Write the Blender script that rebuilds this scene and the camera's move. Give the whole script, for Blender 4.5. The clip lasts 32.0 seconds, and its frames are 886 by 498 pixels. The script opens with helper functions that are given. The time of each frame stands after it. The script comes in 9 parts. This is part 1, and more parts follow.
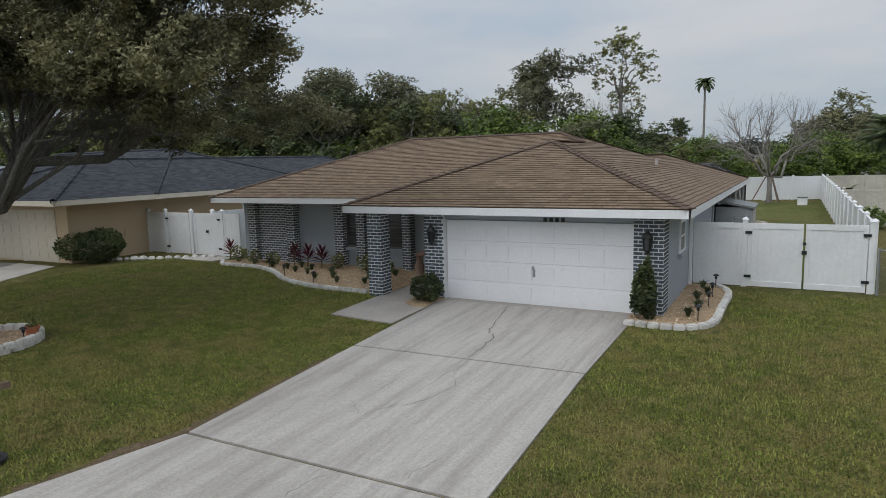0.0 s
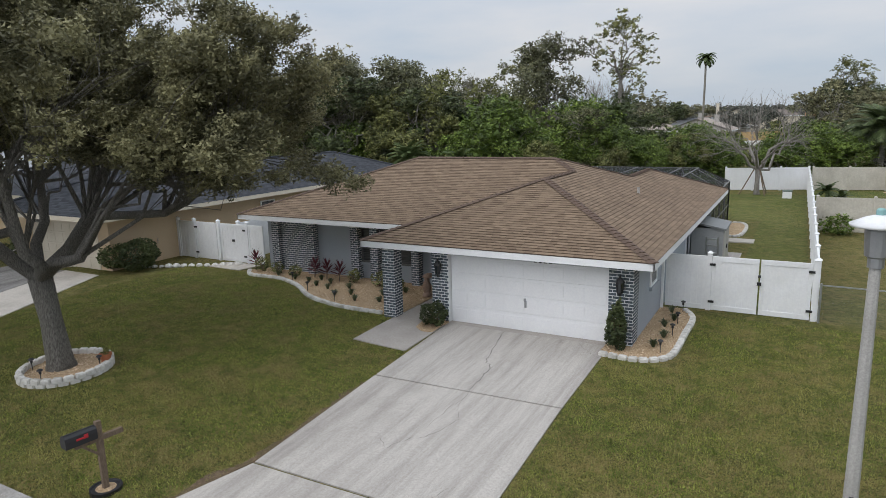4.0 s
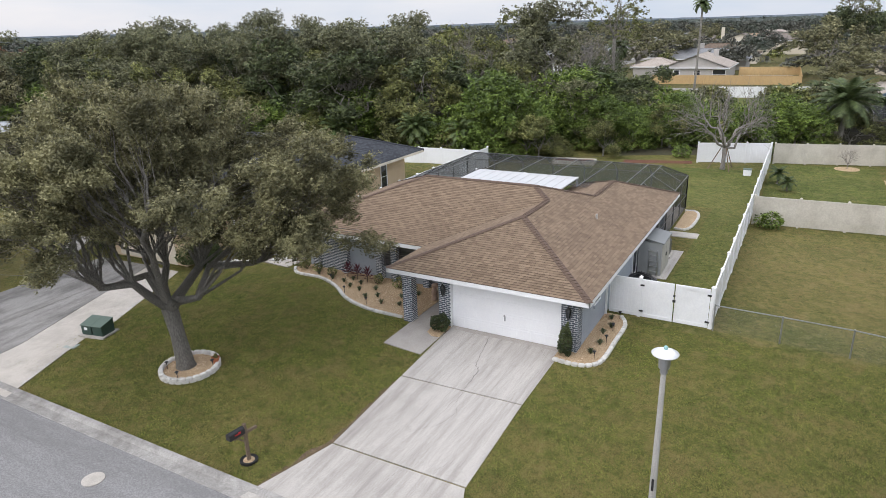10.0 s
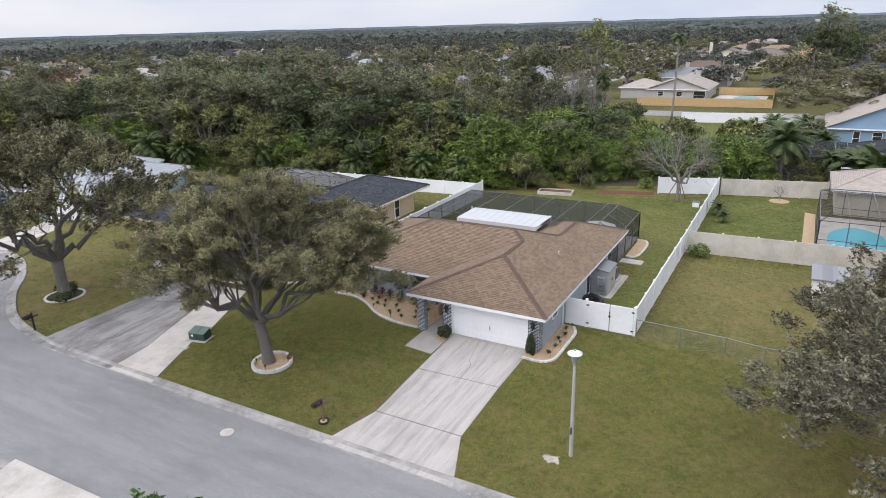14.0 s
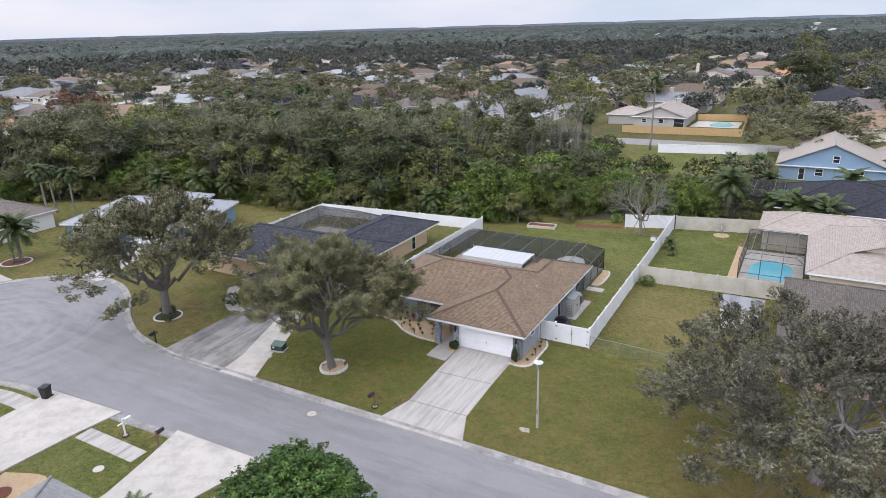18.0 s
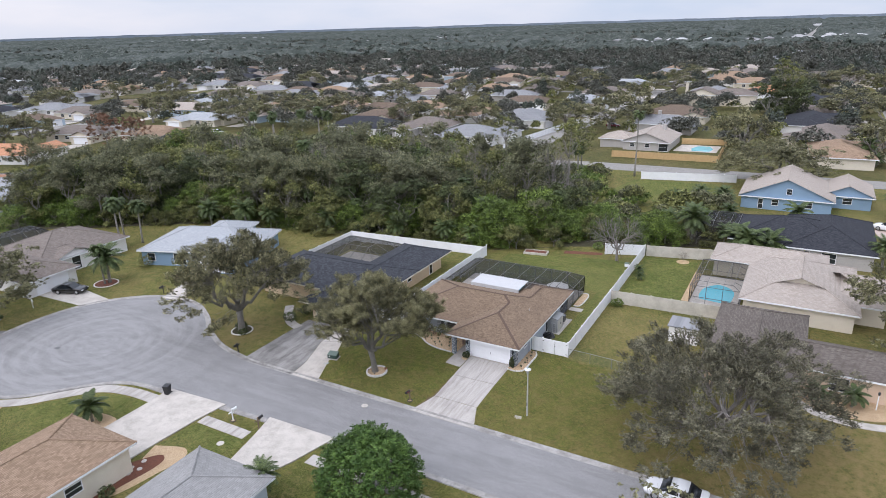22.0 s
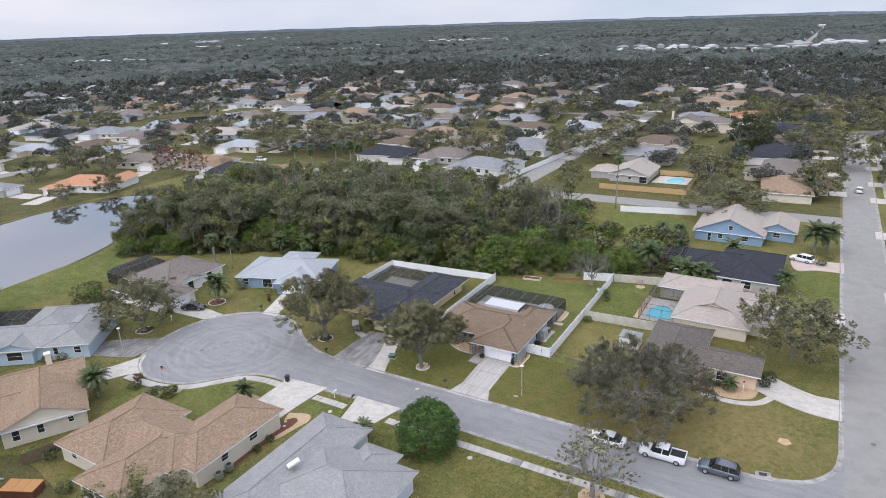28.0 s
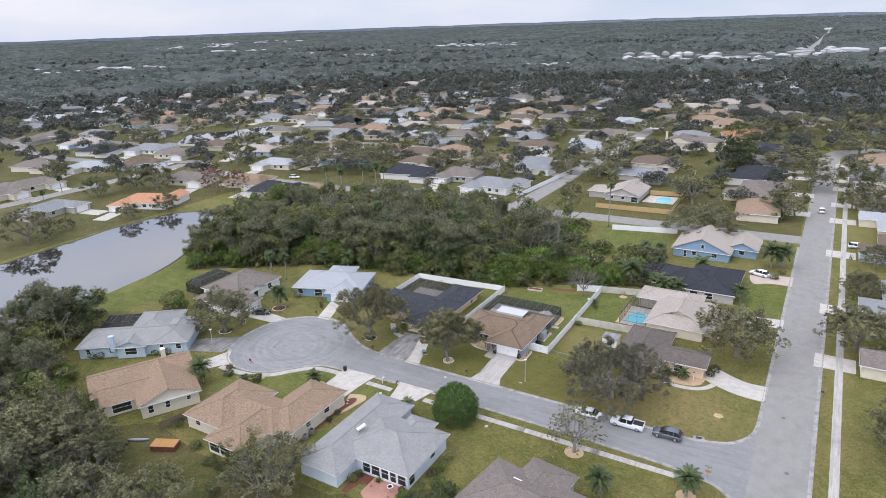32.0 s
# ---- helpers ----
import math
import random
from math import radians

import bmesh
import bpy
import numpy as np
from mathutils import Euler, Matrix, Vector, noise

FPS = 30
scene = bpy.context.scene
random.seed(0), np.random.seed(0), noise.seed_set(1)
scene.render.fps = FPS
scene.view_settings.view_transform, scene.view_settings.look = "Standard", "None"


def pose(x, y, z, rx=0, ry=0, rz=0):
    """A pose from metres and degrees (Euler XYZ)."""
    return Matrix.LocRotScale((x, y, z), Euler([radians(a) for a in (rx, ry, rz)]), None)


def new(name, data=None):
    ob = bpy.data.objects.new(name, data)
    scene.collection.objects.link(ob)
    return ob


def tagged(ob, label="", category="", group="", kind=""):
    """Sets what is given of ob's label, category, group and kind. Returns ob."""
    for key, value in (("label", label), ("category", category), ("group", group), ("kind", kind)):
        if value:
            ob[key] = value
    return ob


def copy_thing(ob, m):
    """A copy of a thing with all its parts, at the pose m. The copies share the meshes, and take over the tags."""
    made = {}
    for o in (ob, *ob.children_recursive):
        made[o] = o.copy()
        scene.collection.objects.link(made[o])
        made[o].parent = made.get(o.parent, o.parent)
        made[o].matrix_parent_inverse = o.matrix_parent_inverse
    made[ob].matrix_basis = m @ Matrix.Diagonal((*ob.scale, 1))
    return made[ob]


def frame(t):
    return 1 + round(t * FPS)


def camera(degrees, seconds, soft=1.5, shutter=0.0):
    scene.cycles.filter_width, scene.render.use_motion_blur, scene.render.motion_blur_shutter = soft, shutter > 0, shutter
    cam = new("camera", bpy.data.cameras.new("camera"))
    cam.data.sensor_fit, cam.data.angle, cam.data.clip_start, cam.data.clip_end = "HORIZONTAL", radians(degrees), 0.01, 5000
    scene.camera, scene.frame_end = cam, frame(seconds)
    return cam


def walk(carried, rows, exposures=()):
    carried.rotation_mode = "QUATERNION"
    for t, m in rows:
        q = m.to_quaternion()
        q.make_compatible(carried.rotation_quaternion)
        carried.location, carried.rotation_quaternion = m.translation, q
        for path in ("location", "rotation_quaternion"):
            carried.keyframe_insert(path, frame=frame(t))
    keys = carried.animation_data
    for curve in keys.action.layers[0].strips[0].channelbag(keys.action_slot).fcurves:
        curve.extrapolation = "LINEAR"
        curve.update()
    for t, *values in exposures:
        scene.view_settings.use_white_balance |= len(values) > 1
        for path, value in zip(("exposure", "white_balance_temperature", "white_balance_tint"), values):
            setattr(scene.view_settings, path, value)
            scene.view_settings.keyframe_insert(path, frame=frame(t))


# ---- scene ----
cam = camera(68.5, 32.0, soft=0.6)
PATH = [
    (0.0, 3.213, -14.998, 3.644, 28.579, -7.728, -1.496),
    (0.5, 3.308, -15.177, 3.840, 28.612, -7.809, -1.478),
    (1.0, 3.426, -15.369, 4.048, 28.635, -7.891, -1.462),
    (1.5, 3.546, -15.590, 4.306, 28.677, -7.992, -1.442),
    (2.0, 3.676, -15.833, 4.638, 28.720, -8.084, -1.431),
    (2.5, 3.813, -16.116, 4.984, 28.753, -8.476, -1.424),
    (3.0, 3.969, -16.417, 5.354, 28.805, -9.297, -1.441),
    (3.5, 4.134, -16.745, 5.763, 28.848, -10.169, -1.444),
    (5.5, 4.975, -18.201, 7.366, 29.009, -13.805, -1.450),
    (6.0, 5.180, -18.601, 7.800, 29.032, -13.847, -1.450),
    (6.5, 5.405, -18.999, 8.269, 29.088, -13.908, -1.467),
    (7.0, 5.644, -19.412, 8.825, 29.144, -14.009, -1.491),
    (7.5, 5.908, -19.866, 9.330, 29.210, -14.780, -1.529),
    (8.0, 6.184, -20.315, 9.898, 29.296, -16.921, -1.576),
    (8.5, 6.453, -20.784, 10.478, 29.363, -18.722, -1.627),
    (9.0, 6.759, -21.281, 11.046, 29.409, -18.893, -1.659),
    (9.5, 7.093, -21.845, 11.668, 29.435, -18.869, -1.668),
    (10.0, 7.436, -22.443, 12.293, 29.451, -18.865, -1.674),
    (10.5, 7.743, -23.034, 12.952, 29.446, -18.861, -1.659),
    (11.0, 8.095, -23.677, 13.603, 29.442, -18.857, -1.641),
    (11.5, 8.535, -24.498, 14.242, 29.448, -18.853, -1.647),
    (12.0, 9.102, -25.522, 14.873, 29.454, -18.858, -1.648),
    (12.5, 9.832, -26.758, 15.514, 29.430, -18.844, -1.646),
    (13.0, 10.626, -28.203, 16.172, 29.425, -18.850, -1.652),
    (13.5, 11.524, -29.852, 16.934, 29.484, -18.896, -1.669),
    (15.5, 14.860, -36.094, 20.648, 29.537, -18.877, -1.665),
    (16.0, 15.673, -37.637, 21.644, 29.546, -18.872, -1.668),
    (16.5, 16.459, -39.186, 22.658, 29.574, -18.868, -1.678),
    (17.0, 17.238, -40.776, 23.715, 29.592, -18.873, -1.696),
    (17.5, 17.978, -42.397, 24.825, 29.611, -18.878, -1.701),
    (18.0, 18.751, -44.025, 25.936, 29.629, -18.884, -1.703),
    (18.5, 19.478, -45.649, 27.044, 29.648, -18.909, -1.715),
    (19.0, 20.230, -47.287, 28.185, 29.666, -18.914, -1.718),
    (19.5, 21.021, -48.969, 29.382, 29.664, -18.960, -1.703),
    (20.0, 21.807, -50.690, 30.501, 29.703, -18.975, -1.694),
    (20.5, 22.607, -52.487, 31.692, 29.735, -18.990, -1.691),
    (21.0, 23.471, -54.422, 32.970, 29.767, -19.034, -1.682),
    (21.5, 24.386, -56.351, 34.212, 29.790, -19.039, -1.676),
    (22.0, 25.342, -58.355, 35.569, 29.812, -19.064, -1.685),
    (22.5, 26.300, -60.441, 36.967, 29.845, -19.079, -1.695),
    (23.0, 27.299, -62.554, 38.416, 29.887, -19.114, -1.703),
    (23.5, 28.360, -64.753, 39.904, 29.949, -19.148, -1.716),
    (24.0, 29.400, -66.917, 41.331, 30.002, -19.183, -1.734),
    (24.5, 30.482, -69.156, 42.736, 30.044, -19.208, -1.758),
    (25.0, 31.561, -71.466, 44.180, 30.106, -19.253, -1.795),
    (25.5, 32.688, -73.835, 45.635, 30.159, -19.277, -1.834),
    (27.5, 37.507, -84.251, 52.057, 30.408, -19.406, -1.866),
    (28.0, 38.875, -87.113, 53.713, 30.481, -19.411, -1.897),
    (28.5, 40.264, -90.100, 55.437, 30.553, -19.426, -1.921),
    (29.0, 41.674, -93.162, 57.240, 30.616, -19.441, -1.938),
    (29.5, 43.120, -96.315, 59.082, 30.688, -19.455, -1.950),
    (30.0, 44.507, -99.323, 60.835, 30.750, -19.460, -1.962),
    (30.5, 46.013, -102.602, 62.723, 30.843, -19.475, -1.977),
    (31.0, 47.545, -105.892, 64.639, 30.965, -19.480, -1.993),
    (31.5, 49.109, -109.210, 66.508, 31.107, -19.474, -2.005),
    (32.0, 50.695, -112.543, 68.407, 31.250, -19.469, -2.016),
]
walk(cam, [(t, pose(x, y, z, 90 + pitch, 0, yaw) @ pose(0, 0, 0, 0, 0, roll)) for t, x, y, z, yaw, pitch, roll in PATH], exposures=[(0, -0.79, 6500, 11), (2.5, -0.75, 6500, 11), (3.5, -0.58, 6530, 12), (6, -0.36, 6590, 14), (7, -0.33, 6600, 14), (9, -0.13, 6630, 15), (11, -0.06, 6550, 16), (13, -0.06, 6490, 17), (17, -0.06, 6340, 19), (21, -0.08, 6280, 19), (25, -0.13, 6260, 18), (28, -0.13, 6260, 18), (32, -0.06, 6260, 18)])

# ---- world and light ----
world = bpy.data.worlds.new("sky")
scene.world = world
world.use_nodes = True
wn, wl = world.node_tree.nodes, world.node_tree.links
wn.clear()
w_out = wn.new("ShaderNodeOutputWorld")
w_bg = wn.new("ShaderNodeBackground")
w_sky = wn.new("ShaderNodeTexSky")
w_sky.sky_type, w_sky.sun_disc = "NISHITA", False
SUN_EL, SUN_AZ = 48.0, 200.0
w_sky.sun_elevation, w_sky.sun_rotation = radians(SUN_EL), radians(SUN_AZ)
w_scale = wn.new("ShaderNodeVectorMath")
w_scale.operation = "SCALE"
w_scale.inputs["Scale"].default_value = 0.10
wl.new(w_sky.outputs[0], w_scale.inputs[0])
w_tc = wn.new("ShaderNodeTexCoord")
w_map = wn.new("ShaderNodeMapping")
w_map.inputs["Scale"].default_value = (1.0, 1.0, 4.0)
w_noise = wn.new("ShaderNodeTexNoise")
w_noise.inputs["Scale"].default_value, w_noise.inputs["Detail"].default_value = 2.2, 6.0
w_ramp = wn.new("ShaderNodeValToRGB")
w_ramp.color_ramp.elements[0].position, w_ramp.color_ramp.elements[0].color = 0.33, (0.62, 0.745, 0.88, 1)
w_ramp.color_ramp.elements[1].position, w_ramp.color_ramp.elements[1].color = 0.62, (0.90, 0.93, 0.96, 1)
w_mix = wn.new("ShaderNodeMixRGB")
w_mix.inputs[0].default_value = 0.88
wl.new(w_tc.outputs["Generated"], w_map.inputs[0])
wl.new(w_map.outputs[0], w_noise.inputs["Vector"])
wl.new(w_noise.outputs[0], w_ramp.inputs[0])
wl.new(w_scale.outputs[0], w_mix.inputs[1])
wl.new(w_ramp.outputs[0], w_mix.inputs[2])
wl.new(w_mix.outputs[0], w_bg.inputs[0])
w_sep = wn.new("ShaderNodeSeparateXYZ")
w_up = wn.new("ShaderNodeMapRange")
w_up.inputs[1].default_value, w_up.inputs[2].default_value, w_up.inputs[3].default_value, w_up.inputs[4].default_value = 0.03, 0.85, 1.06, 1.70
wl.new(w_tc.outputs["Generated"], w_sep.inputs[0])
wl.new(w_sep.outputs[2], w_up.inputs[0])
w_dot = wn.new("ShaderNodeVectorMath")
w_dot.operation = "DOT_PRODUCT"
w_dot.inputs[1].default_value = (math.sin(radians(SUN_AZ)) * math.cos(radians(SUN_EL)), math.cos(radians(SUN_AZ)) * math.cos(radians(SUN_EL)), math.sin(radians(SUN_EL)))
w_glow = wn.new("ShaderNodeMapRange")
w_glow.inputs[1].default_value, w_glow.inputs[2].default_value, w_glow.inputs[3].default_value, w_glow.inputs[4].default_value = 0.1, 0.95, 1.0, 1.6
w_mul = wn.new("ShaderNodeMath")
w_mul.operation = "MULTIPLY"
wl.new(w_tc.outputs["Generated"], w_dot.inputs[0])
wl.new(w_dot.outputs["Value"], w_glow.inputs[0])
wl.new(w_up.outputs[0], w_mul.inputs[0])
wl.new(w_glow.outputs[0], w_mul.inputs[1])
wl.new(w_mul.outputs[0], w_bg.inputs[1])
wl.new(w_bg.outputs[0], w_out.inputs[0])

sun = new("sun", bpy.data.lights.new("sun", "SUN"))
sun.data.energy, sun.data.angle, sun.data.color = 1.25, radians(55), (1.0, 0.95, 0.87)
sun.matrix_world = pose(0, 0, 60, 90 - SUN_EL, 0, 180 - SUN_AZ)


# ---- materials ----
def nodes_of(name):
    m = bpy.data.materials.new(name)
    m.use_nodes = True
    nt = m.node_tree
    return m, nt, nt.nodes["Principled BSDF"]


def mixed(nt, fac, a, b):
    """A mix of two colours (tuples or sockets) by a socket or number."""
    n = nt.nodes.new("ShaderNodeMixRGB")
    for i, v in ((0, fac), (1, a), (2, b)):
        if isinstance(v, (tuple, list)):
            n.inputs[i].default_value = (*v[:3], 1)
        elif isinstance(v, (int, float)):
            n.inputs[i].default_value = v
        else:
            nt.links.new(v, n.inputs[i])
    return n.outputs[0]


def noise_at(nt, vec, scale, detail=4, lo=0.35, hi=0.65, rough=0.6):
    """Noise stretched to 0..1 between lo and hi."""
    n = nt.nodes.new("ShaderNodeTexNoise")
    n.inputs["Scale"].default_value, n.inputs["Detail"].default_value, n.inputs["Roughness"].default_value = scale, detail, rough
    nt.links.new(vec, n.inputs["Vector"])
    r = nt.nodes.new("ShaderNodeMapRange")
    r.inputs[1].default_value, r.inputs[2].default_value = lo, hi
    nt.links.new(n.outputs[0], r.inputs[0])
    return r.outputs[0]


def maths(nt, op, a, b=0.0):
    n = nt.nodes.new("ShaderNodeMath")
    n.operation = op
    for i, v in ((0, a), (1, b)):
        if isinstance(v, (int, float)):
            n.inputs[i].default_value = v
        else:
            nt.links.new(v, n.inputs[i])
    return n.outputs[0]


def relief(nt, bsdf, height, strength, distance):
    b = nt.nodes.new("ShaderNodeBump")
    b.inputs["Strength"].default_value, b.inputs["Distance"].default_value = strength, distance
    nt.links.new(height, b.inputs["Height"])
    nt.links.new(b.outputs[0], bsdf.inputs["Normal"])


def world_pos(nt):
    return nt.nodes.new("ShaderNodeNewGeometry").outputs["Position"]


def surface(name, a, b, dirt=None, fine=30.0, coarse=0.8, rough=0.8, bump=0.2, depth=0.01, metal=0.0, dirt_amount=0.4, vary=0.0, stretch=None):
    """A matt surface: two tones by fine noise, stains at a larger scale, relief; vary: change from object to object."""
    m, nt, s = nodes_of(name)
    pos = world_pos(nt)
    if stretch:
        mp = nt.nodes.new("ShaderNodeMapping")
        mp.inputs["Scale"].default_value = stretch
        nt.links.new(pos, mp.inputs[0])
        pos = mp.outputs[0]
    f = noise_at(nt, pos, fine, 6, 0.40, 0.60, 0.7)
    c = mixed(nt, f, a, b)
    if dirt:
        d = noise_at(nt, pos, coarse, 6, 0.42, 0.72)
        c = mixed(nt, maths(nt, "MULTIPLY", d, dirt_amount), c, dirt)
    if vary:
        o = nt.nodes.new("ShaderNodeObjectInfo").outputs["Random"]
        h = nt.nodes.new("ShaderNodeHueSaturation")
        nt.links.new(maths(nt, "ADD", maths(nt, "MULTIPLY", o, 2 * vary), 1 - vary), h.inputs["Value"])
        nt.links.new(c, h.inputs["Color"])
        c = h.outputs[0]
    nt.links.new(c, s.inputs["Base Color"])
    s.inputs["Roughness"].default_value, s.inputs["Metallic"].default_value = rough, metal
    if bump:
        relief(nt, s, f, bump, depth)
    return m


def leaves(name, dark, mid, light, gloss=0.55):
    """Foliage: each leaf and each tree a little different, with painted shade between boughs and light coming through.
    """
    m, nt, s = nodes_of(name)
    g = nt.nodes.new("ShaderNodeNewGeometry")
    o = nt.nodes.new("ShaderNodeObjectInfo").outputs["Random"]
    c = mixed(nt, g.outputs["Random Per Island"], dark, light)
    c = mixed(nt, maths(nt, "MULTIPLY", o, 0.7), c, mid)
    # Near-black noise patches paint in the shade between clumps of leaves.
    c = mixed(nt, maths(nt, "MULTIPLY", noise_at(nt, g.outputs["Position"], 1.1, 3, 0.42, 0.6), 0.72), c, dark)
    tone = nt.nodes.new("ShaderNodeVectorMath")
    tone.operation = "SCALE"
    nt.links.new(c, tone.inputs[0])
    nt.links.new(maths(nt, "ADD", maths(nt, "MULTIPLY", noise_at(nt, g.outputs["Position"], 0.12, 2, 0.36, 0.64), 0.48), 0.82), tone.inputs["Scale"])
    c = tone.outputs[0]
    nt.links.new(c, s.inputs["Base Color"])
    s.inputs["Roughness"].default_value = gloss
    s.inputs["Specular IOR Level"].default_value = 0.25
    t = nt.nodes.new("ShaderNodeBsdfTranslucent")
    nt.links.new(c, t.inputs[0])
    mx = nt.nodes.new("ShaderNodeMixShader")
    mx.inputs[0].default_value = 0.13
    nt.links.new(s.outputs[0], mx.inputs[1])
    nt.links.new(t.outputs[0], mx.inputs[2])
    nt.links.new(mx.outputs[0], nt.nodes["Material Output"].inputs[0])
    return m


def shingle(name, a, b, c, course=0.145, tab=0.3, line=0.55):
    """Roof shingles in courses along the eaves, for roofs that stay far off."""
    m, nt, s = nodes_of(name)
    tc = nt.nodes.new("ShaderNodeTexCoord")
    sep, nrm = nt.nodes.new("ShaderNodeSeparateXYZ"), nt.nodes.new("ShaderNodeSeparateXYZ")
    nt.links.new(tc.outputs["Object"], sep.inputs[0])
    nt.links.new(tc.outputs["Normal"], nrm.inputs[0])
    side = maths(nt, "GREATER_THAN", maths(nt, "ABSOLUTE", nrm.outputs[0]), maths(nt, "ABSOLUTE", nrm.outputs[1]))
    u = maths(nt, "ADD", maths(nt, "MULTIPLY", side, sep.outputs[1]), maths(nt, "MULTIPLY", maths(nt, "SUBTRACT", 1.0, side), sep.outputs[0]))
    v = maths(nt, "DIVIDE", sep.outputs[2], course * 0.34)
    row = maths(nt, "FLOOR", v)
    step = maths(nt, "FLOOR", maths(nt, "ADD", maths(nt, "DIVIDE", u, tab), maths(nt, "MULTIPLY", row, 0.37)))
    comb = nt.nodes.new("ShaderNodeCombineXYZ")
    for i, k in enumerate((step, row, side)):
        nt.links.new(k, comb.inputs[i])
    wn_ = nt.nodes.new("ShaderNodeTexWhiteNoise")
    nt.links.new(comb.outputs[0], wn_.inputs[0])
    col = mixed(nt, wn_.outputs[0], a, b)
    col = mixed(nt, maths(nt, "MULTIPLY", noise_at(nt, tc.outputs["Object"], 0.5, 6, 0.4, 0.75), 0.55), col, c)
    edge = maths(nt, "LESS_THAN", maths(nt, "FRACT", v), 0.16)
    col = mixed(nt, maths(nt, "MULTIPLY", edge, line), col, tuple(k * 0.35 for k in a))
    nt.links.new(col, s.inputs["Base Color"])
    s.inputs["Roughness"].default_value, s.inputs["Specular IOR Level"].default_value = 0.95, 0.15
    relief(nt, s, maths(nt, "FRACT", v), 0.35, 0.012)
    return m


def glass_dark(name, tint):
    m, nt, s = nodes_of(name)
    s.inputs["Base Color"].default_value, s.inputs["Roughness"].default_value = (*tint, 1), 0.06
    s.inputs["Specular IOR Level"].default_value = 0.7
    return m


def plain(name, col, rough=0.5, metal=0.0):
    return surface(name, tuple(k * 0.93 for k in col), col, tuple(k * 0.72 for k in col), 14, 1.3, rough, 0.05, 0.003, metal, 0.25)


def screen(name, col, open_part):
    """Insect screen: woven dark threads that let most light pass."""
    m, nt, s = nodes_of(name)
    s.inputs["Base Color"].default_value, s.inputs["Roughness"].default_value = (*col, 1), 0.7
    t = nt.nodes.new("ShaderNodeBsdfTransparent")
    mx = nt.nodes.new("ShaderNodeMixShader")
    mx.inputs[0].default_value = open_part
    nt.links.new(s.outputs[0], mx.inputs[1])
    nt.links.new(t.outputs[0], mx.inputs[2])
    nt.links.new(mx.outputs[0], nt.nodes["Material Output"].inputs[0])
    return m


def grass_material(name, k=1.0, red=1.0, blue=1.0, worn=()):
    """Mown grass of mixed greens and straw; worn: dry places (x, y, radius, amount)."""
    m, nt, s = nodes_of(name)
    pos = world_pos(nt)

    def col(*c):
        return c[0] * k * red, c[1] * k, c[2] * k * blue
    c = mixed(nt, noise_at(nt, pos, 7, 8, 0.40, 0.60, 0.75), col(0.060, 0.074, 0.015), col(0.175, 0.170, 0.055))
    c = mixed(nt, maths(nt, "MULTIPLY", noise_at(nt, pos, 0.06, 5, 0.46, 0.58), 0.7), c, col(0.270, 0.210, 0.108))
    c = mixed(nt, maths(nt, "MULTIPLY", noise_at(nt, pos, 0.13, 4, 0.45, 0.57), 0.5), c, col(0.066, 0.098, 0.022))
    c = mixed(nt, maths(nt, "MULTIPLY", noise_at(nt, pos, 0.33, 6, 0.48, 0.60, 0.7), 0.5), c, col(0.245, 0.215, 0.085))
    c = mixed(nt, maths(nt, "MULTIPLY", noise_at(nt, pos, 0.7, 8, 0.50, 0.60, 0.7), 0.66), c, col(0.200, 0.152, 0.076))
    c = mixed(nt, maths(nt, "MULTIPLY", noise_at(nt, pos, 2.6, 6, 0.50, 0.60, 0.7), 0.6), c, col(0.052, 0.082, 0.015))
    c = mixed(nt, maths(nt, "MULTIPLY", noise_at(nt, pos, 18, 6, 0.50, 0.60, 0.7), 0.6), c, col(0.26, 0.245, 0.105))
    c = mixed(nt, maths(nt, "MULTIPLY", noise_at(nt, pos, 30, 5, 0.48, 0.58, 0.7), 0.8), c, col(0.028, 0.036, 0.010))
    c = mixed(nt, maths(nt, "MULTIPLY", noise_at(nt, pos, 1.7, 7, 0.52, 0.60, 0.75), 0.45), c, col(0.245, 0.205, 0.105))
    c = mixed(nt, maths(nt, "MULTIPLY", noise_at(nt, pos, 4.6, 7, 0.53, 0.60, 0.75), 0.5), c, col(0.034, 0.052, 0.012))
    for x, y, radius, amount in worn:
        far = nt.nodes.new("ShaderNodeVectorMath")
        far.operation = "DISTANCE"
        far.inputs[1].default_value = (x, y, 0)
        nt.links.new(pos, far.inputs[0])
        fade = nt.nodes.new("ShaderNodeMapRange")
        fade.inputs[1].default_value, fade.inputs[2].default_value, fade.inputs[3].default_value, fade.inputs[4].default_value = radius * 0.35, radius, amount, 0.0
        nt.links.new(far.outputs["Value"], fade.inputs[0])
        c = mixed(nt, maths(nt, "MULTIPLY", fade.outputs[0], noise_at(nt, pos, 0.9, 8, 0.36, 0.62, 0.75)), c, col(0.235, 0.180, 0.100))
    nt.links.new(c, s.inputs["Base Color"])
    s.inputs["Roughness"].default_value = 0.9
    s.inputs["Specular IOR Level"].default_value = 0.2
    relief(nt, s, noise_at(nt, pos, 45, 4), 0.8, 0.03)
    return m


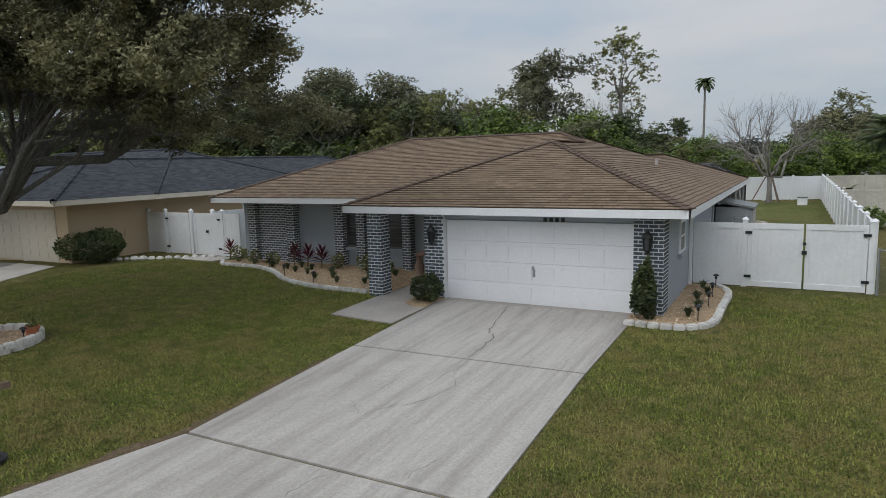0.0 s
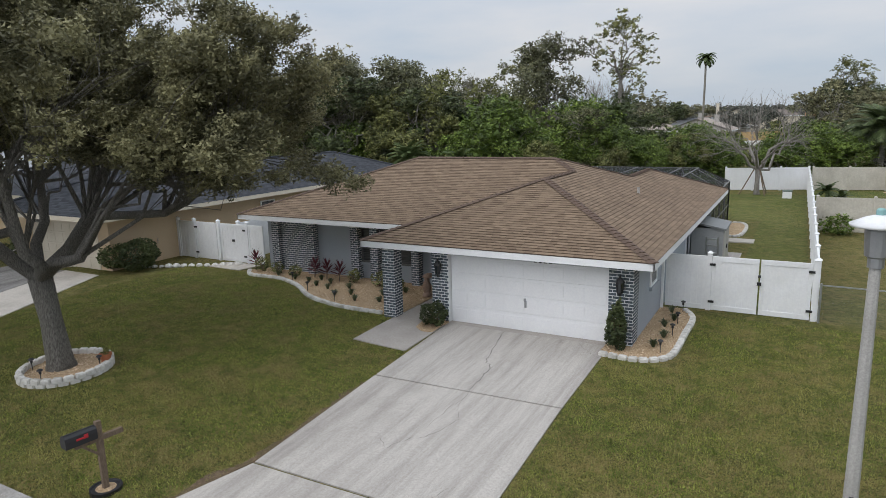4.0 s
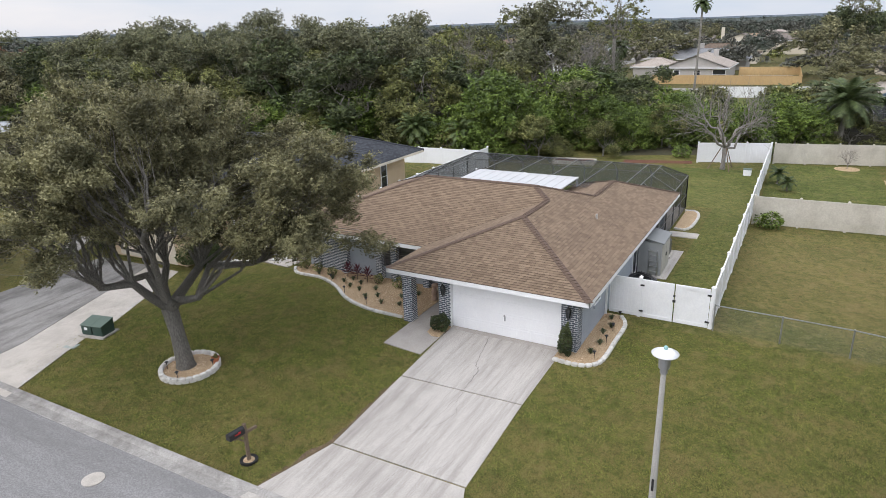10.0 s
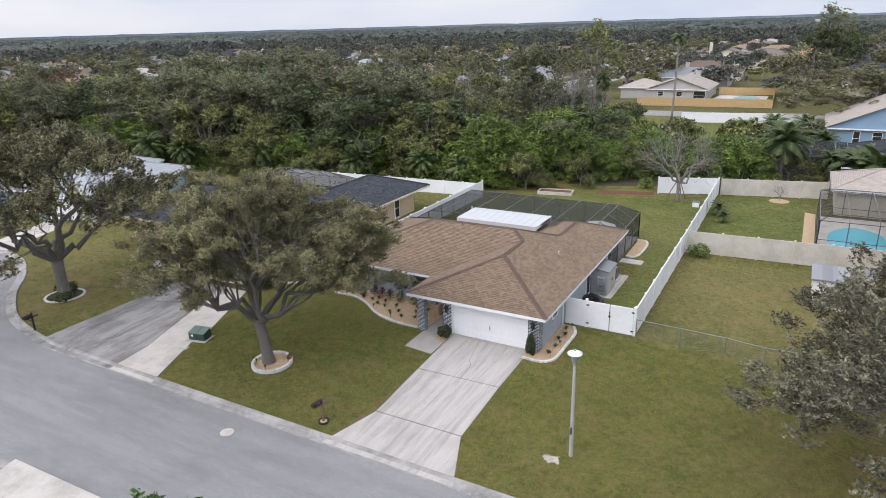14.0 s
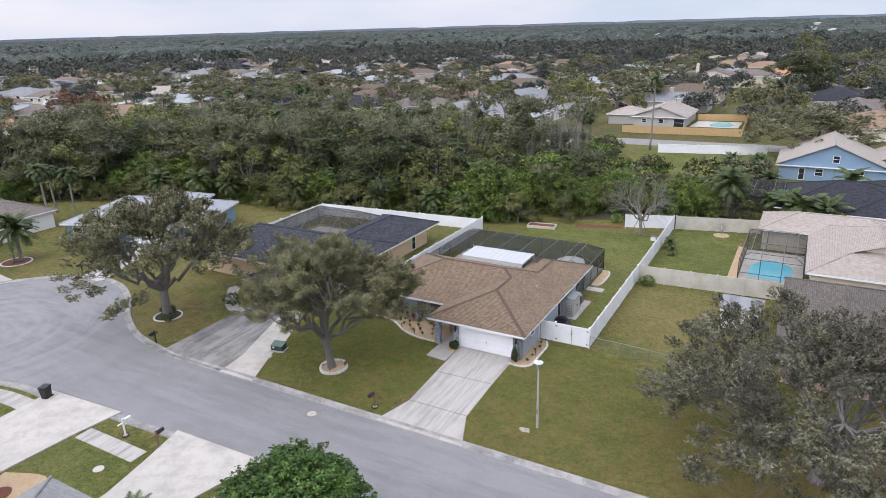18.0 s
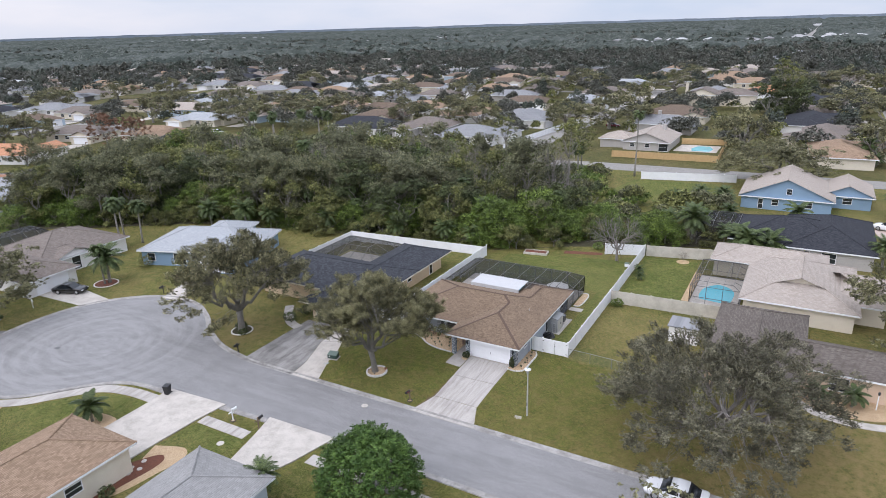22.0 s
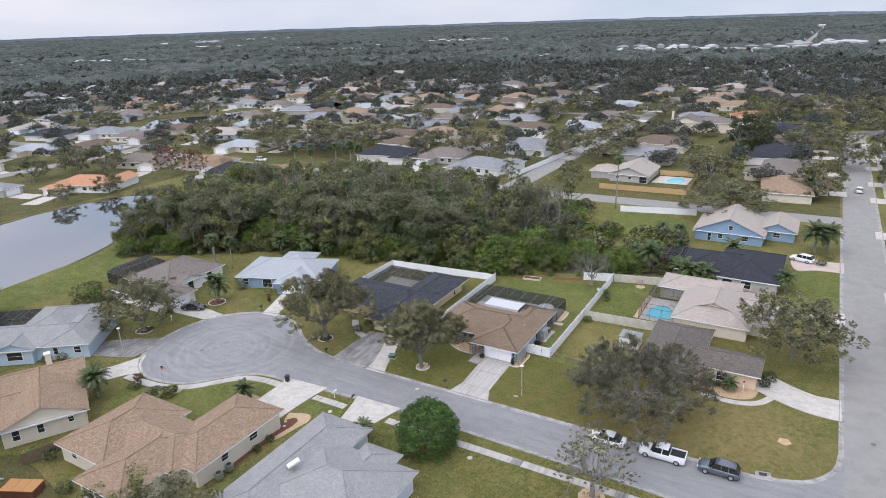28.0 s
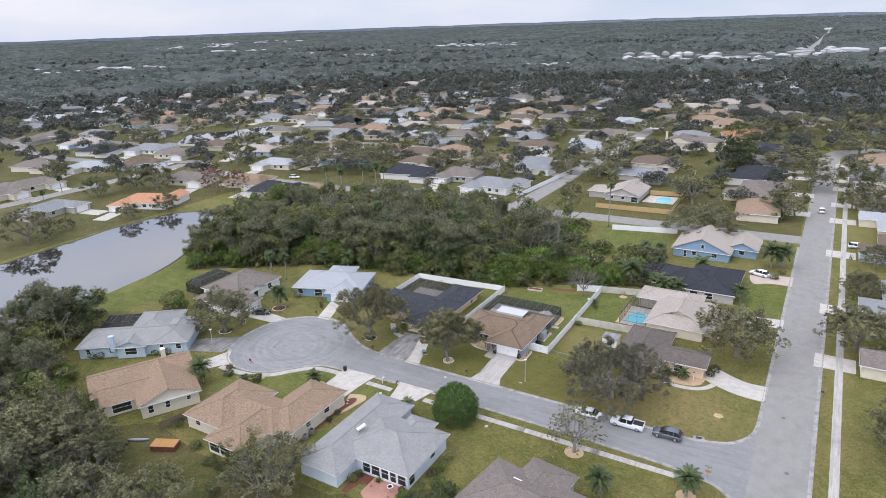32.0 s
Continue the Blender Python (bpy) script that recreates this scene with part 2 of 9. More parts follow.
def concrete_material(name, a, b, dark, amount, streak=(1.0, 1.0, 1.0)):
    m, nt, s = nodes_of(name)
    pos = world_pos(nt)
    mp = nt.nodes.new("ShaderNodeMapping")
    mp.inputs["Scale"].default_value = streak
    nt.links.new(pos, mp.inputs[0])
    c = mixed(nt, noise_at(nt, pos, 22, 7, 0.40, 0.60, 0.75), a, b)
    c = mixed(nt, maths(nt, "MULTIPLY", noise_at(nt, mp.outputs[0], 0.9, 9, 0.44, 0.66, 0.75), amount), c, dark)
    c = mixed(nt, maths(nt, "MULTIPLY", noise_at(nt, pos, 0.35, 5, 0.5, 0.7), amount * 0.6), c, dark)
    c = mixed(nt, maths(nt, "MULTIPLY", noise_at(nt, pos, 60, 5, 0.54, 0.64, 0.7), 0.4), c, dark)
    nt.links.new(c, s.inputs["Base Color"])
    s.inputs["Roughness"].default_value = 0.9
    s.inputs["Specular IOR Level"].default_value = 0.15
    relief(nt, s, noise_at(nt, pos, 120, 3), 0.15, 0.004)
    return m


def water_material(name, col, rough=0.04, ripple=0.03, mirror=0.0):
    m, nt, s = nodes_of(name)
    s.inputs["Base Color"].default_value, s.inputs["Roughness"].default_value = (*col, 1), rough
    s.inputs["Specular IOR Level"].default_value, s.inputs["Metallic"].default_value = 0.6, mirror
    relief(nt, s, noise_at(nt, world_pos(nt), 1.5, 3), ripple, 0.05)
    return m


LAWN = grass_material("lawn", 1.10, 1.03, 0.80, ((21, -7, 11, 0.75), (35, -3, 13, 0.85), (-34, -6.5, 6, 0.7), (12, 12, 9, 0.45)))
# Lawn with the shade of trees painted into a darker grass colour.
LAWN_SHADED = grass_material("leaf_strewn_lawn", 0.72, 1.03, 0.9)
LAWN_GREEN = grass_material("watered_lawn", 1.10, 0.89, 0.70)
ASPHALT = concrete_material("asphalt", (0.211, 0.203, 0.189), (0.340, 0.327, 0.305), (0.164, 0.156, 0.145), 0.36, (0.5, 0.5, 1))
CONCRETE = concrete_material("drive_concrete", (0.415, 0.388, 0.356), (0.51, 0.482, 0.446), (0.185, 0.168, 0.152), 0.55, (2.2, 0.16, 1))
CONCRETE_DARK = concrete_material("stained_concrete", (0.26, 0.25, 0.24), (0.35, 0.34, 0.32), (0.10, 0.095, 0.09), 0.85, (1.2, 0.3, 1))
CONCRETE_PALE = concrete_material("pale_concrete", (0.47, 0.435, 0.39), (0.565, 0.53, 0.48), (0.31, 0.285, 0.25), 0.6)
def worn_circle(m, x, y, radius, tone):
    """Curved tyre wear round the middle of a turning circle."""
    nt = m.node_tree
    s = nt.nodes["Principled BSDF"]
    before = s.inputs["Base Color"].links[0].from_socket
    sep = nt.nodes.new("ShaderNodeSeparateXYZ")
    nt.links.new(world_pos(nt), sep.inputs[0])
    dx, dy = maths(nt, "SUBTRACT", sep.outputs[0], x), maths(nt, "SUBTRACT", sep.outputs[1], y)
    r = maths(nt, "SQRT", maths(nt, "ADD", maths(nt, "MULTIPLY", dx, dx), maths(nt, "MULTIPLY", dy, dy)))
    comb = nt.nodes.new("ShaderNodeCombineXYZ")
    nt.links.new(maths(nt, "MULTIPLY", r, 1.1), comb.inputs[0])
    nt.links.new(maths(nt, "MULTIPLY", maths(nt, "ARCTAN2", dy, dx), 1.3), comb.inputs[1])
    near = nt.nodes.new("ShaderNodeMapRange")
    near.inputs[1].default_value, near.inputs[2].default_value, near.inputs[3].default_value, near.inputs[4].default_value = radius * 0.8, radius * 1.3, 1.0, 0.0
    nt.links.new(r, near.inputs[0])
    f = maths(nt, "MULTIPLY", noise_at(nt, comb.outputs[0], 1.0, 5, 0.44, 0.62), maths(nt, "MULTIPLY", near.outputs[0], 0.2))
    nt.links.new(mixed(nt, f, before, tone), s.inputs["Base Color"])
    return m


ASPHALT_WORN = worn_circle(concrete_material("worn_asphalt", (0.185, 0.183, 0.182), (0.318, 0.314, 0.311), (0.140, 0.137, 0.135), 0.40, (0.16, 1.3, 1)), -47.5, -17, 14, (0.43, 0.425, 0.42))
PAD = concrete_material("porch_concrete", (0.36, 0.33, 0.30), (0.44, 0.41, 0.375), (0.24, 0.22, 0.2), 0.4)
CURB = concrete_material("curb_concrete", (0.31, 0.298, 0.280), (0.43, 0.415, 0.392), (0.13, 0.122, 0.112), 0.75)
PAVER_RED = surface("red_paver", (0.36, 0.18, 0.13), (0.45, 0.25, 0.19), (0.24, 0.12, 0.09), 8, 0.6, 0.9, 0.2)
PAVER = surface("driveway_paver", (0.42, 0.33, 0.28), (0.52, 0.44, 0.38), (0.3, 0.22, 0.19), 8, 0.6, 0.9, 0.2)
GRAVEL = surface("tan_gravel", (0.36, 0.235, 0.125), (0.68, 0.52, 0.34), (0.40, 0.27, 0.15), 28, 1.2, 0.9, 0.7, 0.03, 0, 0.5)
RED_MULCH = surface("red_mulch", (0.10, 0.035, 0.02), (0.22, 0.085, 0.05), (0.05, 0.02, 0.015), 30, 1.5, 0.95, 0.6, 0.03)
EARTH = surface("forest_floor", (0.035, 0.035, 0.016), (0.075, 0.06, 0.03), (0.03, 0.045, 0.012), 4, 0.4, 0.95, 0.5, 0.1)
EDGING = surface("white_edging_block", (0.62, 0.60, 0.56), (0.75, 0.74, 0.71), (0.3, 0.28, 0.24), 20, 2.5, 0.85, 0.4, 0.01, 0, 0.5, 0.08)
STUCCO_BLUE = surface("grey_blue_stucco", (0.33, 0.365, 0.405), (0.375, 0.41, 0.45), (0.25, 0.28, 0.31), 90, 0.7, 0.85, 0.25, 0.004, 0, 0.3)
STUCCO_TAN = surface("tan_stucco", (0.55, 0.42, 0.28), (0.61, 0.48, 0.33), (0.42, 0.31, 0.2), 80, 0.7, 0.85, 0.2, 0.004, 0, 0.3)
STUCCO_PEACH = surface("peach_stucco", (0.60, 0.45, 0.33), (0.66, 0.51, 0.38), (0.45, 0.33, 0.25), 80, 0.7, 0.85, 0.2, 0.004, 0, 0.3)
STUCCO_CREAM = surface("cream_stucco", (0.63, 0.57, 0.46), (0.70, 0.64, 0.53), (0.48, 0.42, 0.33), 80, 0.7, 0.85, 0.2, 0.004, 0, 0.3)
STUCCO_WHITE = surface("white_stucco", (0.70, 0.69, 0.67), (0.78, 0.77, 0.75), (0.55, 0.53, 0.5), 80, 0.7, 0.85, 0.2, 0.004, 0, 0.3)
SIDING_BLUE = surface("blue_painted_siding", (0.20, 0.31, 0.43), (0.24, 0.35, 0.47), (0.16, 0.25, 0.35), 60, 0.7, 0.7, 0.2, 0.004, 0, 0.3)
SIDING_ICE = surface("white_blue_stucco", (0.56, 0.62, 0.68), (0.62, 0.68, 0.74), (0.44, 0.50, 0.56), 60, 0.7, 0.8, 0.2, 0.004, 0, 0.3)
SIDING_SKY = surface("pale_blue_stucco", (0.42, 0.52, 0.62), (0.48, 0.58, 0.67), (0.33, 0.42, 0.50), 60, 0.7, 0.8, 0.2, 0.004, 0, 0.3)
STUCCO_GREY = surface("grey_stucco", (0.40, 0.38, 0.36), (0.47, 0.45, 0.42), (0.30, 0.28, 0.27), 80, 0.7, 0.85, 0.2, 0.004, 0, 0.3)
TRIM_WHITE = surface("white_trim_paint", (0.80, 0.81, 0.83), (0.85, 0.86, 0.87), (0.55, 0.56, 0.56), 25, 1.0, 0.5, 0.05, 0.003, 0, 0.25)
VINYL = surface("white_vinyl", (0.80, 0.81, 0.83), (0.85, 0.86, 0.87), (0.50, 0.50, 0.46), 12, 0.8, 0.35, 0.04, 0.002, 0, 0.2)
VINYL_BEIGE = surface("weathered_beige_vinyl", (0.50, 0.47, 0.41), (0.58, 0.55, 0.48), (0.27, 0.25, 0.20), 10, 0.6, 0.5, 0.06, 0.003, 0, 0.6)
DOOR_WHITE = surface("garage_door_paint", (0.82, 0.83, 0.85), (0.86, 0.87, 0.88), (0.65, 0.65, 0.66), 20, 0.8, 0.4, 0.03, 0.002, 0, 0.2)
BRICK = surface("dark_slate_painted_brick", (0.055, 0.075, 0.095), (0.10, 0.125, 0.15), (0.17, 0.19, 0.21), 45, 6, 0.8, 0.4, 0.006, 0, 0.3, 0.2)
MORTAR = surface("white_mortar", (0.76, 0.77, 0.78), (0.82, 0.82, 0.83), (0.6, 0.6, 0.6), 70, 2, 0.9, 0.3, 0.004)
BLACK = plain("black_paint", (0.018, 0.018, 0.02), 0.45)
DARK_ALU = plain("bronze_aluminium", (0.13, 0.128, 0.125), 0.45, 0.3)
STEEL = plain("galvanised_steel", (0.42, 0.43, 0.44), 0.45, 0.8)
ALU = plain("bare_aluminium", (0.62, 0.63, 0.64), 0.35, 0.8)
LAMP_POLE = surface("weathered_concrete_pole", (0.36, 0.35, 0.33), (0.46, 0.45, 0.42), (0.26, 0.25, 0.23), 40, 1.5, 0.85, 0.2, 0.005)
WOOD = surface("weathered_wood", (0.13, 0.09, 0.06), (0.23, 0.17, 0.12), (0.08, 0.06, 0.045), 18, 2, 0.85, 0.4, 0.008, 0, 0.4, 0, (6, 6, 0.7))
FENCE_WOOD = surface("yellow_pine_fence", (0.46, 0.31, 0.14), (0.58, 0.41, 0.21), (0.32, 0.22, 0.11), 9, 1, 0.85, 0.3, 0.006, 0, 0.4, 0, (5, 5, 0.8))
BARK = surface("oak_bark", (0.135, 0.124, 0.108), (0.34, 0.318, 0.282), (0.22, 0.213, 0.18), 42, 1.6, 0.95, 1.0, 0.04, 0, 0.4, 0, (1, 1, 0.2))
BARK_PALE = surface("pale_bark", (0.18, 0.165, 0.148), (0.31, 0.285, 0.26), (0.13, 0.12, 0.10), 10, 1.2, 0.95, 0.7, 0.03, 0, 0.5, 0, (1, 1, 0.3))
PALM_BARK = surface("grey_palm_bark", (0.17, 0.158, 0.138), (0.34, 0.32, 0.285), (0.20, 0.19, 0.165), 9, 1.2, 0.95, 0.8, 0.04, 0, 0.4, 0, (0.3, 0.3, 1.6))
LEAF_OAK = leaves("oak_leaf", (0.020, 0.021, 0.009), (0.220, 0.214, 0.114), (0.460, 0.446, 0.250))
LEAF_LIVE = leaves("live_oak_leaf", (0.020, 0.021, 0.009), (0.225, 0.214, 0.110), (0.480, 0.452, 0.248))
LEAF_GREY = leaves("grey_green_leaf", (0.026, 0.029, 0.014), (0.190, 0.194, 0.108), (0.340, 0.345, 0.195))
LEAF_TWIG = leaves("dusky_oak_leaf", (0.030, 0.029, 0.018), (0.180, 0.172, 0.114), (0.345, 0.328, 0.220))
# Distance haze is painted into these three far tones, greyer and cooler.
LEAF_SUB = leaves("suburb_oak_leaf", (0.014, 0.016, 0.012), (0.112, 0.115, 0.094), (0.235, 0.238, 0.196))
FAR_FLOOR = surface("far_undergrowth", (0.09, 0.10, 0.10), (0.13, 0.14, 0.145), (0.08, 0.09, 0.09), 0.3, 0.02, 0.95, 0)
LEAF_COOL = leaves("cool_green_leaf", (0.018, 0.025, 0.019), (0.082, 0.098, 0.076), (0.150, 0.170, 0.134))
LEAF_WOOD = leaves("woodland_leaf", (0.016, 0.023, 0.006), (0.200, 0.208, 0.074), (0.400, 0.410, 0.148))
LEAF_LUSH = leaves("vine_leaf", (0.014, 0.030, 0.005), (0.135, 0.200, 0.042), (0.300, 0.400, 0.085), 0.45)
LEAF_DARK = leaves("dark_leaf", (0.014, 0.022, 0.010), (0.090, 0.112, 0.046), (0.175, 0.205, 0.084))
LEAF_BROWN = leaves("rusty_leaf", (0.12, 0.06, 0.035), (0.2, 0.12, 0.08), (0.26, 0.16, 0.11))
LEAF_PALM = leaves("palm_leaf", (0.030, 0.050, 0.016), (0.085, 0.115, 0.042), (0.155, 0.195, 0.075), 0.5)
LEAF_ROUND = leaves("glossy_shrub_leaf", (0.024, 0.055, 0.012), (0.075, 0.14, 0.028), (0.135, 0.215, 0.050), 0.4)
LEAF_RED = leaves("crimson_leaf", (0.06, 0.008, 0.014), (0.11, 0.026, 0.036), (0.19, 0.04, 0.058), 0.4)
SHINGLE_BROWN = shingle("brown_shingle", (0.115, 0.085, 0.065), (0.20, 0.155, 0.12), (0.14, 0.105, 0.08))
SHINGLE_SLATE = shingle("slate_shingle", (0.034, 0.037, 0.043), (0.074, 0.079, 0.089), (0.048, 0.052, 0.060))
SHINGLE_BLACK = shingle("charcoal_shingle", (0.028, 0.03, 0.036), (0.055, 0.058, 0.066), (0.04, 0.042, 0.05))
SHINGLE_TAN = shingle("tan_shingle", (0.215, 0.148, 0.098), (0.350, 0.252, 0.178), (0.255, 0.184, 0.128))
SHINGLE_BEIGE = shingle("beige_shingle", (0.33, 0.285, 0.245), (0.43, 0.38, 0.335), (0.33, 0.295, 0.26))
SHINGLE_GREY = shingle("grey_shingle", (0.20, 0.205, 0.213), (0.285, 0.29, 0.30), (0.23, 0.235, 0.24))
SHINGLE_SILVER = shingle("weathered_silver_shingle", (0.250, 0.248, 0.242), (0.315, 0.312, 0.305), (0.205, 0.203, 0.199), line=0.35)
SHINGLE_PALE = shingle("pale_grey_shingle", (0.31, 0.328, 0.342), (0.39, 0.408, 0.424), (0.33, 0.345, 0.36))
SHINGLE_TAUPE = shingle("taupe_shingle", (0.15, 0.125, 0.11), (0.235, 0.205, 0.18), (0.17, 0.15, 0.135))
SHINGLE_UMBER = shingle("dark_umber_shingle", (0.105, 0.090, 0.078), (0.175, 0.153, 0.134), (0.120, 0.102, 0.090))
SHINGLE_ORANGE = shingle("terracotta_roof", (0.42, 0.2, 0.11), (0.52, 0.28, 0.17), (0.4, 0.22, 0.14))
PANEL_ROOF = plain("aluminium_panel_roof", (0.52, 0.525, 0.53), 0.5)
ROOF_WHITE = plain("white_panel_roof", (0.78, 0.79, 0.80), 0.45)
GLASS = glass_dark("window_glass", (0.025, 0.03, 0.035))
GLASS_BLIND = surface("window_with_blinds", (0.05, 0.05, 0.055), (0.11, 0.11, 0.115), None, 3, 1, 0.12, 0, 0, 0, 0, 0, (0.2, 0.2, 9))
SCREEN = screen("cage_screen", (0.012, 0.013, 0.014), 0.45)
SCREEN_OPEN = screen("open_cage_screen", (0.012, 0.013, 0.014), 0.78)
SCREEN_DENSE = screen("dense_cage_screen", (0.012, 0.013, 0.014), 0.34)
SCREEN_TOP = screen("cage_roof_screen", (0.012, 0.013, 0.014), 0.55)
POOL_WATER = water_material("pool_water", (0.14, 0.52, 0.62), 0.05, 0.05)
POND_WATER = water_material("pond_water", (0.31, 0.305, 0.31), 0.012, 0.004, 0.92)
TEAL = plain("green_enamel", (0.030, 0.062, 0.050), 0.4)
TEAL_TOP = plain("faded_green_enamel", (0.115, 0.165, 0.135), 0.5)
RED = plain("red_plastic", (0.45, 0.02, 0.03), 0.4)


# ---- mesh helpers ----
class Shape:
    """Collects points and faces for one mesh."""

    def __init__(self):
        self.v, self.f = [], []

    def add(self, pts, faces):
        k = len(self.v)
        self.v += [tuple(p) for p in pts]
        self.f += [tuple(i + k for i in q) for q in faces]
        return self

    def box(self, x0, y0, z0, x1, y1, z1, rz=0.0, about=None):
        p = [(x, y, z) for z in (z0, z1) for x, y in ((x0, y0), (x1, y0), (x1, y1), (x0, y1))]
        if rz:
            a, b = about or ((x0 + x1) / 2, (y0 + y1) / 2)
            c, s = math.cos(radians(rz)), math.sin(radians(rz))
            p = [(a + c * (x - a) - s * (y - b), b + s * (x - a) + c * (y - b), z) for x, y, z in p]
        return self.add(p, [(3, 2, 1, 0), (4, 5, 6, 7), (0, 1, 5, 4), (1, 2, 6, 5), (2, 3, 7, 6), (3, 0, 4, 7)])

    def prism(self, poly, z0, z1):
        """An upright prism over a counter-clockwise outline."""
        n = len(poly)
        p = [(x, y, z0) for x, y in poly] + [(x, y, z1) for x, y in poly]
        return self.add(p, [tuple(range(n - 1, -1, -1)), tuple(range(n, 2 * n))] + [(i, (i + 1) % n, n + (i + 1) % n, n + i) for i in range(n)])

    def tube(self, pts, radii, n=8, cap=True):
        """A tube through points, with a radius at each."""
        pts = [Vector(p) for p in pts]
        k = len(self.v)
        side = None
        for i, p in enumerate(pts):
            d = (pts[min(i + 1, len(pts) - 1)] - pts[max(i - 1, 0)])
            d = d.normalized() if d.length else Vector((0, 0, 1))
            if side is None:
                side = d.orthogonal().normalized()
            side = (side - d * side.dot(d))
            side = side.normalized() if side.length > 1e-5 else d.orthogonal().normalized()
            up = d.cross(side)
            for j in range(n):
                a = 2 * math.pi * j / n
                self.v.append(tuple(p + (side * math.cos(a) + up * math.sin(a)) * radii[i]))
        for i in range(len(pts) - 1):
            for j in range(n):
                a, b = k + i * n + j, k + i * n + (j + 1) % n
                self.f.append((a, b, b + n, a + n))
        if cap:
            self.f.append(tuple(k + j for j in range(n - 1, -1, -1)))
            self.f.append(tuple(k + (len(pts) - 1) * n + j for j in range(n)))
        return self

    def lathe(self, profile, n=16, cx=0.0, cy=0.0):
        """A body turned round a vertical axis; profile of (radius, height)."""
        k = len(self.v)
        for r, z in profile:
            for j in range(n):
                a = 2 * math.pi * j / n
                self.v.append((cx + r * math.cos(a), cy + r * math.sin(a), z))
        for i in range(len(profile) - 1):
            for j in range(n):
                a, b = k + i * n + j, k + i * n + (j + 1) % n
                self.f.append((a, b, b + n, a + n))
        self.f.append(tuple(k + j for j in range(n - 1, -1, -1)))
        self.f.append(tuple(k + (len(profile) - 1) * n + j for j in range(n)))
        return self

    def mesh(self, name, mat, smooth=False, bevel=0.0):
        me = bpy.data.meshes.new(name)
        me.from_pydata(self.v, [], self.f)
        me.materials.append(mat)
        if bevel:
            bm = bmesh.new()
            bm.from_mesh(me)
            bmesh.ops.bevel(bm, geom=[e for e in bm.edges if e.is_manifold and e.calc_face_angle(0) > 0.6], offset=bevel, segments=2, affect="EDGES")
            bm.to_mesh(me)
            bm.free()
        if smooth:
            me.polygons.foreach_set("use_smooth", [True] * len(me.polygons))
        me.update()
        return me


def part(name, shape, mat, parent, label="", smooth=False, bevel=0.0, m=None, kind=""):
    """One mesh object under a thing or a part. shape: a Shape, or a mesh to share."""
    me = shape.mesh(name, mat, smooth, bevel) if isinstance(shape, Shape) else shape
    ob = new(name, me)
    ob.parent = parent
    if m is not None:
        ob.matrix_basis = m
    return tagged(ob, label=label, kind=kind)


def thing(name, label, category, group="", m=None, kind=""):
    ob = new(name)
    ob.empty_display_size = 0.2
    if m is not None:
        ob.matrix_basis = m
    return tagged(ob, label, category, group, kind)


def single(name, shape, mat, label, category, group="", kind="", smooth=False, bevel=0.0, m=None):
    ob = new(name, shape.mesh(name, mat, smooth, bevel) if isinstance(shape, Shape) else shape)
    if m is not None:
        ob.matrix_basis = m
    return tagged(ob, label, category, group, kind)


def slope(x, y):
    """The height of the ground: the front lawns fall gently to the street and to the turning circle."""
    y -= 12.0 * min(1.0, max(0.0, (x - 38) / 8))
    up = min(1.0, max(0.0, (y + 11.5) / 10.7)) * min(1.0, max(0.0, (x + 34) / 10))
    return -0.32 + 0.32 * up


def smooth_line(pts, steps=6):
    """A rounded line through points (Catmull-Rom)."""
    out = []
    for i in range(len(pts) - 1):
        p0, p1, p2, p3 = (np.array(pts[max(0, min(len(pts) - 1, j))], float) for j in (i - 1, i, i + 1, i + 2))
        for k in range(steps):
            t = k / steps
            out.append(tuple(0.5 * (2 * p1 + (p2 - p0) * t + (2 * p0 - 5 * p1 + 4 * p2 - p3) * t * t + (3 * p1 - p0 - 3 * p2 + p3) * t ** 3)))
    return out + [tuple(pts[-1])]


def slab(name, poly, mat, lift, label="", category="", kind="structure", thick=0.12, parent=None, follow=True):
    """A flat slab over an outline, that follows the fall of the ground."""
    s = Shape()
    n = len(poly)
    z = [slope(x, y) if follow else 0.0 for x, y in poly]
    s.add([(x, y, h + lift - thick) for (x, y), h in zip(poly, z)] + [(x, y, h + lift) for (x, y), h in zip(poly, z)],
          [tuple(range(n - 1, -1, -1)), tuple(range(n, 2 * n))] + [(i, (i + 1) % n, n + (i + 1) % n, n + i) for i in range(n)])
    if parent:
        return part(name, s, mat, parent, label)
    return single(name, s, mat, label, category, kind=kind)


def ribbon(name, line, profile, mat, label, category, kind="structure", closed=False):
    """A strip swept along a line; profile of (offset to the right, height over the ground)."""
    s = Shape()
    n, m_ = len(line), len(profile)
    for i, (x, y) in enumerate(line):
        a = line[(i - 1) % n] if closed or i else line[0]
        b = line[(i + 1) % n] if closed or i < n - 1 else line[-1]
        d = Vector((b[0] - a[0], b[1] - a[1])).normalized()
        for o, h in profile:
            px, py = x + d.y * o, y - d.x * o
            s.v.append((px, py, slope(px, py) + h))
    for i in range(n if closed else n - 1):
        for j in range(m_ - 1):
            a, b = i * m_ + j, ((i + 1) % n) * m_ + j
            s.f.append((a, a + 1, b + 1, b))
    return single(name, s, mat, label, category, kind=kind)


# ---- ground, streets, water ----
ground = Shape()
GX, GY = (-5000, -400, -34, -31.5, -29, -26.5, -24, 38, 40, 42, 44, 46, 400, 5000), (-5000, -400, -11.5, -8.8, -6.2, -3.5, -0.8, 2, 5, 8, 11.2, 400, 5000)
for y in GY:
    ground.v += [(x, y, slope(x, y)) for x in GX]
for r in range(len(GY) - 1):
    for c in range(len(GX) - 1):
        a = r * len(GX) + c
        ground.f.append((a, a + 1, a + 1 + len(GX), a + len(GX)))
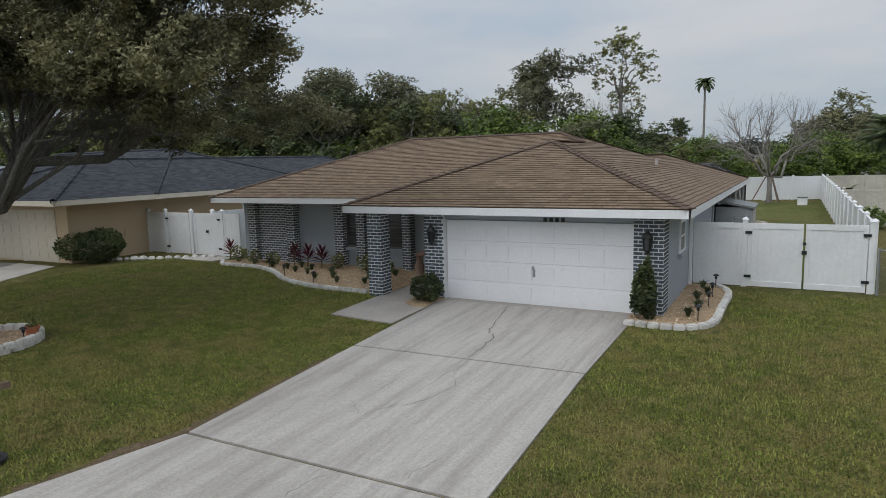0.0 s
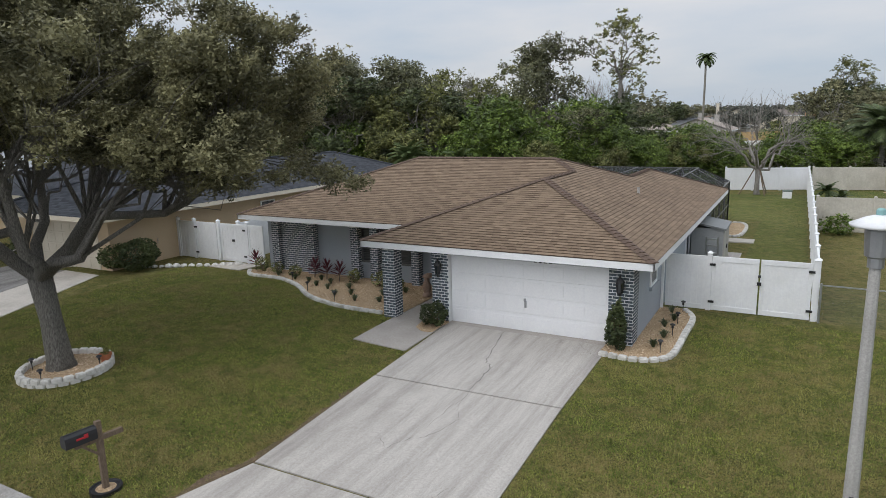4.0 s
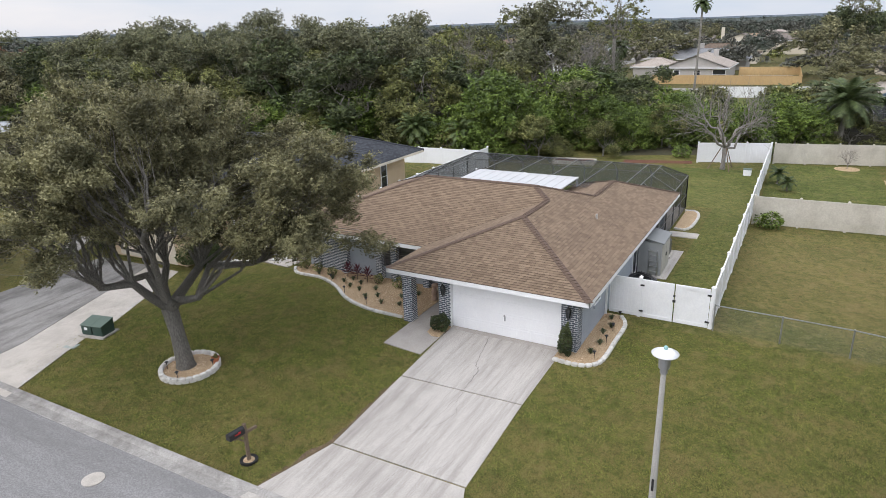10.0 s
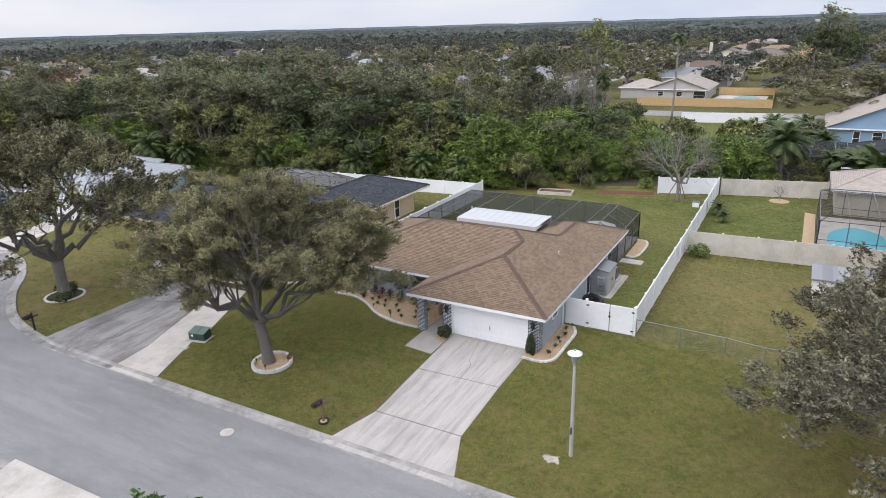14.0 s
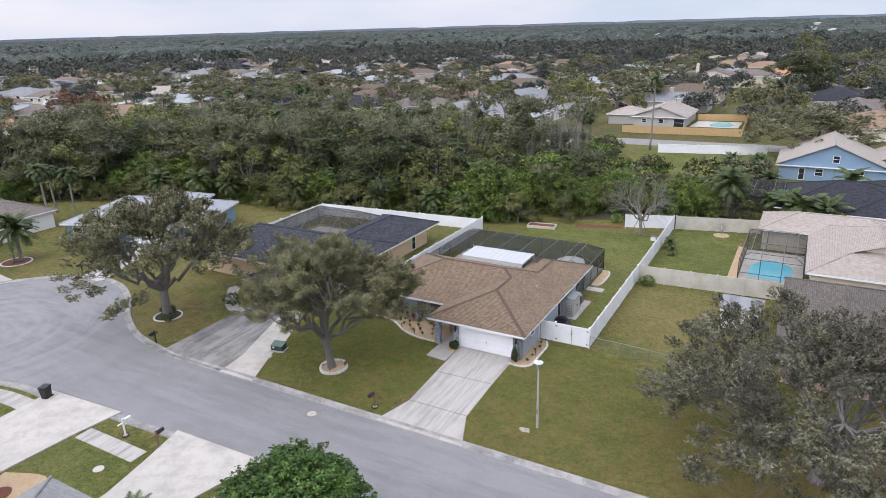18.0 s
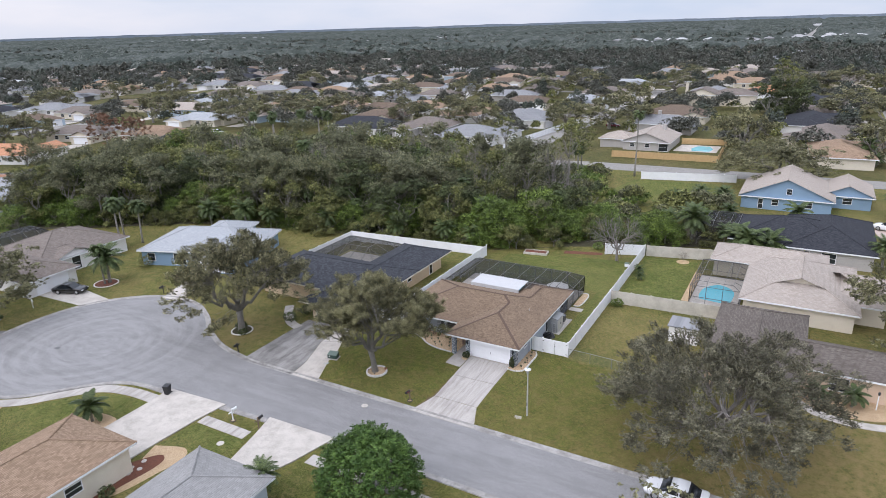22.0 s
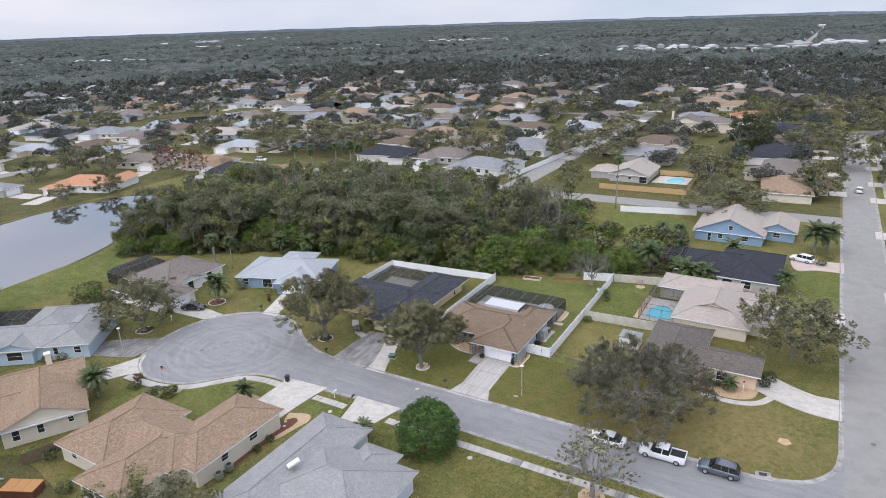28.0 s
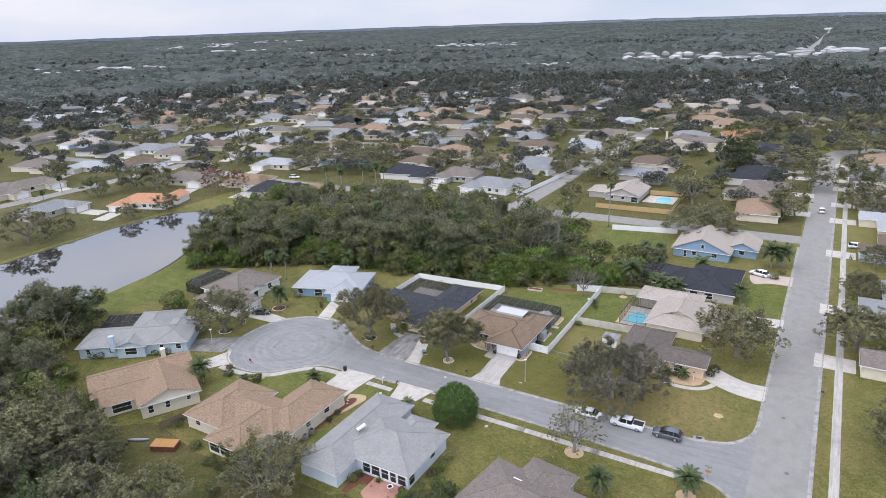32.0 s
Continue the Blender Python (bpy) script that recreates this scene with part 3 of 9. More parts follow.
single("ground", ground, LAWN, "mown green and brown patchy lawn over flat land", "lawn", kind="structure")

WEST_EDGE = smooth_line([(-27, -12.1), (-33, -10.9), (-38, -8.4), (-42, -5.4), (-46.5, -3.3), (-51.5, -3.3), (-56.5, -6), (-60.2, -11), (-61.2, -18), (-59.9, -24), (-57.1, -27.6), (-54.6, -29.3), (-51.9, -30.2), (-48.5, -30.1), (-44.8, -28.9), (-41.9, -26.4), (-39.5, -23.7), (-36.8, -21.6), (-34, -20.7), (-30, -20.5), (-24, -20.0)])
SE_EDGE = smooth_line([(39, -20.6), (43.5, -22), (46.3, -25), (47.2, -30)], 4)
NE_EDGE = smooth_line([(47.2, -2), (46.4, -6.5), (43.3, -10.4), (38, -12.0)], 4)
SOUTH_EDGE = [(-17, -19.6), (-8, -19.4), (5, -19.4), (15, -19.6), (25, -19.8), (33, -20.1)]
s = Shape()
outline = WEST_EDGE + SOUTH_EDGE + SE_EDGE + [(51, -30), (51, -2)] + NE_EDGE[:-1] + [(38, -12.0)]
s.v = [(x, y, -0.305) for x, y in outline]
s.f = [tuple(range(len(outline)))]
single("road", s, ASPHALT_WORN, "worn light grey asphalt street with a turning circle", "street", kind="structure")
ribbon("east_road", [(51.2, y) for y in (-400, -30, -11.5, 0.5, 3, 6, 9, 11.2, 100, 240)], [(-4.0, 0.02), (-2, 0.045), (0, 0.06), (2, 0.045), (4.0, 0.02)], ASPHALT, "long straight light grey asphalt street", "street")
KERB = [(-0.02, 0.0), (0.0, 0.030), (0.36, 0.022), (0.47, 0.085), (0.62, 0.10), (0.66, -0.02)]
ribbon("kerb_north", [(x, -12.1) for x in range(38, -27, -5)] + WEST_EDGE + SOUTH_EDGE + SE_EDGE, KERB, CURB, "stained rolled concrete kerb and gutter", "kerb")
ribbon("kerb_corner", [(47.2, 100), (47.2, 50), (47.2, 11.2), (47.2, 9), (47.2, 6), (47.2, 3), (47.2, 0.5)] + NE_EDGE, KERB, CURB, "rolled concrete kerb round the street corner", "kerb")
ribbon("kerb_east", [(55.2, y) for y in (-300, -60, -11.5, 0.5, 3, 6, 9, 11.2, 60, 200, 240)], KERB, CURB, "rolled concrete kerb along the straight street", "kerb")
ribbon("cross_road", [(47.2, 107.5), (-23, 105.5), (-29, 105.4), (-34.5, 105.2), (-46, 105), (-70, 110), (-95, 113.5), (-140, 101.5), (-190, 88)], [(-3.9, 0.025), (3.9, 0.025)], ASPHALT, "grey asphalt side street", "street")
slab("north_road", [(-53, 105), (-45.5, 105), (-42, 300), (-50, 300)], ASPHALT, 0.02, "grey asphalt side street", "street")
POND_LINE = smooth_line([(-128, -70), (-121, -45), (-115.5, -22), (-116.5, -8), (-121.5, 9), (-132, 27), (-143, 41), (-153.6, 51), (-162.4, 48.6), (-168.2, 42.6), (-170.5, 29.3), (-171.9, 18.7), (-170.7, 9.3), (-170.3, -3), (-169.4, -20), (-168, -42), (-166, -70)], 4)
# The dark mud tone also paints in the bank's reflection at the waterline.
slab("pond_rim", [(-144 + (x + 144) * 1.035, -8 + (y + 8) * 1.016) for x, y in POND_LINE], EARTH, 0.006, "dark muddy rim of the pond with the bank's reflection painted in", "bank")
slab("pond", POND_LINE, POND_WATER, 0.01, "still dark pond reflecting the sky and trees", "pond")
slab("forest_floor", [(-112, 4), (-96, 13.5), (-78, 25), (-58, 30.5), (-43, 32), (-18, 34), (-7, 41), (5, 46), (14, 50), (15, 66), (10, 94), (-46, 99), (-95, 106), (-140, 80), (-148, 66), (-145, 52), (-136, 38), (-120, 14)], EARTH, 0.006, "dark leaf litter under dense woodland", "ground")

drive = thing("driveway", "stained light grey concrete driveway with cracks and joints", "driveway", kind="structure")
slab("slab", [(-4.85, -0.28), (-4.68, -4.42), (0.12, -4.27), (0.12, -0.28)], CONCRETE, 0.03, parent=drive)
slab("slab", [(-4.68, -4.475), (-4.5, -8.80), (0.24, -8.78), (0.12, -4.325)], CONCRETE, 0.03, parent=drive)
slab("slab", [(-4.5, -8.86), (-5.4, -12.0), (1.5, -12.0), (0.24, -8.84)], CONCRETE, 0.03, parent=drive)
CRACK = plain("dark_crack", (0.16, 0.15, 0.14), 0.95)
for line, w in (([(-2.96, -0.3), (-2.75, -1.35), (-2.53, -2.44), (-2.25, -2.87), (-2.16, -3.56), (-2.11, -4.33)], 0.02), ([(-2.08, -4.42), (-1.93, -5.24), (-1.71, -5.78), (-1.98, -6.61), (-2.26, -6.83), (-2.48, -7.29), (-2.78, -7.04)], 0.011), ([(-2.05, -4.72), (-2.16, -5.74), (-2.15, -6.23)], 0.006),
                ([(-1.91, -9.7), (-1.95, -9.3), (-1.8, -8.9)], 0.007), ([(-0.85, -8.75), (-0.79, -8.2), (-0.6, -7.9)], 0.005), ([(-0.73, -0.32), (-0.26, -0.94), (0.2, -1.3)], 0.006)):
    r_ = random.Random(len(line))
    jag = [(x + r_.uniform(-0.035, 0.035), y + r_.uniform(-0.03, 0.03)) for x, y in smooth_line(line, 6)]
    s = Shape()
    for i, (x, y) in enumerate(jag):
        q = w * 0.55 * (0.4 + r_.random()) * (0.3 if i in (0, len(jag) - 1) else 1)
        s.v += [(x - q, y, slope(x, y) + 0.0335), (x + q, y, slope(x, y) + 0.0335)]
    s.f = [(2 * i, 2 * i + 1, 2 * i + 3, 2 * i + 2) for i in range(len(jag) - 1)]
    part("crack", s, CRACK, drive, "thin dark crack")
walk_ = thing("porch_walk", "beige concrete walk to the front porch", "path", kind="structure")
slab("slab", [(-6.75, -2.55), (-4.86, -2.75), (-4.86, -0.81), (-6.72, -0.81)], PAD, 0.03, parent=walk_)
slab("slab", [(-6.72, -0.8), (-4.86, -0.8), (-4.86, -0.5), (-5.45, -0.5), (-5.45, 3.4), (-6.7, 3.4)], PAD, 0.03, parent=walk_)
slab("gate_pad", [(-18.6, 2.7), (-16.6, 2.6), (-16.4, 3.7), (-18.3, 3.7)], CONCRETE_PALE, 0.03, "pale stone pad before the side gate", "path")
nd = thing("neighbour_driveway", "dark mildew-stained concrete driveway with a pale strip", "driveway", kind="structure")
slab("slab", [(-28.4, -12.0), (-24.1, -12.0), (-24.1, -0.5), (-28.2, -0.5)], CONCRETE_DARK, 0.03, parent=nd)
slab("slab", [(-24.06, -12.0), (-20.9, -12.0), (-21.2, -9.2), (-24.0, -0.5), (-24.06, -0.5)], CONCRETE_DARK, 0.03, parent=nd)
slab("slab", [(-20.86, -12.0), (-17.3, -12.0), (-19.0, -7.8), (-19.3, -6), (-21.6, -0.5), (-23.96, -0.5), (-21.16, -9.2)], CONCRETE_PALE, 0.03, parent=nd)
slab("south_driveway", [(-30.6, -20.2), (-30.2, -22), (-30.2, -31), (-23.7, -31), (-23.5, -27.2), (-23.2, -22.9), (-22.7, -19.7)], CONCRETE_PALE, 0.112, "broad pale concrete driveway", "driveway")
slab("south_driveway_east", [(-17.0, -19.4), (-16.2, -22.5), (-15.5, -25.9), (-15.5, -29.8), (-11.6, -29.8), (-11.8, -27.1), (-10.4, -23.8), (-9.2, -19.2)], CONCRETE_PALE, 0.112, "pale concrete driveway", "driveway")
SIDEWALK = smooth_line([(-55.2, -31.9), (-50.9, -31.9), (-46.2, -31.2), (-42.6, -29.2), (-40.2, -26.6), (-37.3, -23.6), (-34, -22.5), (-30.2, -22.3)], 5)
ribbon("sidewalk_west", SIDEWALK, [(-0.7, 0.0), (-0.7, 0.035), (0.7, 0.035), (0.7, 0.0)], CONCRETE, "pale concrete sidewalk", "sidewalk")
south_walk = thing("sidewalk", "pale concrete sidewalk laid in square slabs", "sidewalk", kind="structure")
for k in range(42):
    x0 = -22.9 + 1.5 * k
    if not -17.2 < x0 < -10.8:
        slab("slab", [(x0, -23.2), (x0 + 1.47, -23.2), (x0 + 1.47, -21.95), (x0, -21.95)], CONCRETE_DARK if k % 9 == 4 else CONCRETE, 0.034 + 0.004 * (k % 3), parent=south_walk)
slab("watered_lawn_west", smooth_line([(-30.3, -23.1), (-34, -23.4), (-36.8, -24.4), (-39.4, -27.3), (-41.8, -29.9), (-46, -32.1), (-50.5, -32.9), (-50, -38), (-44, -43), (-36, -36), (-30.4, -31)], 3), LAWN_GREEN, 0.012, "dark green watered lawn before the tan house", "lawn", thick=0.04)
slab("watered_lawn_verge", [(-22.9, -23.4), (-16.4, -23.4), (-15.7, -26), (-15.7, -29), (-20.5, -27.5), (-23.3, -27.2)], LAWN_GREEN, 0.012, "dark green watered lawn between two driveways", "lawn", thick=0.04)
slab("watered_lawn_east", [(5.2, 21.5), (13.1, 22), (13.1, 41.6), (5.2, 41.2)], LAWN_GREEN, 0.012, "dark green watered lawn in a fenced yard", "lawn", thick=0.04)
slab("watered_lawn_side", [(2.5, 4.7), (4.85, 4.7), (4.85, 38), (-6, 36), (-15, 33.5), (-15, 24), (2.5, 24)], LAWN_GREEN, 0.012, "green lawn beside and behind the house", "lawn", thick=0.04)
slab("watered_lawn_corner", [(37, 46), (46.4, 46), (46.4, 64), (38.5, 63.5)], LAWN_GREEN, 0.012, "green lawn beside a paved driveway", "lawn", thick=0.04)
ribbon("sidewalk_east", [(58.6, y) for y in (-60, -30, -11.5, 0.5, 3, 6, 9, 11.2, 60, 200, 230)], [(-0.7, 0.0), (-0.7, 0.035), (0.7, 0.035), (0.7, 0.0)], CONCRETE, "pale concrete sidewalk", "sidewalk")
ribbon("neighbour_walk", smooth_line([(-27.9, -2.8), (-30, -1.9), (-32.2, 0.2), (-33.8, 2.2)], 5), [(-0.6, 0), (-0.6, 0.032), (0.6, 0.032), (0.6, 0)], CONCRETE, "pale concrete walk to a neighbour's porch", "path")
r_ = random.Random(9)
edge_ = [(-4.66 - 0.02 * k, -4.9 - 0.2 * k) for k in range(20)] + [(-4.75 - 0.024 * k, -8.9 - 0.12 * k) for k in range(20)]
edge_ = [(float(np.interp(-y, [4.3, 8.8, 11.7], [-4.69, -4.52, -5.33])), y) for _, y in edge_]
slab("bare_edge", [(x, y) for x, y in edge_] + [(x - r_.uniform(0.02, 0.22), y + r_.uniform(-0.05, 0.05)) for x, y in edge_[::-1]], surface("dry_brown_litter", (0.075, 0.05, 0.025), (0.19, 0.135, 0.075), (0.10, 0.095, 0.035), 40, 3, 0.95, 0.6, 0.02), 0.022, "dry brown edge of dead grass by the driveway", "edge", thick=0.03)
ribbon("corner_house_drive", smooth_line([(46.9, 8.4), (43, 8.4), (39.5, 9.8), (36.0, 12)], 6), [(-2.7, 0.0), (-2.7, 0.09), (2.7, 0.09), (2.7, 0.0)], CONCRETE_PALE, "pale concrete driveway curving to the garage", "driveway")


# ---- houses ----
def roof_block(roof, trim, wall, x0, y0, x1, y1, axis, hip_a, hip_b, eave, pitch, inset):
    """One roof over a rectangle with its ridge along axis, hipped or gabled at either end, its fascia and the walls below."""
    if axis == "y":
        half, top = (x1 - x0) / 2, eave + (x1 - x0) / 2 * pitch
        xm = (x0 + x1) / 2
        ra, rb = (xm, y0 + (half if hip_a else 0), top), (xm, y1 - (half if hip_b else 0), top)
    else:
        half, top = (y1 - y0) / 2, eave + (y1 - y0) / 2 * pitch
        ym = (y0 + y1) / 2
        ra, rb = (x0 + (half if hip_a else 0), ym, top), (x1 - (half if hip_b else 0), ym, top)
    p = [(x0, y0, eave), (x1, y0, eave), (x1, y1, eave), (x0, y1, eave), ra, rb]
    if axis == "y":
        roof.add(p, [(1, 2, 5, 4), (3, 0, 4, 5)] + [(0, 1, 4)] * hip_a + [(2, 3, 5)] * hip_b)
    else:
        roof.add(p, [(0, 1, 5, 4), (2, 3, 4, 5)] + [(3, 0, 4)] * hip_a + [(1, 2, 5)] * hip_b)
    t, b = eave - 0.004, eave - 0.2
    trim.add([(x0, y0, t), (x1, y0, t), (x1, y1, t), (x0, y1, t), (x0, y0, b), (x1, y0, b), (x1, y1, b), (x0, y1, b)],
             [(0, 4, 5, 1), (1, 5, 6, 2), (2, 6, 7, 3), (3, 7, 4, 0), (4, 7, 6, 5)])
    if wall is not None:
        wall.box(x0 + inset, y0 + inset, -0.3, x1 - inset, y1 - inset, b + 0.01)
    return top


def facing(side):
    return {"s": 0, "e": 90, "n": 180, "w": 270}[side]


def window(parent, x, y, side, w, z0, z1, frame_mat=None, pane_mat=None, bars=1):
    """A window set on a wall: a proud frame with panes and bars."""
    m = pose(x, y, 0, 0, 0, facing(side))
    s = Shape()
    t = 0.07
    for q in ((-w / 2, z0, w / 2, z0 + t), (-w / 2, z1 - t, w / 2, z1), (-w / 2, z0 + t, -w / 2 + t, z1 - t), (w / 2 - t, z0 + t, w / 2, z1 - t)):
        s.box(q[0], -0.05, q[1], q[2], 0.02, q[3])
    for i in range(bars):
        u = z0 + (z1 - z0) * (i + 1) / (bars + 1)
        s.box(-w / 2 + t, -0.04, u - 0.02, w / 2 - t, 0.02, u + 0.02)
    f = part("window", s, frame_mat or TRIM_WHITE, parent, m=m)
    part("pane", Shape().box(-w / 2 + t, -0.02, z0 + t, w / 2 - t, 0.01, z1 - t), pane_mat or GLASS, f)
    return f


def garage_door(parent, x, y, side, w, h=2.1, rows=4, cols=8, mat=None):
    """A sectional door with raised panels."""
    m = pose(x, y, 0, 0, 0, facing(side))
    s = Shape()
    for r in range(rows):
        z0 = h * r / rows
        s.box(-w / 2, -0.02, z0 + 0.003, w / 2, 0.03, z0 + h / rows - 0.003)
        for c in range(cols):
            a = -w / 2 + w * c / cols
            s.box(a + 0.07, -0.034, z0 + 0.1, a + w / cols - 0.07, -0.016, z0 + h / rows - 0.1)
    return part("garage_door", s, mat or DOOR_WHITE, parent, m=m)


def house(name, label, m, blocks, wall_mat, roof_mat, eave=2.55, pitch=0.36, inset=0.55, windows=(), doors=(), group="", fascia=None, chimney=None):
    h = thing(name, label, "house", group, m)
    roofs_, trims_, walls_, gables_, caps_ = [], [], [], [], []
    for b in blocks:
        e = b[7] if len(b) > 7 else eave
        roof, trim, wall = Shape(), Shape(), Shape()
        walls_.append(wall)
        roofs_.append(roof)
        trims_.append(trim)
        roof_block(roof, trim, wall, *b[:7], e, pitch, inset)
        if not group:
            p = roof.v[-6:]
            ends = [(4, 5)] + ([(0, 4), (1, 4)] if b[4] == "y" else [(3, 4), (0, 4)]) * b[5] + ([(2, 5), (3, 5)] if b[4] == "y" else [(1, 5), (2, 5)]) * b[6]
            caps_ += [Shape().tube([(*p[i][:2], p[i][2] - 0.02), (*p[j][:2], p[j][2] - 0.02)], [0.11, 0.11], 6, False) for i, j in ends]
        if not (b[5] and b[6]):
            x0, y0, x1, y1 = b[0] + inset, b[1] + inset, b[2] - inset, b[3] - inset
            if b[4] == "y":
                top = e + (b[2] - b[0]) / 2 * pitch - 0.05
                for yy, go in ((y0, b[5]), (y1, b[6])):
                    if not go:
                        gables_.append(Shape().add([(b[0] + 0.15, yy, e - 0.15), (b[2] - 0.15, yy, e - 0.15), ((x0 + x1) / 2, yy, top)], [(0, 1, 2)]))
            else:
                top = e + (b[3] - b[1]) / 2 * pitch - 0.05
                for xx, go in ((x0, b[5]), (x1, b[6])):
                    if not go:
                        gables_.append(Shape().add([(xx, b[1] + 0.15, e - 0.15), (xx, b[3] - 0.15, e - 0.15), (xx, (y0 + y1) / 2, top)], [(0, 1, 2)]))
    for wall in walls_:
        part("wall", wall, wall_mat, h)
    for gable in gables_:
        part("gable", gable, wall_mat, h)
    for cap in caps_:
        part("ridge_cap", cap, roof_mat, h)
    for roof in roofs_:
        part("roof", roof, roof_mat, h)
    for trim in trims_:
        part("fascia", trim, fascia or TRIM_WHITE, h)
    for w in windows:
        window(h, *w)
    for d in doors:
        garage_door(h, *d)
    if chimney:
        x, y, z = chimney
        part("chimney", Shape().box(x - 0.5, y - 0.4, 1.5, x + 0.5, y + 0.4, z).box(x - 0.58, y - 0.48, z, x + 0.58, y + 0.48, z + 0.15), wall_mat, h)
    return h


house("neighbour_house", "single-storey tan stucco house with a dark slate shingle hip roof", pose(0, 0, 0),
              [(-29.2, -0.9, -20.6, 24.4, "y", True, True), (-42, 3.5, -20.62, 15, "x", True, True)], STUCCO_TAN, SHINGLE_SLATE, inset=1.2, fascia=STUCCO_CREAM,
              windows=[(-21.79, 10, "e", 1.1, 1.0, 2.0), (-21.79, 14, "e", 1.1, 1.0, 2.0), (-21.79, 20, "e", 0.9, 0.1, 2.0)], doors=[(-25, 0.28, "s", 4.9, 2.1, 4, 8, STUCCO_CREAM)])
house("pale_roof_house", "low blue house with a pale grey shingle roof", pose(-61.5, 12.5, -0.2, 0, 0, 20),
      [(-8.6, -6.3, 11, 6.5, "x", True, True), (1.4, -9, 9.4, 3, "y", True, False), (-3, 2, 5, 10.6, "y", True, True)], SIDING_BLUE, SHINGLE_PALE,
      windows=[(-6.4, -5.74, "s", 1.4, 0.6, 2.0), (-1.4, -5.74, "s", 2.2, 0.1, 2.1), (10.44, 2, "e", 1.2, 0.8, 2.0)], doors=[(5.4, -8.44, "s", 4.6)])
house("taupe_roof_house", "white house with a taupe shingle roof", pose(0, 0, -0.25),
      [(-90, -7.5, -75.6, 8.5, "y", True, True), (-86, -13.2, -69.4, -4.6, "x", True, True), (-81, -5.2, -74.6, 1.6, "x", True, False)], STUCCO_WHITE, SHINGLE_TAUPE,
      windows=[(-76.16, 4.2, "e", 1.4, 0.5, 2.1), (-75.14, -1.8, "e", 1.5, 0.1, 2.3), (-82, -12.64, "s", 1.5, 0.7, 2.0)], doors=[(-69.94, -8.9, "e", 4.9)])
house("grey_roof_house", "pale blue house with a light grey hipped shingle roof", pose(-78, -34, 0, 0, 0, 36),
      [(-13, -4.2, 11, 6, "x", True, True), (-4.5, -5.2, 2.5, 2.5, "y", False, False), (-4, 0, 6.5, 14, "y", True, True), (3.5, -4.3, 11.4, 9.5, "y", True, True)], SIDING_SKY, SHINGLE_SILVER,
      windows=[(-10.5, -3.66, "s", 0.9, 0.7, 2.0), (-5.6, -3.66, "s", 0.9, 0.7, 2.0), (-1, -4.66, "s", 2.6, 0.5, 2.1), (5.4, -3.76, "s", 0.9, 0.7, 2.0), (9, -3.76, "s", 1.2, 0.7, 2.0)], chimney=(-4.7, -4.4, 5.0))
house("brown_roof_house", "cream house with a brown gabled shingle roof", pose(-60, -45, 0, 0, 0, -29),
      [(-8, -11, 2.5, 8.4, "y", False, False), (-3, -3.6, 10.8, 7.9, "x", False, False), (-1.6, -9.6, 6.4, 0, "y", False, False, 2.3)], STUCCO_CREAM, SHINGLE_TAN, pitch=0.4,
      windows=[(8.5, -3.04, "s", 0.8, 0.5, 2.0), (10.26, -1.4, "e", 1.0, 0.5, 2.1), (10.26, 1.6, "e", 0.9, 0.7, 2.1), (10.26, 5.4, "e", 0.8, 1.1, 2.0), (-5.5, -10.44, "s", 1.2, 0.7, 2.0), (2.4, -9.04, "s", 4.6, 0.1, 2.0), (5.86, -6, "e", 3.4, 0.1, 2.0)], chimney=(-5.2, 3.5, 5.6))
house("tan_roof_house", "cream house with a tan and pink shingle hip roof", pose(0, 0, 0),
      [(-43.4, -50.6, -33, -36.8, "y", True, True), (-30.6, -46, -21.4, -30.4, "y", True, True), (-34, -53.9, -25, -40, "y", True, True), (-40, -47.6, -23.8, -38.4, "x", True, True)], STUCCO_CREAM, SHINGLE_TAN,
      windows=[(-21.96, -36, "e", 1.5, 0.9, 1.9), (-21.96, -41, "e", 1.2, 0.9, 1.9), (-40, -50.04, "s", 1.2, 0.9, 1.9), (-32, -53.34, "s", 2.4, 0.15, 2.25), (-29.4, -53.34, "s", 2.4, 0.15, 2.25), (-26.9, -53.34, "s", 2.2, 0.15, 2.25), (-25.56, -51.8, "e", 2.6, 0.15, 2.25), (-33.44, -52.2, "w", 1.8, 0.15, 2.25)], doors=[(-26, -30.94, "n", 4.9)])
house("grey_hip_house", "pale blue house with a weathered grey shingle roof", pose(0, 0, 0),
      [(-16, -50.7, -7.5, -28.4, "y", True, True), (-12.4, -45.8, 2.6, -33, "x", True, True), (-6.4, -40, -0.8, -31.2, "y", True, True)], SIDING_ICE, SHINGLE_SILVER,
      windows=[(2.06, -38, "e", 1.5, 0.9, 1.9), (-5.9, -45.24, "s", 1.5, 0.1, 2.25), (-4.1, -45.24, "s", 1.7, 0.1, 2.25), (-2.3, -45.24, "s", 1.5, 0.1, 2.25), (-0.75, -45.24, "s", 1.2, 0.05, 2.2, TRIM_WHITE), (0.9, -45.24, "s", 1.6, 0.1, 2.25), (2.06, -44.2, "e", 1.6, 0.1, 2.25)])
house("south_house", "grey house with a brown-grey shingle roof", pose(20, -42, 0, 0, 0, -8),
      [(-8.5, -6, 8.5, 6, "x", True, True), (-4, -9, 4, 9.5, "y", True, True)], STUCCO_GREY, SHINGLE_TAUPE, windows=[(4, 5.4, "n", 1.4, 0.9, 1.9)])
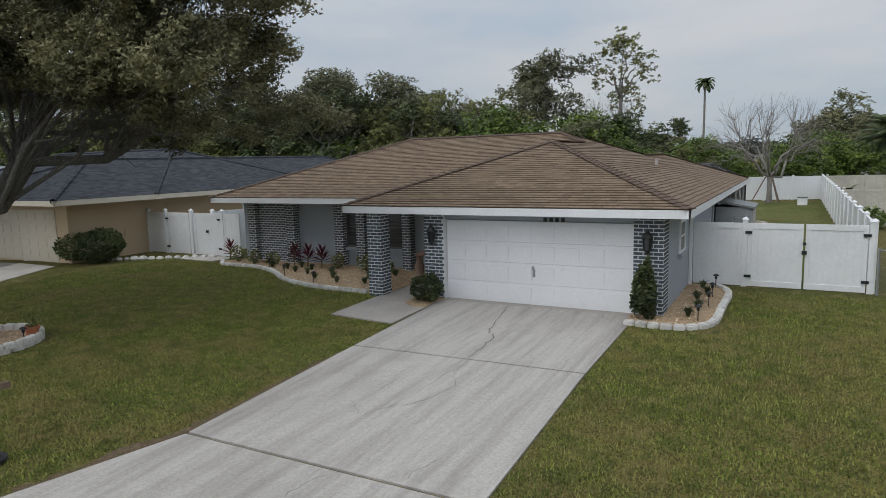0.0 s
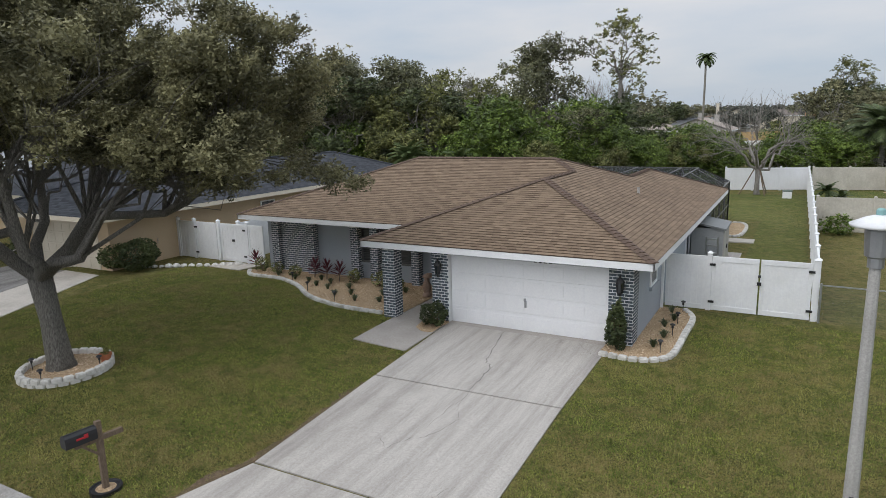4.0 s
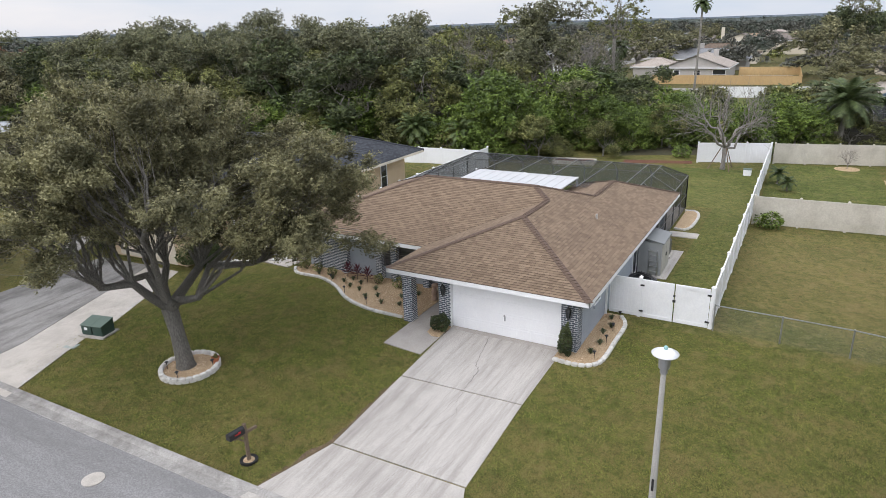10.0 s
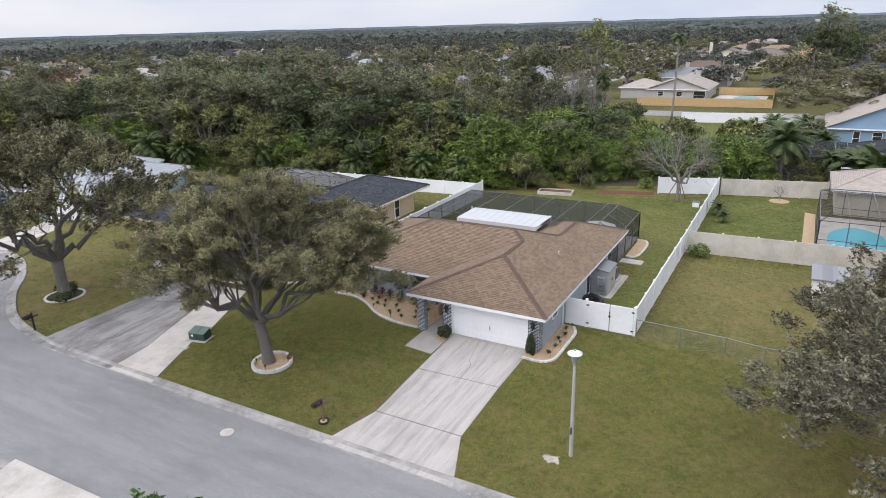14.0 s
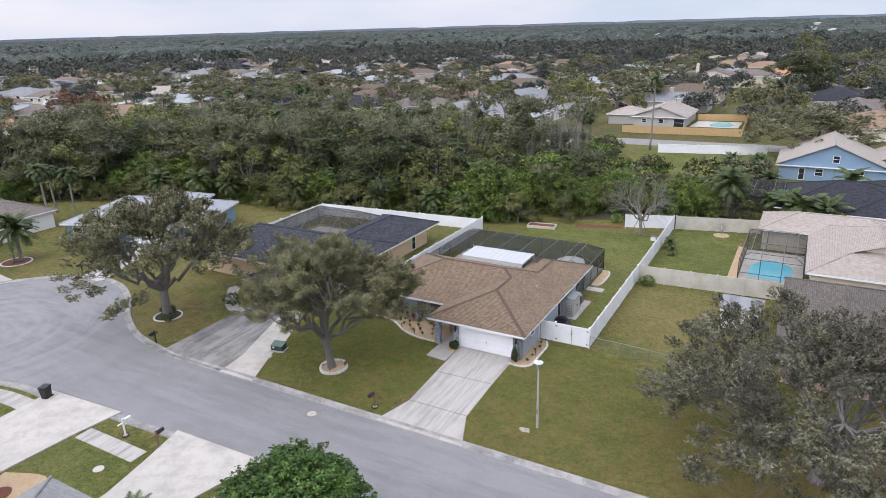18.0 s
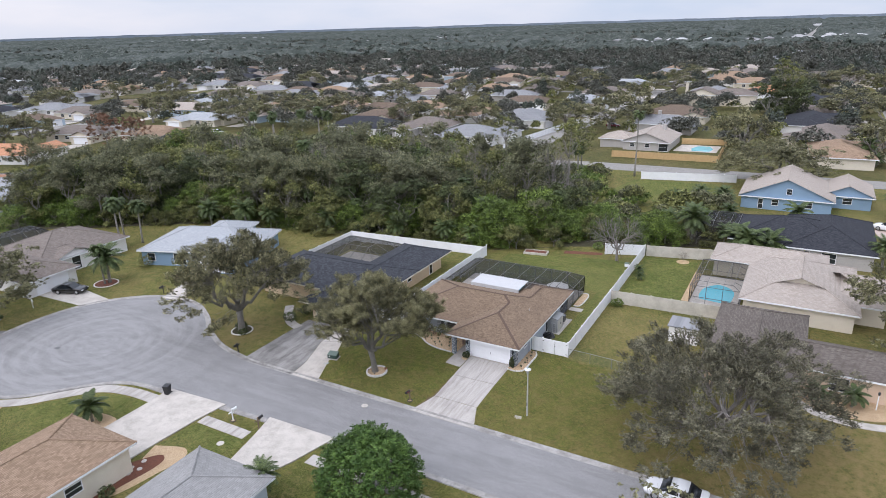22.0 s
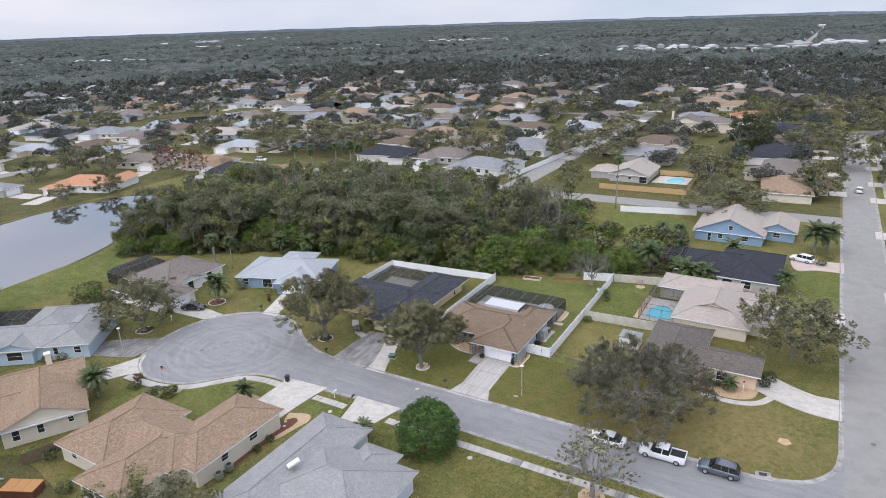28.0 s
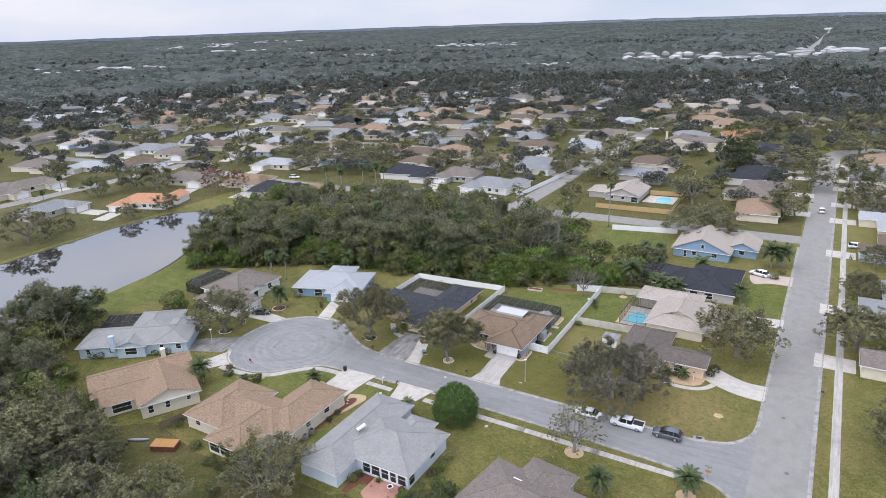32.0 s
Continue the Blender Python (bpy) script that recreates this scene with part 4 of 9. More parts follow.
house("corner_house", "peach stucco house with a dark brown shingle hip roof", pose(0, 0, 0),
      [(18.6, 4.8, 28, 21.6, "y", True, True), (23, 8.1, 36.3, 15.2, "x", True, False)], STUCCO_PEACH, SHINGLE_UMBER,
      windows=[(31, 8.64, "s", 1.7, 0.5, 2.0), (27.46, 6.6, "e", 1.0, 0.7, 2.0), (35.76, 11.6, "e", 1.4, 0.9, 2.0), (23.5, 5.34, "s", 1.8, 0.7, 2.0)])
house("beige_roof_house", "cream house with a beige shingle gable roof beside a screened pool", pose(0, 0, 0),
      [(20.2, 23.8, 33.2, 41, "y", True, True), (15, 37, 30, 45, "x", True, True), (29, 27, 36.5, 38, "x", True, True), (22.9, 27.4, 30.5, 36, "y", False, False, 3.55)], STUCCO_CREAM, SHINGLE_BEIGE)
house("charcoal_roof_house", "brown house with a charcoal shingle hip roof", pose(0, 0, 0),
      [(16, 48.2, 33, 62.4, "x", True, True), (23.8, 47.2, 36.2, 66, "y", True, True)], STUCCO_GREY, SHINGLE_BLACK,
      windows=[(26.5, 47.74, "s", 2.0, 0.5, 2.1), (30, 47.74, "s", 2.0, 0.5, 2.1), (20, 48.74, "s", 3.0, 0.2, 2.1), (35.66, 56, "e", 1.4, 0.8, 2.0)])
house("blue_house", "blue two-level house with a wide beige gable roof", pose(0, 0, 0),
      [(14.5, 77, 31, 92.5, "y", False, False), (28.5, 83, 37.5, 95, "y", False, False)], SIDING_BLUE, SHINGLE_BEIGE, pitch=0.44,
      windows=[(18.5, 77.52, "s", 0.9, 0.1, 2.1), (21, 77.52, "s", 1.2, 0.9, 2.1), (26.5, 77.52, "s", 1.6, 0.9, 2.1), (23.2, 77.52, "s", 1.0, 3.2, 4.4), (33, 83.52, "s", 1.6, 0.9, 2.1)])
house("greige_gable_house", "greige house with a pale shingle gable behind a yellow fence", pose(0, 0, 0),
      [(-22.2, 129, -8.4, 147, "y", False, False), (-29.5, 131.5, -19, 141, "x", True, True)], STUCCO_GREY, SHINGLE_BEIGE, windows=[(-19, 129.52, "s", 1.3, 0.9, 2.0), (-14.8, 129.52, "s", 1.3, 0.9, 2.0), (-10.4, 129.52, "s", 2.6, 0.1, 2.2)], chimney=(-13, 143, 5.6))
house("slate_blue_roof_house", "grey house with a blue-grey hip roof behind a greige house", pose(0, 0, 0),
      [(-30.5, 163, -8, 176, "x", True, True), (-17, 159.5, -7.5, 172, "y", False, True)], STUCCO_GREY, SHINGLE_GREY, windows=[(-12, 160.02, "s", 2.4, 0.8, 2.0)], chimney=(-20, 170, 6))
house("rust_roof_house", "cream house with a dull red-brown hip roof in the next street", pose(0, 0, 0),
      [(-29, 188, -9, 203, "x", True, True), (-16, 184, -7, 198, "y", False, True)], STUCCO_CREAM, SHINGLE_BROWN, windows=[(-11.5, 184.52, "s", 2.4, 0.8, 2.0)])
house("chimney_house", "tall pinkish house with a broad stucco chimney", pose(0, 0, 0),
      [(-24, 236, -10, 250, "y", False, False), (-14, 238, 4, 250, "x", True, True)], STUCCO_CREAM, SHINGLE_TAUPE, eave=4.6, windows=[(-17, 236.52, "s", 2.4, 1.0, 2.4)], chimney=(-23.2, 238, 9.2))
slab("yard_pool_deck", [(-8.2, 132), (3.2, 132.5), (3.2, 143), (-7.5, 142.6)], CONCRETE_PALE, 0.06, "pale deck round a small pool", "patio")
slab("yard_pool_water", [(-3.4, 133.5), (1.2, 133.5), (1.8, 137), (0.4, 141.6), (-2.8, 141.2), (-4, 137)], POOL_WATER, 0.09, "turquoise pool water behind a yellow fence", "water")


# ---- fences ----
def vinyl_fence(name, label, a, b, mat, height=1.8, bay=2.4):
    """A board fence: posts with caps, and panels with rails and upright boards."""
    a, b = Vector((*a, 0)), Vector((*b, 0))
    n = max(1, round((b - a).length / bay))
    ang = math.degrees(math.atan2(b.y - a.y, b.x - a.x))
    L = (b - a).length / n
    f = thing(name, label, "fence", m=pose(a.x, a.y, slope(a.x, a.y), 0, 0, ang))
    post = Shape().box(-0.065, -0.065, -0.1, 0.065, 0.065, height + 0.06).add([(-0.085, -0.085, height + 0.06), (0.085, -0.085, height + 0.06), (0.085, 0.085, height + 0.06), (-0.085, 0.085, height + 0.06), (0, 0, height + 0.13)], [(0, 1, 4), (1, 2, 4), (2, 3, 4), (3, 0, 4), (3, 2, 1, 0)]).mesh("post", mat)
    k = max(3, round(L / 0.28))
    w = (L - 0.13) / k
    plan = [(L - 0.065, 0.018), (0.065, 0.018)]
    for i in range(k):
        u = 0.065 + i * w
        plan += [(u, -0.008), (u + 0.01, -0.018), (u + w - 0.01, -0.018), (u + w - 0.001, -0.008)]
    pan = Shape().prism(plan, 0.2, height - 0.14).mesh("panel", mat)
    rail = Shape().box(0.065, -0.03, 0, L - 0.065, 0.03, 0.14).mesh("rail", mat)
    for i in range(n + 1):
        part("post", post, mat, f, m=pose(i * L, 0, 0))
        if i < n:
            part("panel", pan, mat, f, m=pose(i * L, 0, 0))
            part("rail", rail, mat, f, m=pose(i * L, 0, 0.06))
            part("rail", rail, mat, f, m=pose(i * L, 0, height - 0.14))
    return f


W = "white vinyl privacy fence"
vinyl_fence("white_fence", W + " along the side lawn", (5.0, 4.5), (5.0, 21.2), VINYL)
vinyl_fence("white_fence", W + " behind the side lawn", (5.0, 21.2), (4.9, 41.4), VINYL)
vinyl_fence("white_fence", W + " at the back of the lawn", (-0.9, 39.6), (4.9, 41.4), VINYL)
vinyl_fence("white_fence", W + " between two houses", (-17.9, 4.0), (-17.8, 31), VINYL)
vinyl_fence("white_fence", W + " before the woods", (-43.2, 29), (-17.8, 31), VINYL)
vinyl_fence("white_fence", W + " beside a pool cage", (-43.2, 15.5), (-43.2, 29), VINYL)
vinyl_fence("beige_fence", "weathered beige vinyl fence stained with mildew", (5.2, 21.2), (20.2, 21.9), VINYL_BEIGE)
vinyl_fence("beige_fence", "beige vinyl fence at the back of a yard", (5.2, 41.4), (15, 43.5), VINYL_BEIGE)
vinyl_fence("yellow_fence", "yellow pine board fence round a pool yard", (-21.5, 117.7), (5.3, 119.2), FENCE_WOOD)
vinyl_fence("yellow_fence", "yellow pine board fence beside a pool yard", (5.3, 119.2), (4.3, 145.2), FENCE_WOOD)
vinyl_fence("yellow_fence", "yellow pine board fence behind a pool yard", (-7.8, 143.6), (4.3, 145.2), FENCE_WOOD)
slab("fence_lawn", [(-13, 76), (10, 74), (12, 96), (-9, 93)], LAWN_GREEN, 0.016, "green lawn before a white fence", "lawn", thick=0.04)
vinyl_fence("white_fence", W + " beside the far road", (-8, 94), (12, 98), VINYL)
vinyl_fence("white_fence", W + " round a corner garden", (-54.5, 119), (-49.5, 176), VINYL)


# ---- trees ----
def leaf_mesh(name, centres, size, mat, rng, flat=0.55, long=1.9, k=4, along=None, lay=1.0, out=None, loose=0.75):
    """Many small pointed leaves, one at each centre; out: the way that the leaves turn to the light."""
    n = len(centres)
    d = rng.normal(size=(n, 3)); d[:, 2] *= flat
    if along is not None:
        d = d * 0.5 + along
    d /= np.linalg.norm(d, axis=1)[:, None]
    e = np.cross(d, rng.normal(size=(n, 3)) if out is None else out + rng.normal(size=(n, 3)) * loose)
    e[:, 2] *= lay
    e /= np.linalg.norm(e, axis=1)[:, None] + 1e-9
    s = size * rng.uniform(0.6, 1.35, (n, 1))
    c = np.asarray(centres)
    p = np.empty((n, k, 3))
    p[:, 0], p[:, 1], p[:, 2] = c - d * s * long / 2 + (e * s * 0.5 if k == 3 else 0), c + (d * s * long / 2 if k == 3 else e * s * 0.5), (c - d * s * long / 2 - e * s * 0.5) if k == 3 else c + d * s * long / 2
    if k == 4:
        p[:, 3] = c - e * s * 0.5
    me = bpy.data.meshes.new(name)
    me.vertices.add(k * n); me.loops.add(k * n); me.polygons.add(n)
    me.vertices.foreach_set("co", p.reshape(-1))
    me.loops.foreach_set("vertex_index", np.arange(k * n))
    me.polygons.foreach_set("loop_start", np.arange(0, k * n, k))
    me.materials.append(mat)
    me.update(); me.validate()
    return me


def bent(a, b, rng, k=4, wob=0.12, sag=0.0):
    """A crooked line from a to b."""
    a, b = np.array(a, float), np.array(b, float)
    L = np.linalg.norm(b - a)
    out = []
    for i in range(k + 1):
        t = i / k
        q = a + (b - a) * t + rng.normal(size=3) * wob * L * math.sin(math.pi * t) * 0.6
        q[2] -= sag * L * math.sin(math.pi * t)
        out.append(q)
    return out


def broad_tree(name, label, seed, height, radius, base, trunk_r, fork, limbs, tips, per_tip, leaf, leaf_mat, bark=None, clump=0.75, lobes=0.22, under=0.25, lean=(0, 0), group="trees", shell=0.5, limb_dirs=(), corners=4, twig=0.07, reaches=(), twigs=True, brush=0.0, heads=0, head_r=1.5, comb=0.35, loose=0.75, droop=None):
    """A broad tree: trunk, crooked limbs that reach to leaf clumps spread through a lobed crown."""
    rng = np.random.default_rng(seed)
    t = thing(name, label, "tree", group)
    wood = Shape()
    top = np.array([lean[0], lean[1], fork])
    wood.tube([(0, 0, -0.15), (lean[0] * 0.1, lean[1] * 0.1, 0.25), (lean[0] * 0.45, lean[1] * 0.45, fork * 0.55), tuple(top)], [trunk_r * 1.45, trunk_r * 1.05, trunk_r * 0.85, trunk_r * 0.95], 10)
    ph = rng.uniform(0, 6.3, 6)
    mid = base + (height - base) * under

    def reach(az):
        if reaches:
            w = (az / (2 * math.pi) * len(reaches)) % len(reaches)
            a, b = reaches[int(w)], reaches[(int(w) + 1) % len(reaches)]
            return (a + (b - a) * (w % 1)) * (1 + lobes * 0.6 * math.sin(5 * az + ph[2]))
        return radius * (1 + lobes * (math.sin(2 * az + ph[0]) * 0.5 + math.sin(3 * az + ph[1]) * 0.6 + math.sin(5 * az + ph[2]) * 0.5))

    pts = []
    while len(pts) < (heads or tips):
        az, el, r = rng.uniform(0, 2 * math.pi), rng.uniform(-0.35, 1.0), rng.uniform(shell, 1.0) ** 0.6
        h = (height - mid) if el > 0 else (mid - base)
        bump = 1 + 0.16 * math.sin(4 * az + ph[3]) * math.cos(5 * el + ph[4])
        z = mid + h * math.sin(el * math.pi / 2) * r * bump if el > 0 else mid + h * (el / 0.35) * r
        rad = reach(az) * math.cos(max(el, 0) * math.pi / 2) ** 0.75 * r
        pts.append((rad * math.cos(az) + lean[0], rad * math.sin(az) + lean[1], z))
    pts = hearts = np.array(pts)
    if heads:
        pick = rng.integers(0, heads, tips)
        d = rng.normal(size=(tips, 3))
        d = d / np.linalg.norm(d, axis=1)[:, None] * rng.uniform(0.45, 1.0, (tips, 1)) * np.array([1.0, 1.0, 0.62])
        hearts = pts[pick]
        pts = hearts + d * (head_r * rng.uniform(0.7, 1.25, heads))[pick][:, None]
        pts[:, 2] = np.maximum(pts[:, 2], base * 0.88)
    if droop:
        away = np.hypot(pts[:, 0], pts[:, 1]) / radius
        fall = droop[1] * np.clip(np.cos(np.arctan2(pts[:, 1], pts[:, 0]) - droop[0]), 0, 1) ** 3 * away ** 2
        pts = pts - np.column_stack([0 * fall, 0 * fall, fall])
    dirs = list(limb_dirs) or [(2 * math.pi * (i + rng.uniform(-0.25, 0.25)) / limbs, rng.uniform(0.2, 0.75)) for i in range(limbs)]
    ends = np.array([(0.55 * radius * math.cos(a) * math.cos(e) + lean[0], 0.55 * radius * math.sin(a) * math.cos(e) + lean[1], fork + (height - fork) * (0.22 + 0.5 * e)) for a, e in dirs])
    owner = np.argmin(np.linalg.norm(pts[:, None] - ends[None], axis=2), axis=1)
    for i, e in enumerate(ends):
        line = bent(top, e, rng, 5, 0.13)
        r0 = trunk_r * rng.uniform(0.5, 0.68)
        if not per_tip and i:
            part("trunk" if i == 1 else "limb", wood, bark or BARK, t, smooth=True)
            wood = Shape()
        wood.tube([tuple(q) for q in line], list(np.linspace(r0, r0 * 0.4, 6)), 7, False)
        mine = pts[owner == i]
        if not len(mine):
            continue
        k = max(1, len(mine) // 9)
        cen = mine[rng.choice(len(mine), k, replace=False)]
        own = np.argmin(np.linalg.norm(mine[:, None] - cen[None], axis=2), axis=1)
        for j in range(k):
            grp = mine[own == j]
            start = line[int(rng.integers(2, 6))]
            stop = start + (grp.mean(axis=0) - start) * 0.72
            sub = bent(start, stop, rng, 3, 0.14)
            wood.tube([tuple(q) for q in sub], list(np.linspace(r0 * 0.33, r0 * twig, 4)), 5, False)
            for g in (grp if twigs else grp[:2]):
                tw = bent(sub[int(rng.integers(1, 4))], g, rng, 2, 0.15)
                wood.tube([tuple(q) for q in tw], [r0 * twig, r0 * twig * 0.7, r0 * twig * 0.3], 3, False)
    part("trunk" if per_tip else "limb", wood, bark or BARK, t, smooth=True)
    if per_tip:
        def ball(n, r):
            d = rng.normal(size=(n, 3))
            return d / np.linalg.norm(d, axis=1)[:, None] * (rng.random((n, 1)) ** 0.45) * np.array([r, r, r * 0.7])

        def outward(c):
            """Leaves face away from the heart of their own bough and of the whole crown."""
            w = c - np.array([lean[0], lean[1], base + 0.35 * (height - base)])
            w = w / (np.linalg.norm(w, axis=1)[:, None] + 1e-6) * 0.6
            v = c - np.repeat(hearts, len(c) // len(hearts), axis=0)
            return w + v / (np.linalg.norm(v, axis=1)[:, None] + 1e-6) * 0.8 + np.array([0, 0, 0.25])

        m_ = 18 if per_tip > 100 else 9
        k = max(1, per_tip // m_)
        sprays = np.repeat(pts, k, axis=0)
        sprays = sprays + ball(len(sprays), clump * 0.85)
        c = np.repeat(sprays, m_, axis=0)
        if brush:
            out = sprays - np.array([lean[0], lean[1], base + 0.2 * (height - base)])
            out = out / (np.linalg.norm(out, axis=1)[:, None] + 1e-6) + rng.normal(size=out.shape) * 0.45 + np.array([0, 0, 0.45])
            out = np.repeat(out / np.linalg.norm(out, axis=1)[:, None], m_, axis=0)
            c = c + out * rng.uniform(-0.5, 0.5, (len(c), 1)) * brush + rng.normal(size=c.shape) * brush * 0.075
            part("crown", leaf_mesh("crown", c, leaf, leaf_mat, rng, k=corners, along=out * comb, out=outward(c), loose=loose), leaf_mat, t)
        else:
            c = c + ball(len(c), clump * 0.27)
            part("crown", leaf_mesh("crown", c, leaf, leaf_mat, rng, k=corners, out=outward(c)), leaf_mat, t)
    return t


def palm(name, label, seed, height, trunk_r, fronds, length, leaf_mat, group="palms", droop=1.0, fan=False):
    """A palm: a ringed trunk and arching fronds with leaflets on both sides."""
    rng = np.random.default_rng(seed)
    t = thing(name, label, "palm", group)
    k = 8
    wood = Shape().tube([(0.15 * math.sin(i / k * 2.0), 0, height * i / k - 0.1) for i in range(k + 1)], [trunk_r * (1.35 if i == 0 else 1 - 0.25 * i / k) for i in range(k + 1)], 9)
    part("trunk", wood, PALM_BARK, t, smooth=True)
    s = Shape()
    ox = 0.15 * math.sin(2.0)
    for i in range(fronds):
        az, el = 2.4 * i + rng.uniform(-0.3, 0.3), 1.25 - 1.7 * (i / fronds) + rng.uniform(-0.15, 0.15)
        p, line = np.array([ox, 0, height]), []
        for j in range(9):
            line.append(p.copy())
            e = el - droop * 1.3 * (j / 8) ** 1.4
            p = p + length / 8 * np.array([math.cos(az) * math.cos(e), math.sin(az) * math.cos(e), math.sin(e)])
        side = np.array([-math.sin(az), math.cos(az), 0])
        s.tube([tuple(q) for q in line], list(np.linspace(0.035, 0.006, 9)), 3, False)
        for j in range(26):
            u = 0.1 + 0.9 * j / 26
            a = line[0] + 0
            q = np.array([np.interp(u * 8, range(9), [l[c] for l in line]) for c in range(3)])
            d = np.array([np.interp(min(u * 8 + 0.5, 8), range(9), [l[c] for l in line]) for c in range(3)]) - q
            d = d / (np.linalg.norm(d) + 1e-6)
            w = length * 0.26 * math.sin(math.pi * (0.15 + 0.8 * u)) + 0.05
            for sg in (1, -1):
                tip = q + (side * sg * 0.85 + d * 0.55) * w + np.array([0, 0, -0.28 * w])
                s.add([q, q + d * 0.13, tip], [(0, 1, 2)])
    part("crown", s, leaf_mat, t)
    return t


def put(ob, x, y, size=1.0, turn=0.0, wide=1.0):
    m = pose(x, y, slope(x, y), 0, 0, turn) @ Matrix.Diagonal((size * wide, size * wide, size, 1))
    o = copy_thing(ob, m)
    o.matrix_basis = m
    return o


# ---- the house in the middle ----
home = thing("house", "grey-blue stucco house with a brown shingle hip roof", "house")
EAVE, PITCH = 2.5, 0.364


def up(run):
    return EAVE + run * PITCH


A_, B_, C_, D_, E_ = (-7.7, -0.7, EAVE), (1.3, -0.7, EAVE), (1.3, 17.4, EAVE), (-16.2, 2.4, EAVE), (-16.2, 13.6, EAVE)
V_, W_, X_ = (-7.7, 2.4, EAVE), (-5.1, 13.6, EAVE), (-5.1, 17.4, EAVE)
P_, Q_, R_, L_ = (-3.2, 3.8, up(4.5)), (-3.2, 6.9, up(4.5)), (-4.3, 8.0, up(5.6)), (-10.6, 8.0, up(5.6))
T_, U_ = (-1.9, 14.2, up(3.2)), (-1.9, 10.4, up(3.2))
ROOF_FACES = [((A_, B_, P_), (1, 0)), ((A_, P_, Q_, V_), (0, -1)), ((B_, C_, T_, U_, R_, Q_, P_), (0, 1)), ((D_, V_, Q_, R_, L_), (1, 0)),
              ((D_, L_, E_), (0, -1)), ((E_, L_, R_, U_, W_), (-1, 0)), ((W_, U_, T_, X_), (0, -1)), ((X_, T_, C_), (-1, 0))]
deck = Shape()
for poly, along in ROOF_FACES:
    deck.add([(x, y, z - 0.012) for x, y, z in poly], [tuple(range(len(poly)))])
roof = part("roof", deck, SHINGLE_BROWN, home, "brown asphalt shingle roof")
edge = [A_, B_, C_, X_, W_, E_, D_, V_]
for i in range(8):
    (x0, y0, _), (x1, y1, _) = edge[i], edge[(i + 1) % 8]
    d = Vector((x1 - x0, y1 - y0)).normalized()
    n = Vector((d.y, -d.x)) * 0.02
    s = Shape()
    a = [(x0, y0), (x1, y1), (x1 - n.x * 1.5, y1 - n.y * 1.5), (x0 - n.x * 1.5, y0 - n.y * 1.5)]
    s.add([(x, y, 2.3) for x, y in a] + [(x, y, 2.485) for x, y in a], [(3, 2, 1, 0), (4, 5, 6, 7), (0, 1, 5, 4), (1, 2, 6, 5), (2, 3, 7, 6), (3, 0, 4, 7)])
    part("fascia", s, TRIM_WHITE, home, "white painted fascia board")
soffit = Shape()
for q in ((-16.15, 2.45, 1.25, 13.55), (-7.65, -0.65, 1.25, 2.45), (-5.05, 13.55, 1.25, 17.35)):
    soffit.box(q[0], q[1], 2.31, q[2], q[3], 2.33)
part("soffit", soffit, TRIM_WHITE, home)



def tab_material(name, single_piece):
    """Weathered brown shingle: each tab a little lighter or darker, with broad worn patches and grit."""
    m, nt, s = nodes_of(name)
    g = nt.nodes.new("ShaderNodeNewGeometry")
    pick = nt.nodes.new("ShaderNodeObjectInfo").outputs["Random"] if single_piece else g.outputs["Random Per Island"]
    c = mixed(nt, pick, (0.150, 0.104, 0.068), (0.245, 0.176, 0.120))
    c = mixed(nt, maths(nt, "MULTIPLY", noise_at(nt, g.outputs["Position"], 0.4, 6, 0.40, 0.72), 0.28), c, (0.100, 0.070, 0.050))
    c = mixed(nt, maths(nt, "MULTIPLY", noise_at(nt, g.outputs["Position"], 90, 3), 0.3), c, (0.28, 0.22, 0.17))
    nt.links.new(c, s.inputs["Base Color"])
    s.inputs["Roughness"].default_value = 0.92
    s.inputs["Specular IOR Level"].default_value = 0.2
    return m


TAB, TAB_FIELD = tab_material("brown_shingle_tab", True), tab_material("brown_shingle_field", False)


def lay_tabs(poly, along, width=0.25, course=0.145):
    """The shingles of one roof face, course by course: (corner points of each tab)."""
    o = Vector(poly[0])
    u = Vector((*along, 0))
    nrm = (Vector(poly[1]) - o).cross(Vector(poly[2]) - o).normalized()
    nrm = nrm if nrm.z > 0 else -nrm
    v = nrm.cross(u).normalized()
    if v.z < 0:
        v = -v
    flat = [((Vector(p) - o).dot(u), (Vector(p) - o).dot(v)) for p in poly]
    out, row, h = [], 0, 0.0
    top = max(b for a, b in flat)
    while h < top - 0.03:
        cut = []
        hh = h + 0.05
        for i in range(len(flat)):
            (a0, b0), (a1, b1) = flat[i - 1], flat[i]
            if (b0 > hh) != (b1 > hh):
                cut.append(a0 + (a1 - a0) * (hh - b0) / (b1 - b0))
        cut.sort()
        for c0, c1 in zip(cut[::2], cut[1::2]):
            x = c0 - random.random() * width
            while x < c1:
                w = width * random.choice((0.8, 1.0, 1.0, 1.25))
                a, b = max(x, c0), min(x + w - 0.006, c1)
                if b - a > 0.03:
                    lift = 0.013 + random.random() * 0.008
                    out.append((o + u * a + v * h, o + u * b + v * h, v * (course + 0.01), nrm, lift))
                x += w
        h += course
        row += 1
    return out


field, near_tabs = Shape(), []
for poly, along in ROOF_FACES:
    for a, b, rise, nrm, lift in lay_tabs(poly, along):
        if along == (1, 0) and a.y < 0.75 and len(near_tabs) < 290 and poly[0] == A_:
            near_tabs.append((a, b, rise, nrm, lift))
            continue
        p = [a, b, a + nrm * lift, b + nrm * lift, b + rise + nrm * 0.002, a + rise + nrm * 0.002]
        field.add(p, [(0, 1, 3, 2), (2, 3, 4, 5)])
